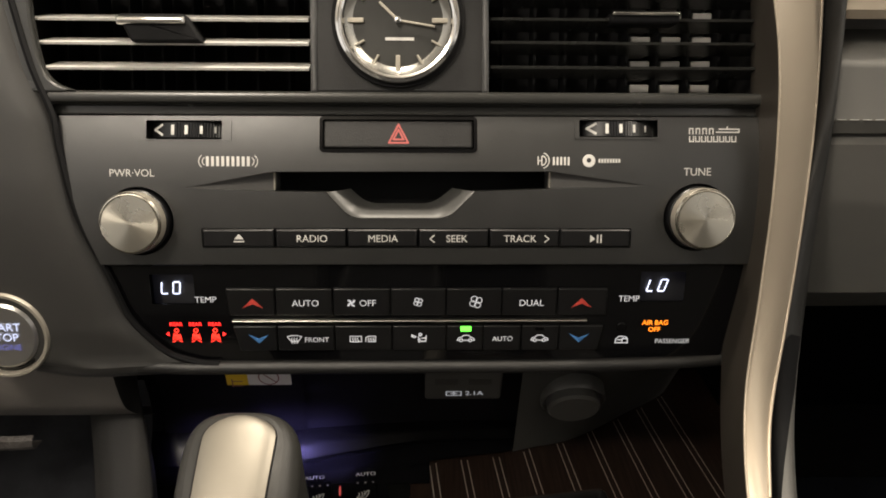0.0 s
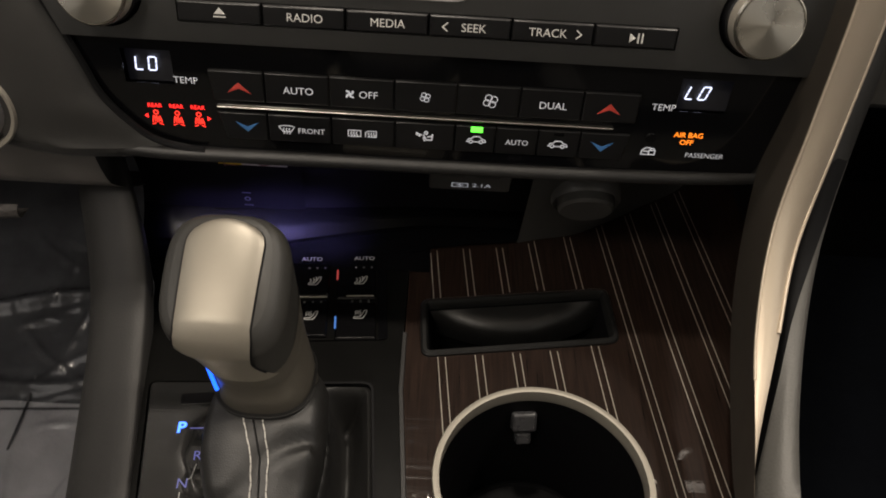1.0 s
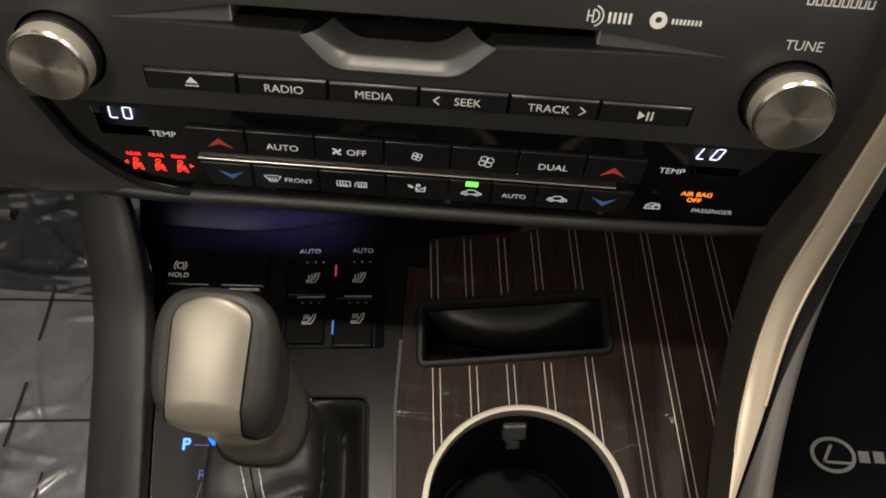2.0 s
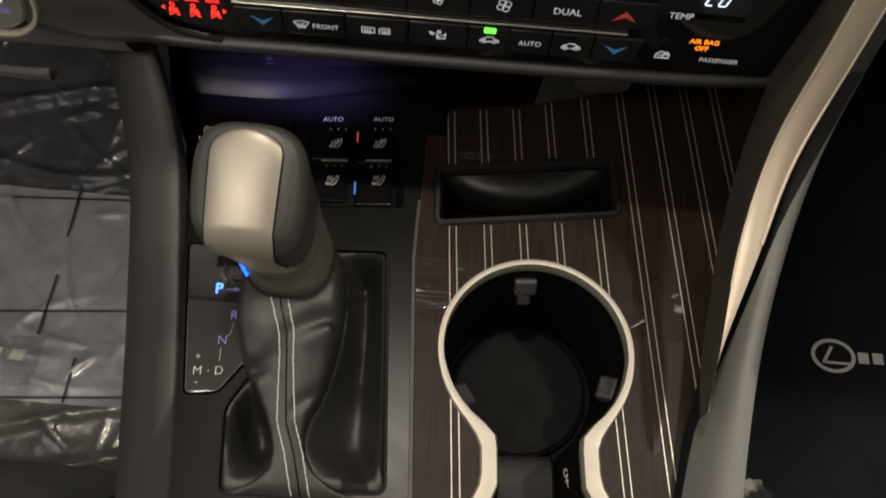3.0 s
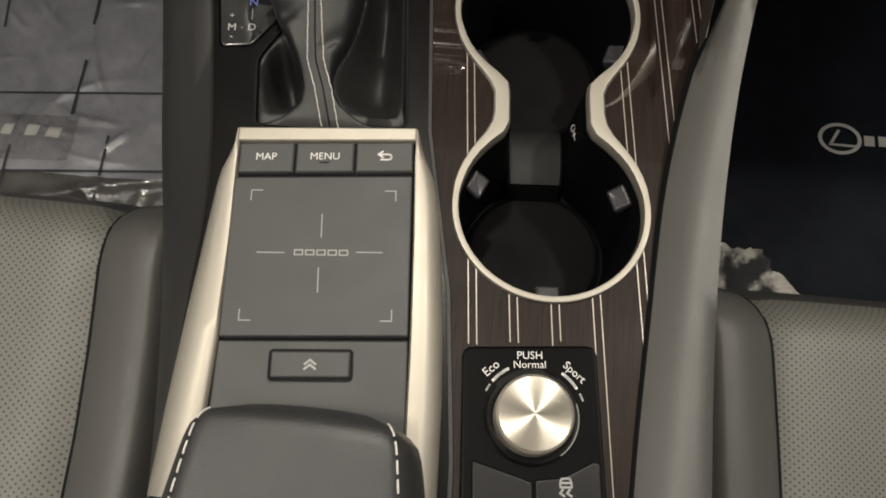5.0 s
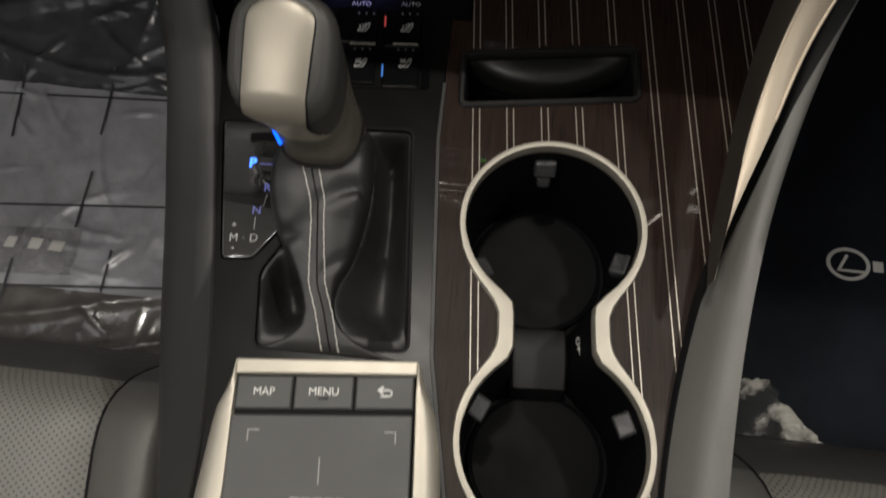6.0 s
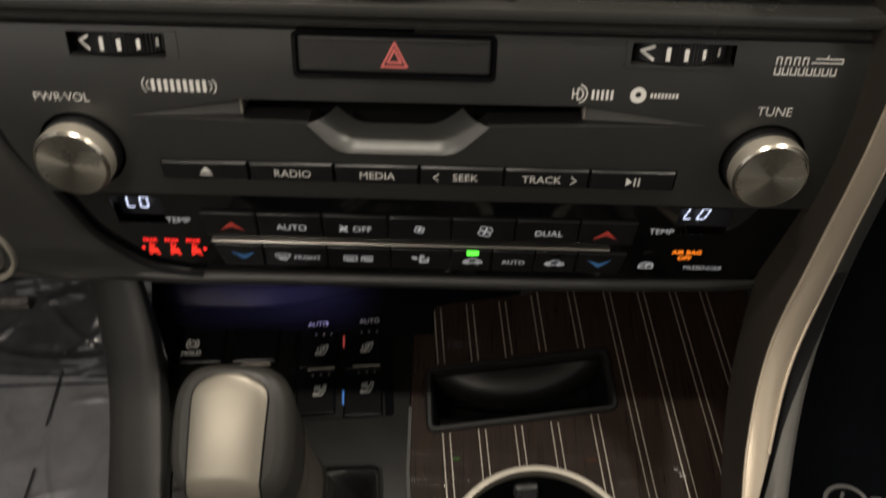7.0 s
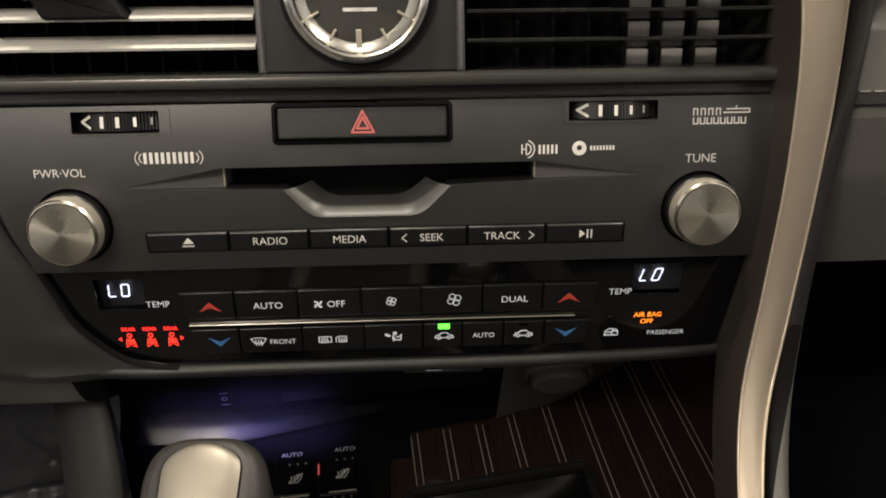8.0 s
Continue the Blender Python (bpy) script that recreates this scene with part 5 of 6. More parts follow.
def boot_h(x, y):
    """The skirt between the bag and the frame sags into valleys."""
    l, r = bag_at(y, 1), bag_at(y, 2)
    gap = max(0.0, l - x, x - r)
    right = x > (l + r) / 2
    back = max(0.0, min(1.0, ((-0.026 if right else -0.030) - y) / (0.032 if right else 0.024)))
    back = back * back * (3 - 2 * back)
    n = noise.noise(Vector((x * 60, y * 45, 2.0))) * 0.0014
    deep = -0.038 + 0.038 * back
    # on the right the leather spreads out from the bag towards the rear
    spread = 0.005 + (0.013 * max(0.0, min(1.0, (0.004 - y) / 0.030)) if right else 0.003 * back)
    return deep + (0.004 - deep) * math.exp(-(gap / spread) ** 1.2) + n


def dist_in(p, poly):
    best = 1.0
    for a, b in zip(poly, poly[1:] + poly[:1]):
        ax, ay, bx, by = a[0], a[1], b[0], b[1]
        L2 = (bx - ax) ** 2 + (by - ay) ** 2
        t = 0 if L2 == 0 else max(0, min(1, ((p[0] - ax) * (bx - ax) + (p[1] - ay) * (by - ay)) / L2))
        best = min(best, math.hypot(p[0] - ax - t * (bx - ax), p[1] - ay - t * (by - ay)))
    return best


edge_b = inset(BOOTO, 0.0006)
NB = 34


def boot_at(x, y):
    e = dist_in((x, y), edge_b)
    w = 1 - math.exp(-(e / 0.010) ** 1.8)
    rim = 0.0016 * math.exp(-((e - 0.003) / 0.0030) ** 2)
    return -0.003 * math.exp(-e / 0.001) + boot_h(x, y) * w + rim


cb = (LX, LY)
rings = []
# dense outline
dense_b = []
for a, b in zip(edge_b, edge_b[1:] + edge_b[:1]):
    k = max(1, int(math.hypot(b[0] - a[0], b[1] - a[1]) / 0.0025))
    dense_b += [(a[0] + (b[0] - a[0]) * i / k, a[1] + (b[1] - a[1]) * i / k) for i in range(k)]
for i in range(NB + 1):
    s = 1 - (i / NB) ** 0.9 * 0.97
    row = []
    for x, y in dense_b:
        px, py = cb[0] + (x - cb[0]) * s, cb[1] + (y - cb[1]) * s
        row.append((px, py, boot_at(px, py)))
    rings.append(row)
bm = loft(rings)
bag = []
for i in range(73):
    y = BAG[0][0] + (BAG[-1][0] - BAG[0][0]) * i / 72
    l, r, h = bag_at(y, 1), bag_at(y, 2), bag_at(y, 3)
    row = [(l + 0.20 * (r - l), y, min(-0.006, h - 0.02)), (l + 0.01 * (r - l), y, h * 0.25 - 0.004), (l - 0.02 * (r - l), y, h * 0.5), (l + 0.01 * (r - l), y, h * 0.74)]
    for k in range(17):
        x = l + (r - l) * (0.06 + 0.88 * k / 16)
        row.append((x, y, bag_top(x, y)))
    bag.append(row + [(r - 0.01 * (r - l), y, h * 0.74), (r + 0.02 * (r - l), y, h * 0.5), (r - 0.01 * (r - l), y, h * 0.25 - 0.004), (r - 0.20 * (r - l), y, min(-0.006, h - 0.02))])
loft(bag, bm, closed=False)
bt = part("boot", bm, BOOT, gl, "black leather boot", smooth=80)
part("boot_frame", sheet(inset(BOOTO, -0.0008), [inset(BOOTO, 0.0005)], -0.004, 0.0004), DARK, gl)
SEAM = [(0.030, -0.056), (0.009, -0.049), (-0.015, -0.0470), (-0.028, -0.0455), (-0.041, -0.0405), (-0.0585, -0.0355)]
part("boot_seam", tube([(interp(SEAM, y), y, bag_top(interp(SEAM, y), y) + 0.0001) for y in [0.030 - 0.0885 * i / 60 for i in range(61)]], 0.0004, 6), DARK, bt)
for off in (-0.0042, 0.0042):
    bm = bmesh.new()
    n = 30
    pts = []
    for i in range(n * 4 + 1):
        y = 0.030 - 0.0885 * i / (n * 4)
        x = interp(SEAM, y) + off * (0.75 + 0.25 * min(1.0, abs(y) / 0.03))
        pts.append(Vector((x, y, bag_top(x, y) + 0.0007)))
    for i in range(n):
        seg = pts[i * 4:i * 4 + 4] + [pts[i * 4 + 3].lerp(pts[i * 4 + 4], 0.55)]
        tube([p + Vector((0.00025 * (1 if i % 2 else -1) * (k / 4 - 0.5), 0, 0)) for k, p in enumerate(seg)], 0.00030, 5, bm)
    part("stitching", bm, THREAD, bt, "white stitching")
bm = bmesh.new()
for x0, dx, steps in ((-0.0385, 0.0042, 12), (-0.0470, 0.0012, 6)):
    tube([(x0 + dx * (i / steps) ** 2, 0.0700 - 0.0015 * i, boot_at(x0 + dx * (i / steps) ** 2, 0.0700 - 0.0015 * i) + 0.0005) for i in range(steps + 1)], 0.0003, 5, bm)
part("stitching", bm, THREAD, bt, "white stitching")


def superring(cx, cy, cz, a, b, tilt, n=40, p=2.6, lean=0.0):
    out = []
    for i in range(n):
        t = 2 * math.pi * i / n
        c, s = math.cos(t), math.sin(t)
        x, y = a * math.copysign(abs(c) ** (2 / p), c), b * math.copysign(abs(s) ** (2 / p), s)
        out.append((cx + x, cy + y * math.cos(radians(tilt)), cz + y * math.sin(radians(tilt)) + x * lean))
    return out


body = [(-0.0510, 0.0430, 0.032, 0.0202, 0.0205, 0), (-0.0512, 0.0432, 0.042, 0.0194, 0.0200, 0), (-0.0519, 0.0436, 0.049, 0.0188, 0.0202, 4),
        (-0.0529, 0.0446, 0.056, 0.0184, 0.0205, 12), (-0.0544, 0.0464, 0.065, 0.0183, 0.0226, 20), (-0.0569, 0.0482, 0.0745, 0.0196, 0.0248, 25), (-0.0596, 0.0492, 0.0825, 0.0212, 0.0262, 27),
        (-0.0630, 0.0500, 0.0885, 0.0237, 0.0278, 28), (-0.0648, 0.0496, 0.0930, 0.0226, 0.0262, 28), (-0.0648, 0.0490, 0.0955, 0.0186, 0.0238, 28)]


def dense(table, n=5):
    """Rows of numbers with smooth ones put in between."""
    t = np.array(table, float)
    q = np.vstack([2 * t[0] - t[1], t, 2 * t[-1] - t[-2]])
    out = []
    for i in range(1, len(q) - 2):
        a, b, c, d = q[i - 1:i + 3]
        for k in range(n):
            s = k / n
            out.append(0.5 * (2 * b + (c - a) * s + (2 * a - 5 * b + 4 * c - d) * s * s + (3 * b - a - 3 * c + d) * s ** 3))
    return [tuple(float(v) for v in r) for r in out] + [tuple(table[-1])]


def arc_ring(r, t0, t1, grow=0.0, n=26, p=2.6):
    cx, cy, cz, a, b, tilt = r
    out = []
    for i in range(n + 1):
        t = radians(t0 + (t1 - t0) * i / n)
        c, s = math.cos(t), math.sin(t)
        x, y = (a + grow) * math.copysign(abs(c) ** (2 / p), c), (b + grow) * math.copysign(abs(s) ** (2 / p), s)
        out.append((cx + x, cy + y * math.cos(radians(tilt)), cz + y * math.sin(radians(tilt))))
    return out


# leather body of the knob, and the satin spine that runs over its top and down its rear into the neck
rows_k = dense(body)[20:]
squarish = [2.6 + 0.6 * min(1.0, i / 14) for i in range(len(rows_k))]
part("neck", loft([superring(*r) for r in dense(body)[:20]] + [superring(*r[:3], r[3] + 0.0003, r[4] + 0.0003, r[5], p=p) for r, p in list(zip(rows_k, squarish))[:5]], closed=True), NECK, gl, "satin lever neck in a shaded tone", smooth=80)
kn = part("knob", loft([superring(*r, p=p) for r, p in zip(rows_k, squarish)], cap1=True), KNOBSKIN, gl, "dark leather wrapped knob", smooth=80)
WIDE = dense([(0.0165, 0.0275), (0.0153, 0.0196), (0.0156, 0.0140), (0.0152, 0.0136), (0.0150, 0.0138), (0.0150, 0.0139)])


def spine_ends(r, p, ends):
    """The two angles at which a ring is as wide as the spine there."""
    left, right = (math.degrees(math.acos(min(0.995, max(0.02, w / r[3])) ** (p / 2))) for w in (ends[0] + (r[0] + 0.0648), ends[1] - (r[0] + 0.0648)))
    return -180 + left, -right


SPINE = [spine_ends(r, p, w) for r, p, w in zip(rows_k, squarish, WIDE)]


def cap_row(f, n=26):
    """A row across the cap, f from its front end (1) to its rear edge (-1)."""
    k = max(0.0, (f - 0.50) / 0.50)
    wide = (1 - k ** 2.4) ** (1 / 2.4) if k < 1 else 0.0
    left, right = 0.0150 * wide, (0.0150 + 0.0012 * f) * wide
    out = []
    for i in range(n + 1):
        u = -1 + 2 * i / n
        x = (left if u < 0 else right) * u
        bend = 0.0016 * (1 - u * u) * wide + 0.0012 * (1 - f * f) - 0.0012 * abs(u) ** 6
        out.append((-0.0648 + x, 0.0483 + 0.0227 * 0.883 * f, 0.0964 + 0.0227 * 0.469 * f + bend))
    return out


rows_s = [cap_row(f) for f in (1.0, 0.99, 0.96, 0.90, 0.82, 0.72, 0.6, 0.45, 0.3, 0.1, -0.1, -0.3, -0.5, -0.65, -0.78, -0.88)]
rows_s += [arc_ring(r, t0, t1, 0.00035 + 0.00035 * min(1.0, (i - 3) / 6), p=p) for i, (r, (t0, t1), p) in list(enumerate(zip(rows_k, SPINE, squarish)))[3:][::-1][2:]]
part("spine", loft(rows_s, closed=False), KNOBCAP, kn, "satin silver cap and rear spine", smooth=80)
for edge in ([r[0] for r in rows_s[:16]] + [r[0] for r in rows_s[18:-3]], [r[-1] for r in rows_s[:16]] + [r[-1] for r in rows_s[18:-3]]):
    part("spine_joint", tube([Vector(p) + Vector((0, 0, -0.0002)) for p in edge[1:]], 0.00042, 6), DARK, kn)
part("neck_collar", loft([superring(-0.0511, 0.0431, 0.0395, 0.0202, 0.0207, 0), superring(-0.0511, 0.0431, 0.0413, 0.0205, 0.0210, 0), superring(-0.0511, 0.0431, 0.0430, 0.0196, 0.0202, 0)], cap0=False), BOOT, gl)
part("collar_seam", tube([Vector(p) for p in superring(-0.0511, 0.0431, 0.0420, 0.0207, 0.0212, 0)[20:]], 0.00025, 5), BOOT, gl)
lit = [Vector(arc_ring(r, t, t + 1, 0.0012, 1)[0]) for r, t in ((body[5], -159), (body[4], -150), (body[3], -138), (body[2], -128))]
bm = tube(smooth_path([lit[0], lit[1], lit[2], lit[2].lerp(lit[3], 0.35)], 5), 0.0008, 8)
part("glow_strip", bm, BLUE, kn, "glowing blue light strip")

# ---- touchpad controller ----
tp = thing("touchpad_controller", MK, "dark grey touchpad controller with satin silver side rails", "touchpad")
HP = 0.0147
part("pad_body", slab([(-0.0755, -0.0700), (0.0085, -0.0622), (0.0190, -0.2060), (-0.0672, -0.2140)], -0.012, HP - 0.0030, 0.001), DARK, tp)
part("top_rail", slab(rounded([(-0.0768, -0.0690), (0.0090, -0.0612), (0.0092, -0.0682), (-0.0760, -0.0762)], 0.0006, 2), -0.004, HP + 0.0012, 0.0009), SILVER, tp, "satin silver front rail")
for word, x0, x1 in (("MAP", -0.0753, -0.0483), ("MENU", -0.0483, -0.0198), ("", -0.0198, 0.0083)):
    g = 0.0004
    yt = lambda x: -0.0769 + (x + 0.0753) * 0.1015
    d = 0.0013
    kb = part("pad_key", slab(rounded([(x0 + g, yt(x0)), (x1 - g, yt(x1)), (x1 - g + d, yt(x1) - 0.0158), (x0 + g + d, yt(x0) - 0.0158)], 0.0006, 2), 0.0, HP, 0.0012), PAD, tp)
    mx = (x0 + x1) / 2 + 0.0007
    if word:
        letters(word, mx, yt(mx) - 0.0078, HP + 0.0002, 0.0052, PRINT, kb, 5.5)
    else:
        part("return_mark", strokes(at([[(-0.3, 0.9), (-1.1, 0.35), (-0.3, -0.2)], [(-1.1, 0.35), (0.7, 0.35)] + arc(0.7, -0.15, 0.5, 90, -90, 6) + [(-0.6, -0.65)]], mx, yt(mx) - 0.0078, 0.0028, 5), 0.0008, HP + 0.0002), PRINT, kb)
part("menu_tick", strokes([[(-0.0352, -0.0838), (-0.0312, -0.0834)]], 0.0008, HP + 0.0002), DARK, tp)
pd = part("touch_surface", slab(rounded([(-0.0741, -0.0952), (0.0092, -0.0867), (0.0153, -0.1641), (-0.0674, -0.1718)], 0.001, 2), 0.0, HP + 0.0004, 0.0008), PAD, tp)
for (x, y), sx, sy in (((-0.0648, -0.1013), 1, -1), ((0.0024, -0.0954), -1, -1), ((0.0073, -0.1580), -1, 1), ((-0.0598, -0.1638), 1, 1)):
    part("corner_mark", strokes(at([[(0, sy * 1.0), (0, 0), (sx * 1.0, 0)]], x, y, 0.0050, 5), 0.0005, HP + 0.0006), PRINT_DIM, pd)
part("cross_mark", strokes([[(-0.0571, -0.1316), (-0.0450, -0.1307)], [(-0.0121, -0.1274), (-0.0005, -0.1265)], [(-0.0303, -0.1103), (-0.0292, -0.1216)], [(-0.0283, -0.1364), (-0.0271, -0.1479)]], 0.0005, HP + 0.0006), PRINT_DIM, pd)
bm = bmesh.new()
for i in range(5):
    strokes(at([[(-0.8, -0.5), (0.8, -0.5), (0.8, 0.5), (-0.8, 0.5), (-0.8, -0.5)]], -0.0384 + 0.0051 * i, -0.1299 + 0.00042 * i, 0.0023, 5), 0.0006, HP + 0.0006, bm)
part("maker_mark", bm, PRINT_DIM, pd)
bm = slab(rounded([(-0.0673, -0.1733), (0.0155, -0.1660), (0.0195, -0.2180), (-0.0655, -0.2250)], 0.0008, 2), 0.0, HP, 0.0008)
for v in bm.verts:
    # it falls away towards the armrest
    v.co.z += 0.06 * min(0.0, v.co.y + 0.1690)
part("lower_panel", bm, PAD, tp)
lk = part("latch_button", slab(rrect(-0.0254, -0.1805, 0.0345, 0.0118, 0.0012, 5), HP, HP + 0.0016, 0.0010), PAD, tp)
part("button_gap", sheet(rrect(-0.0254, -0.1805, 0.0365, 0.0138, 0.002, 5), [rrect(-0.0254, -0.1805, 0.0347, 0.0120, 0.0012, 5)], HP - 0.001, HP + 0.0004), DARK, tp)
part("chevron_mark", strokes(at([[(-1, -0.9), (0, -0.1), (1, -0.9)], [(-1, 0.0), (0, 0.8), (1, 0.0)]], -0.0254, -0.1805, 0.0023, 5), 0.0010, HP + 0.0018), PRINT_DIM, lk)


def rail(inner, outer, name):
    """A silver side rail, rounded over its outer edge."""
    rings = []
    n = 24
    for i in range(n + 1):
        yy = inner[0][1] + (inner[-1][1] - inner[0][1]) * i / n
        xi = interp([(p[1], p[0]) for p in inner], yy)
        xo = interp([(p[1], p[0]) for p in outer], yy)
        e = min(1.0, i / 3.0) if i < 3 else 1.0
        w = (xo - xi) * (0.35 + 0.65 * e)
        rings.append([(xi, yy, -0.006), (xi, yy, HP - 0.001), (xi + w * 0.06, yy, HP + 0.0012), (xi + w * 0.40, yy, HP + 0.0016), (xi + w * 0.75, yy, HP - 0.0006), (xi + w * 0.94, yy, HP - 0.0050), (xi + w, yy, HP - 0.010), (xi + w * 1.02, yy, -0.004)])
    part(name, loft(rings, closed=False, cap0=False), SILVER, tp, "satin silver side rail", smooth=60)
    return rings


rail([(-0.0762, -0.0700), (-0.0751, -0.0778), (-0.0705, -0.1243), (-0.0677, -0.1723), (-0.0665, -0.2400)], [(-0.0800, -0.0700), (-0.0840, -0.0950), (-0.0850, -0.1251), (-0.0862, -0.1658), (-0.0868, -0.2081), (-0.0868, -0.2400)], "side_rail")
rail([(0.0088, -0.0625), (0.0094, -0.0780), (0.0130, -0.1216), (0.0164, -0.1692), (0.0200, -0.2400)], [(0.0128, -0.0625), (0.0185, -0.0800), (0.0235, -0.1007), (0.0300, -0.1549), (0.0328, -0.1924), (0.0345, -0.2400)], "side_rail")

# ---- armrest ----
ar = thing("armrest", MK, "dark grey leather armrest with white stitching", "armrest")


def arm_pt(u, v):
    a = (u - 0.5) * 2
    y = -0.2025 - 0.19 * v
    hw = 0.0490 + 0.010 * min(1.0, v * 3) - 0.012 * math.exp(-v / 0.02)
    cx = -0.0235 + 0.0 * v + 0.02 * (y + 0.2025) * -0.6
    x = cx + hw * math.copysign(abs(a) ** 0.75, a)
    edge = max(0.0, abs(a) - 0.62) / 0.38
    front = math.exp(-v / 0.012)
    z = HP + 0.004 + 0.022 * (1 - front) + 0.004 * v - 0.030 * edge ** 2.2
    return (x, y + 0.0035 * (1 - a * a) + (-0.012 * edge ** 2) * front, z)


part("cushion", grid(40, 40, arm_pt), ARM, ar, smooth=80)
bm = grid(40, 6, lambda u, v: tuple(Vector(arm_pt(u, 0)) - Vector((0, -0.002 * v * 0, 0.022 * v))))
part("front_face", bm, ARM, ar)
for side in (0.135, 0.865):
    bm = bmesh.new()
    n = 26
    for i in range(n):
        v0 = 0.02 + 0.96 * i / n
        pts = [Vector(arm_pt(side, v0 + 0.96 / n * 0.72 * k / 3)) + Vector((0, 0, 0.0006 - 0.0003 * abs(k - 1.5))) for k in range(4)]
        tube(pts, 0.00048, 5, bm)
    part("stitching", bm, THREAD, ar, "white stitching")

# ---- drive mode selector ----
dm = thing("drive_mode_selector", MK, "gloss black drive mode plate with spun metal dial", "control dial")
part("plate", slab(MODE, -0.006, 0.0020, 0.0012), GLOSS, dm)
KX, KY = 0.0728, -0.1922
part("dial_collar", lathe([(0.0212, 0.0018), (0.0210, 0.0040), (0.0200, 0.0052), (0.0184, 0.0046), (0.0180, 0.0016)], KX, KY, 56, cap=False), KEY, dm)
dl = part("dial", lathe([(0.0172, 0.0015), (0.0171, 0.0130), (0.0167, 0.0142), (0.0161, 0.0146)], KX, KY, 72, cap=False), SILVER, dm)
fc = part("dial_face", lathe([(0.0161, 0.0), (0.0158, 0.0003), (0.0001, 0.0006)], n=72), SPUN, dl, "spun aluminium face")
fc.matrix_local = pose(KX, KY, 0.0146)
letters("PUSH", 0.0706, -0.1648, 0.0022, 0.0050, PRINT, dm, 5)
letters("Normal", 0.0708, -0.1690, 0.0022, 0.0048, PRINT, dm, 5)
letters("Eco", 0.0535, -0.1722, 0.0022, 0.0056, PRINT, dm, 44)
letters("Sport", 0.0910, -0.1706, 0.0022, 0.0052, PRINT, dm, -38)
for a0, a1, b0, b1 in ((122, 143, 149, 156), (58, 37, 29, 22)):
    part("scale_arc", strokes([arc(KX + 0.0006, KY + 0.0006, 0.0234, a0, a1, 10)], 0.0013, 0.0022), PRINT, dm)
    part("scale_tick", strokes([arc(KX + 0.0006, KY + 0.0006, 0.0234, b0, b1, 3)], 0.0009, 0.0022), PRINT_DIM, dm)
part("edge_line", strokes([arc(KX, KY, 0.0203, 20, -50, 12)], 0.0006, 0.0050), PRINT_DIM, dm)
for x0, x1 in ((0.0475, 0.0745), (0.0752, 0.1035)):
    part("mode_button", slab(rounded([(x0, -0.2125 - (0.002 if x0 > 0.06 else 0)), ((x0 + x1) / 2 + (0.004 if x0 < 0.06 else -0.004), -0.2170), (x1, -0.2195), (x1 + 0.003, -0.2520), (x0 + 0.003, -0.2520)] if x0 < 0.06 else
                                      [(x0, -0.2185), ((x0 + x1) / 2 - 0.002, -0.2165), (x1 - 0.003, -0.2085), (x1, -0.2090), (x1 + 0.003, -0.2500), (x0 + 0.003, -0.2520)], 0.0012, 2), 0.0, 0.0034, 0.0010), KEY, dm)
part("skid_mark", strokes(at([[(-0.8, 0.9), (-0.6, 1.5), (0.6, 1.5), (0.8, 0.9), (0.8, 0.3), (-0.8, 0.3), (-0.8, 0.9), (0.8, 0.9)], [(-0.5, 0.0), (-0.9, -0.5), (-0.3, -0.9)], [(0.5, 0.0), (0.1, -0.5), (0.7, -0.9)]], 0.0889, -0.2215, 0.0030, 5), 0.0009, 0.0036), PRINT_DIM, dm)
letters("OFF", 0.0887, -0.2272, 0.0036, 0.0050, PRINT_DIM, dm, 5)

# ---- satin silver spear trim beside the stack ----
sp = thing("spear_trim", pose(0.16, 0.38, 0.90), "long satin silver trim spear curving down beside the console", "trim")
SI = Matrix.Translation((-0.16, -0.38, -0.90))
RIDGE = smooth_path([(0.1552, 0.4093, 1.0058), (0.1636, 0.3918, 0.9584), (0.1662, 0.3777, 0.9068), (0.1637, 0.3631, 0.856), (0.1571, 0.3427, 0.8144), (0.1497, 0.3066, 0.7878), (0.1436, 0.2616, 0.7722), (0.1412, 0.2380, 0.7600)], 8)
RIGHT = smooth_path([(0.1976, 0.4427, 0.9789 + 0.03), (0.2, 0.4201, 0.9313), (0.1948, 0.3986, 0.8819), (0.1852, 0.3734, 0.8375), (0.171, 0.3417, 0.8048), (0.1582, 0.3024, 0.7871), (0.1442, 0.2610, 0.7716), (0.1414, 0.2378, 0.7598)], 8)
LEFT = smooth_path([(0.160, 0.440, 1.0066), (0.1645, 0.425, 0.958), (0.1665, 0.408, 0.9068), (0.1640, 0.394, 0.860), (0.1584, 0.3757, 0.8138), (0.1534, 0.3376, 0.7700), (0.1462, 0.2720, 0.7440), (0.1408, 0.2370, 0.7500)], 8)
bm = loft([[a + (b - a) * k + Vector((0, -0.003, 0.002)) * math.sin(k * math.pi) * min(1.0, (b - a).length / 0.025) for a, b in zip(RIDGE, RIGHT)] for k in (0.04, 0.1, 0.3, 0.5, 0.7, 0.9, 1.0)], closed=False)
bm.transform(SI)
part("front_face", bm, SPEAR, sp, smooth=60)
part("edge_roll", tube([SI @ (b.lerp(a, 0.05) + Vector((-0.0004, -0.0009, 0.0004))) for a, b in zip(RIDGE, RIGHT)][:40], 0.0008, 6), SPEAR, sp, smooth=80)
part("ridge", tube([SI @ (p + Vector((0.0004, -0.0002, 0.0))) for p in RIDGE[:44]], 0.0007, 6), SPEAR, sp, smooth=80)
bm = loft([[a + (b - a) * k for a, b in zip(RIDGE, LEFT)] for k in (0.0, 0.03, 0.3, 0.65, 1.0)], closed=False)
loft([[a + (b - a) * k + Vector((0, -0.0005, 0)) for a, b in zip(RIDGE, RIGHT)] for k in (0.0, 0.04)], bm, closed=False)
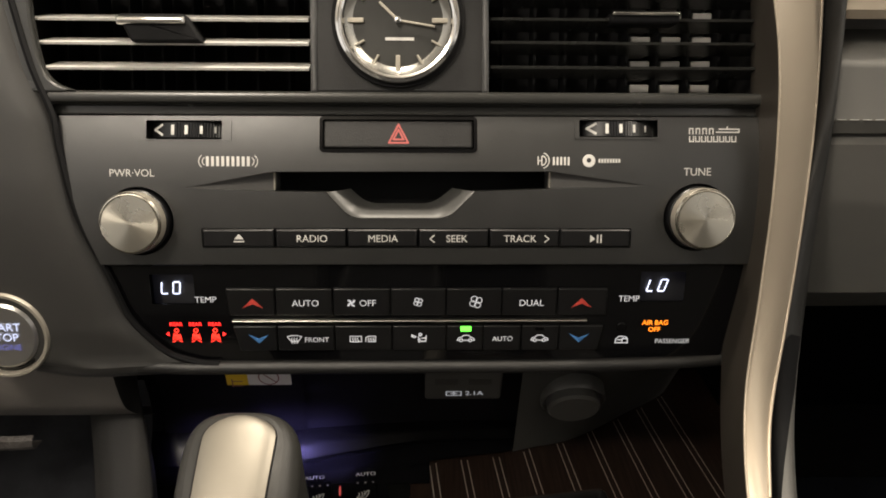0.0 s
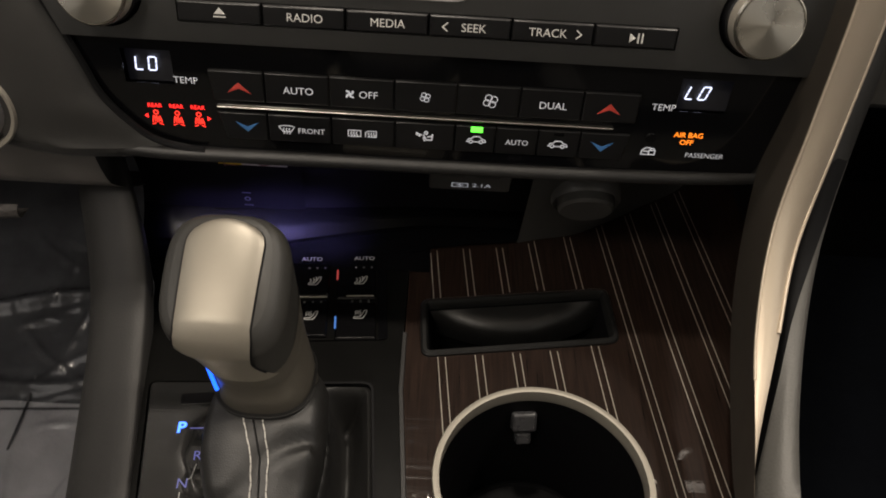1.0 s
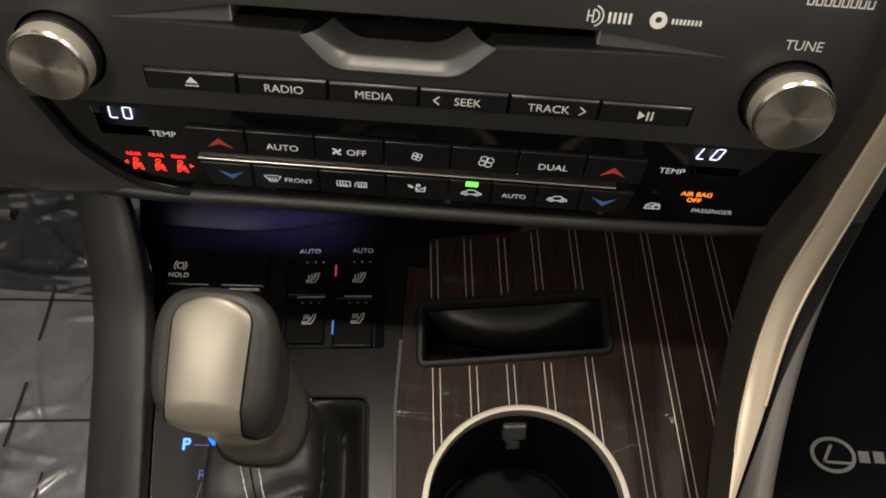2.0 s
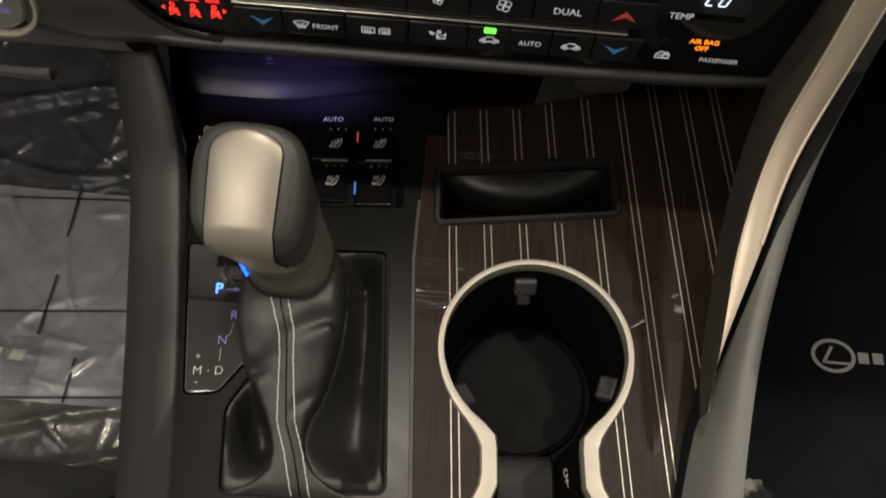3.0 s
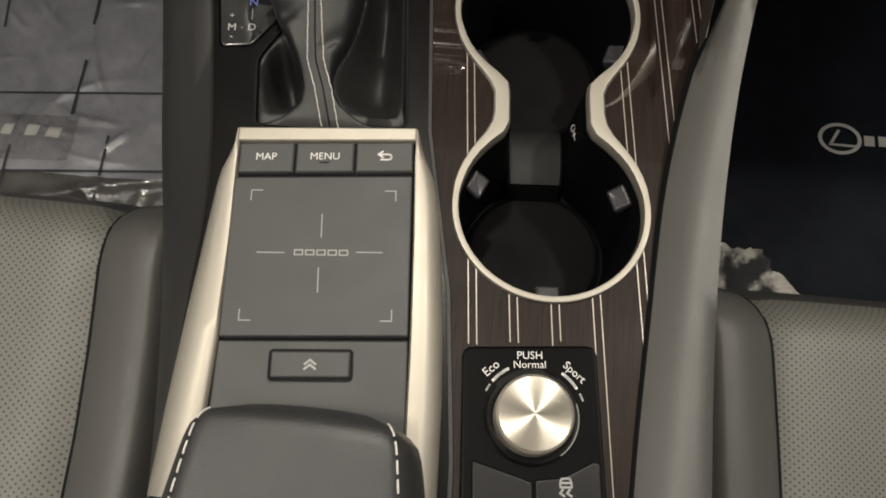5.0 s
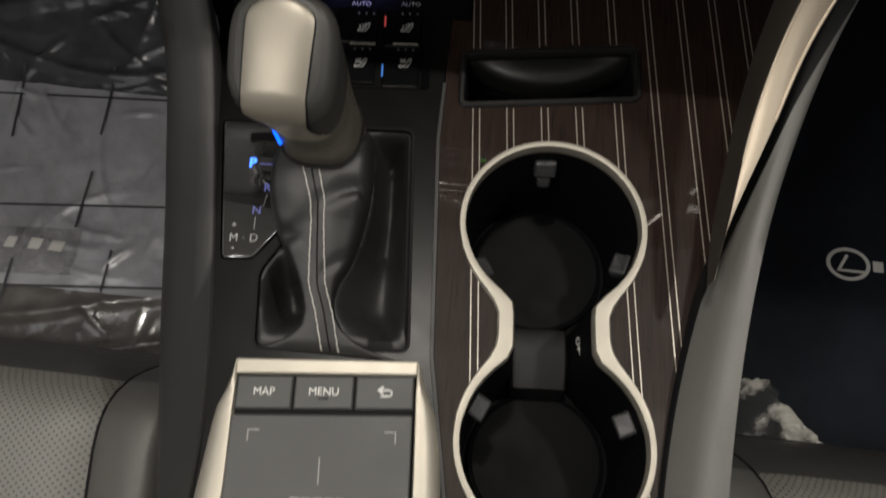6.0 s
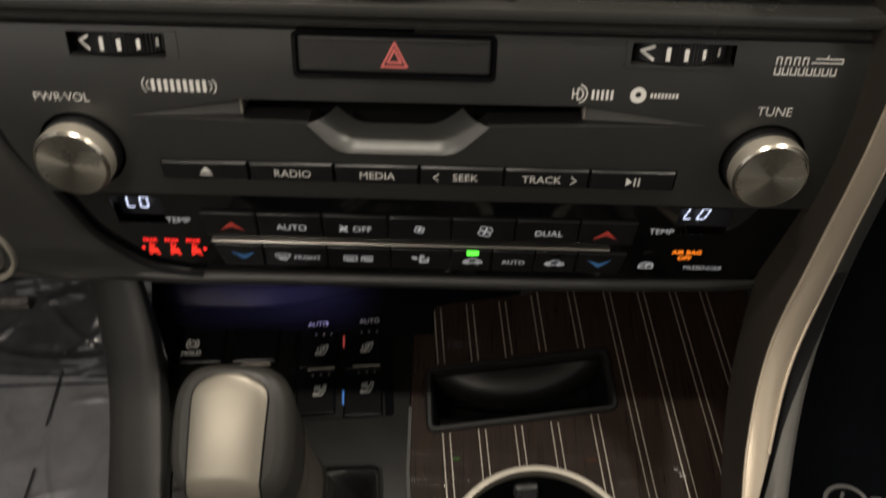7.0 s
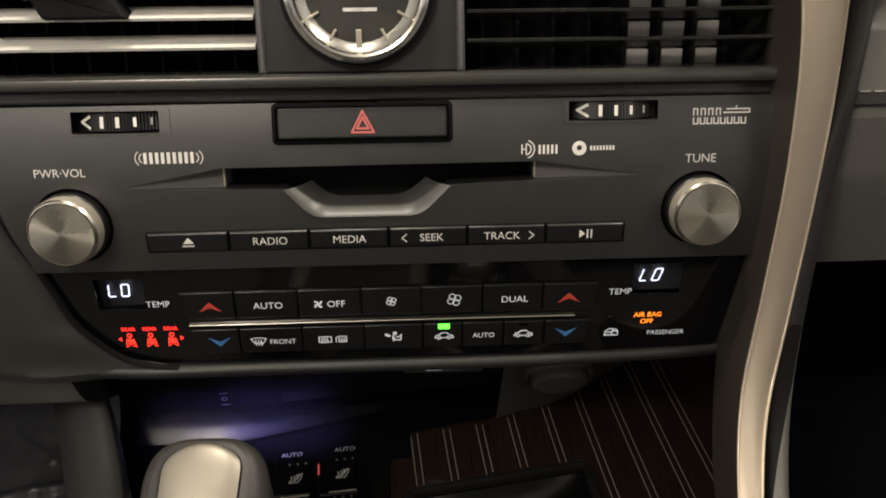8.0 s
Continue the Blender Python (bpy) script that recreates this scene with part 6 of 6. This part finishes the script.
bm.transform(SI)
# the side's shade is put into a darker, browner colour
part("inner_side", bm, mat("trim_side_shaded", (0.065, 0.056, 0.046), 0.42, 0.6, vary=0.06), sp, "shaded brown-grey inner side", smooth=60)

# ---- knee bolsters along the console ----
def bolster(name, crest, foot, drop, label):
    b = thing(name, pose(*crest[len(crest) // 2]), label, "knee pad", "console knee pads")
    off = Matrix.Translation(-Vector(crest[len(crest) // 2]))
    C, Fp = smooth_path(crest, 6), smooth_path(foot, 6)
    rings = []
    for c, f in zip(C, Fp):
        out = (c - f)
        out.z = 0
        out = out.normalized() if out.length > 1e-6 else Vector((1, 0, 0))
        w = (c - f).length
        mid = f + (c - f) * 0.55 + Vector((0, 0, 0.30 * w * 0.5))
        rings.append([f + Vector((0, 0, -0.012)), f, f + (mid - f) * 0.35 + Vector((0, 0, 0.002)), f + (mid - f) * 0.7 + Vector((0, 0, 0.0035)), mid + Vector((0, 0, 0.0025)), mid + (c - mid) * 0.5 + Vector((0, 0, 0.0035)), c, c + out * 0.0005 + Vector((0, 0, -0.008)), c + out * 0.001 + Vector((0, 0, -0.05)), c - out * 0.004 + Vector((0, 0, -drop))])
    for i in range(15, len(rings)):
        # the black strip narrows to nothing towards the rear
        r, s = rings[i], interp([(15, 0.985), (17, 0.95), (19, 0.74), (21, 0.52), (24, 0.34), (27, 0.18), (30, 0.06)], i)
        old = [p.copy() for p in r[1:7]]
        for j, u in enumerate((0, s / 2, s, s + (1 - s) / 3, s + 2 * (1 - s) / 3, 1)):
            q0 = min(4, int(u * 5))
            r[1 + j] = old[q0].lerp(old[q0 + 1], u * 5 - q0)
    for nm, some, mt, text in (("upper_cap", rings[:16], SOFTEDGE, "black plastic upper end"), ("gap_trim", [r[:4] for r in rings[15:]], DARK, "black strip at the foot beside the trim"), ("pad", [r[3:] for r in rings[15:]], LEATHER, "")):
        bm = loft(some, closed=False)
        bm.transform(off)
        part(nm, bm, mt, b, text, smooth=80)
    return b


bolster("knee_bolster", [(0.2050, 0.4340, 1.0120), (0.2048, 0.4125, 0.9346), (0.2010, 0.3935, 0.8607), (0.1892, 0.3542, 0.7952), (0.1736, 0.2922, 0.7634), (0.1623, 0.2291, 0.7500), (0.1546, 0.1637, 0.7440), (0.1499, 0.0962, 0.7420), (0.1477, 0.0274, 0.7420), (0.146, -0.06, 0.742)],
        [(0.1990, 0.4400, 1.0120), (0.2000, 0.4190, 0.9346), (0.1900, 0.3900, 0.8607), (0.1742, 0.3482, 0.7902), (0.1577, 0.2900, 0.7500), (0.1430, 0.2350, 0.7300), (0.1310, 0.1750, 0.7255), (0.1235, 0.1050, 0.7265), (0.1165, 0.0300, 0.7290), (0.112, -0.06, 0.733)], 0.42, "grey leather knee pad on the passenger side of the console")
CREST = smooth_path([(-0.1860, 0.4457, 0.760), (-0.1604, 0.3697, 0.7200), (-0.1465, 0.2868, 0.7000), (-0.1318, 0.199, 0.6930), (-0.1132, 0.1064, 0.6930), (-0.1000, 0.009, 0.6960), (-0.098, -0.06, 0.70)], 6)
FOOT = smooth_path([(-0.1578, 0.4385, 0.770), (-0.1324, 0.3784, 0.7350), (-0.1184, 0.3099, 0.7190), (-0.1040, 0.2358, 0.7195), (-0.0906, 0.1558, 0.7235), (-0.0870, 0.0747, 0.7270), (-0.085, -0.06, 0.733)], 6)
kb2 = thing("knee_bolster", pose(-0.13, 0.25, 0.69), "grey leather knee pad on the driver side of the console", "knee pad", "console knee pads")
rows2 = [[f + Vector((0.001, 0, -0.012)), f + Vector((0.0003, 0, 0.0)), f + Vector((-0.0012, 0, 0.0016)), f.lerp(c, 0.35) + Vector((0, 0, 0.0042)), f.lerp(c, 0.65) + Vector((0, 0, 0.0052)), f.lerp(c, 0.88) + Vector((0, 0, 0.0038)), c, c + Vector((-0.003, 0, -0.006)),
            c + Vector((-0.004, 0, -0.04)), c + Vector((0.002, 0, -0.38))] for f, c in zip(FOOT, CREST)]
for nm, i0, i1, mt in (("pad", 0, 8, BOLSTER_SHADED), ("lower_side", 7, 10, CONSOLE)):
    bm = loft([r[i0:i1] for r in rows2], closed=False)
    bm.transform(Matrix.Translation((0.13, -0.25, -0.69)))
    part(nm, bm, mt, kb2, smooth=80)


# ---- seats ----
def seat(name, sgn, seam, front, zt, label):
    """A seat cushion: perforated middle, smooth side bolster towards the console, seam between them."""
    s = thing(name, pose(seam[0][0], 0.0, zt), label, "seat", "front seats")
    off = Matrix.Translation((-seam[0][0], 0, -zt))
    xs = [(p[1], p[0]) for p in seam]

    def roll(y):
        f = front - y
        return -0.16 * max(0.0, 1 - f / 0.075) ** 2.4

    def mid(u, v):
        y = front + 0.03 - 0.62 * u ** 1.5
        x0 = interp(xs, y)
        x = x0 + sgn * 0.42 * v
        puff = 0.008 * (1 - math.exp(-v / 0.05)) - 0.006 * math.exp(-v / 0.006)
        return (x, y, zt + puff + roll(y) - 0.02 * max(0.0, front - y))

    def side(u, v):
        y = front + 0.03 - 0.62 * u ** 1.5
        x0 = interp(xs, y)
        wide = 0.055
        x = x0 - sgn * wide * v
        puff = 0.014 * math.sin(min(1.0, v * 1.15) * math.pi * 0.75) - 0.006 * math.exp(-v / 0.03) - 0.05 * max(0.0, v - 0.72) ** 2 * 9
        return (x, y, zt + puff + roll(y) - 0.02 * max(0.0, front - y))
    # front ends of cushion and bolster take a darker leather tone
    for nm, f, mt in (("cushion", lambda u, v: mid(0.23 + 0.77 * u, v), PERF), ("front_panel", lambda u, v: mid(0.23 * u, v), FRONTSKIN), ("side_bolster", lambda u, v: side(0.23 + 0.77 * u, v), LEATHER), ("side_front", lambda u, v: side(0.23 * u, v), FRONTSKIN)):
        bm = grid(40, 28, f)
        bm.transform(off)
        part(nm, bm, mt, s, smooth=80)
    bm = tube([Vector(mid(k / 40, 0)) + Vector((0, 0, 0.0016)) for k in range(41)], 0.0017, 6)
    bm.transform(off)
    part("piping", bm, DARK, s, "black seam piping")
    bm = box(seam[0][0] + sgn * 0.02, seam[0][0] + sgn * 0.40, -0.42, front - 0.05, 0.36, zt - 0.06)
    bm.transform(off)
    part("seat_base", bm, DARK, s)
    rows3 = []
    for j in range(11):
        v = j / 10
        line = [(seam[0][0] + sgn * (-0.04 + 0.46 * i / 12), -0.40 - 0.16 * v - 0.03 * math.sin(i / 12 * math.pi), zt + 0.02 + 0.62 * v) for i in range(13)]
        thick = 0.13 * (1 - 0.45 * v)
        rows3.append(line + [(x, y - thick, z) for x, y, z in line[::-1]])
    bm = loft(rows3, cap0=True, cap1=True)
    bm.transform(off)
    part("backrest", bm, LEATHER, s)
    return s


seat("driver_seat", -1, [(-0.192, 0.24), (-0.190, 0.173), (-0.190, 0.138), (-0.185, 0.085), (-0.182, 0.036), (-0.181, -0.05), (-0.183, -0.5)], 0.222, 0.612, "grey perforated leather driver seat cushion")
seat("passenger_seat", 1, [(0.243, 0.24), (0.250, 0.169), (0.255, 0.136), (0.257, 0.077), (0.258, 0.034), (0.258, -0.05), (0.260, -0.5)], 0.214, 0.560, "grey perforated leather passenger seat cushion")

# ---- floor mats ----
fm = thing("floor_mat", pose(-0.42, 0.45, 0.315), "dark quilted driver floor mat under wrinkled clear film", "floor mat", "floor mats")


rng = random.Random(5)
CREASE = [(rng.uniform(-0.60, -0.27), rng.uniform(0.22, 0.72), rng.uniform(0, math.pi), rng.uniform(0.015, 0.05), rng.uniform(0.0012, 0.0038)) for _ in range(70)]


def flat_film(x, y):
    return 0.318 + 0.55 * max(0.0, y - 0.535) ** 1.25


def film(u, v):
    x, y = -0.26 - 0.36 * u, 0.20 + 0.66 * v
    z = flat_film(x, y)
    p = Vector((x * 9, y * 9, 0.5))
    z += 0.0022 * noise.noise(p * 2.5) + 0.0012 * noise.noise(p * 7)
    for cy, amp in ((0.255, 0.008), (0.285, 0.006), (0.575, 0.006), (0.635, 0.007)):
        z += amp * math.exp(-((y - cy - 0.02 * math.sin(x * 14 + cy * 40)) / 0.007) ** 2)
    for cx, cy, a, ln, amp in CREASE:
        dx, dy = x - cx, y - cy
        if abs(dx) < 0.07 and abs(dy) < 0.07:
            p, q = dx * math.cos(a) + dy * math.sin(a), -dx * math.sin(a) + dy * math.cos(a)
            z += amp * math.exp(-(p / ln) ** 2 - ((q + 3 * p * p) / 0.004) ** 2)
    return (x + 0.42, y - 0.45, z - 0.315)


# rear and footwell runs of the film are darker than the middle
part("rear_film", grid(150, 50, lambda u, v: film(u, 0.155 * v)), FILM_LOW, fm, "wrinkled clear film in a darker tone", smooth=80)
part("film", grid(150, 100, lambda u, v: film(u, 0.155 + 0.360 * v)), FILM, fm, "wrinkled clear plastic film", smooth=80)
part("footwell_film", grid(150, 120, lambda u, v: film(u, 0.515 + 0.485 * v)), FILM_DARK, fm, "wrinkled clear film in a darker tone", smooth=80)
for a, b in (((-0.62, 0.517), (-0.30, 0.536)), ((-0.62, 0.377), (-0.275, 0.407)), ((-0.45, 0.300), (-0.262, 0.316)), ((-0.502, 0.575), (-0.492, 0.470)), ((-0.396, 0.567), (-0.394, 0.483)), ((-0.392, 0.438), (-0.393, 0.371)), ((-0.348, 0.350), (-0.348, 0.275)), ((-0.50, 0.44), (-0.50, 0.385)), ((-0.45, 0.33), (-0.45, 0.28))):
    d = (Vector(b) - Vector(a)).normalized()
    nrm = Vector((-d.y, d.x)) * 0.0014
    n = 24
    pts = [Vector(a).lerp(Vector(b), k / n) for k in range(n + 1)]
    rows_ = []
    for p in pts:
        zf = flat_film(p.x, p.y) + 0.0026 - 0.315
        rows_.append([(p.x - nrm.x + 0.42, p.y - nrm.y - 0.45, zf), (p.x + nrm.x + 0.42, p.y + nrm.y - 0.45, zf)])
    part("quilt_line", loft(rows_, closed=False), mat("quilt_crease", (0.055, 0.056, 0.062), 0.5, vary=0.6), fm)


def on_film(x, y, up):
    p = film((-0.26 - x) / 0.36, (y - 0.20) / 0.66)
    return (p[0], p[1], p[2] + up)


part("woven_patch", grid(60, 16, lambda u, v: on_film(-0.385 - 0.20 * u, 0.318 + 0.052 * v - 0.012 * u, 0.0008)), mat("film_over_patch", (0.27, 0.27, 0.285), 0.28, bump=0.7, scale=60, vary=0.7, coat=1.0, spec=1.0, deep=0.003), fm, "black woven patch under the film", smooth=80)
bm = bmesh.new()
for x, w in ((-0.431, 0.013), (-0.408, 0.014), (-0.459, 0.012)):
    grid(4, 4, lambda u, v: on_film(x - w / 2 + w * u + 0.003 * v, 0.342 + 0.012 * v, 0.0022), bm)
part("model_mark", bm, PRINT, fm)

pm = thing("floor_mat", pose(0.44, 0.45, 0.30), "black cloth passenger floor mat with a woven maker badge", "floor mat", "floor mats")
part("mat_cloth", grid(40, 60, lambda u, v: (-0.24 + 0.52 * u, -0.28 + 0.62 * v, 0.012 + 0.10 * max(0.0, v - 0.75) ** 2 * 6 + 0.0015 * noise.noise(Vector((u * 9, v * 9, 1.0))))), MATCLOTH, pm, smooth=80)
bm = loft([[(r * math.cos(2 * math.pi * i / 48), r * math.sin(2 * math.pi * i / 48) * (0.97 if r < 1 else 1), 0.0) for i in range(48)] for r in (0.90, 1.10)])
strokes([[(-0.05, 0.55), (-0.50, -0.45), (0.75, -0.45)]], 0.16, 0.0, bm)
bm.transform(Matrix.Translation((-0.001, -0.026, 0.0165)) @ Matrix.Diagonal((0.0215, 0.0170, 1, 1)))
part("badge", bm, PRINT, pm, "pale woven badge")
bm = bmesh.new()
for i in range(5):
    cx, cy = 0.031 + 0.0155 * i, -0.026 + 0.0006 * i
    loft([[(cx - 0.0056, cy - 0.006, 0.0165), (cx + 0.0056, cy - 0.006, 0.0165)], [(cx - 0.0056, cy + 0.006, 0.0165), (cx + 0.0056, cy + 0.006, 0.0165)]], bm, closed=False)
part("badge_bars", bm, PRINT, pm)
sc = thing("plastic_wrap", pose(0.36, 0.27, 0.314), "torn piece of shiny clear plastic wrap on the mat", "plastic wrap")
def wrap(u, v):
    right = 0.043 - 0.058 * v ** 0.8 + 0.010 * noise.noise(Vector((v * 7, 4.0, 0.3)))
    x = -0.075 + (right + 0.075) * u
    y = -0.040 + 0.062 * v * (0.92 + 0.12 * noise.noise(Vector((u * 6, 1.0, 0.3))))
    return (x, y, 0.006 + 0.004 * noise.noise(Vector((x * 40, y * 55, 3.0))) + 0.004 * abs(noise.noise(Vector((x * 90, y * 100, 9.0)))))


def wrap_material():
    # pale opaque patches paint the glints of the clear film
    m = mat("torn_film_glints", (0.62, 0.60, 0.54), 0.10, coat=1.0, vary=0.4, bump=0.6, scale=140, deep=0.002)
    nt = m.node_tree
    co = nt.nodes.new("ShaderNodeTexCoord")
    n = nt.nodes.new("ShaderNodeTexNoise")
    n.inputs["Scale"].default_value, n.inputs["Detail"].default_value = 34.0, 4.0
    r = nt.nodes.new("ShaderNodeMapRange")
    r.inputs["From Min"].default_value, r.inputs["From Max"].default_value = 0.44, 0.60
    r.inputs["To Min"].default_value, r.inputs["To Max"].default_value = 0.04, 0.75
    nt.links.new(co.outputs["Object"], n.inputs["Vector"])
    nt.links.new(n.outputs["Fac"], r.inputs["Value"])
    nt.links.new(r.outputs["Result"], nt.nodes["Principled BSDF"].inputs["Alpha"])
    return m


part("sheet", grid(60, 50, wrap), wrap_material(), sc, smooth=80)
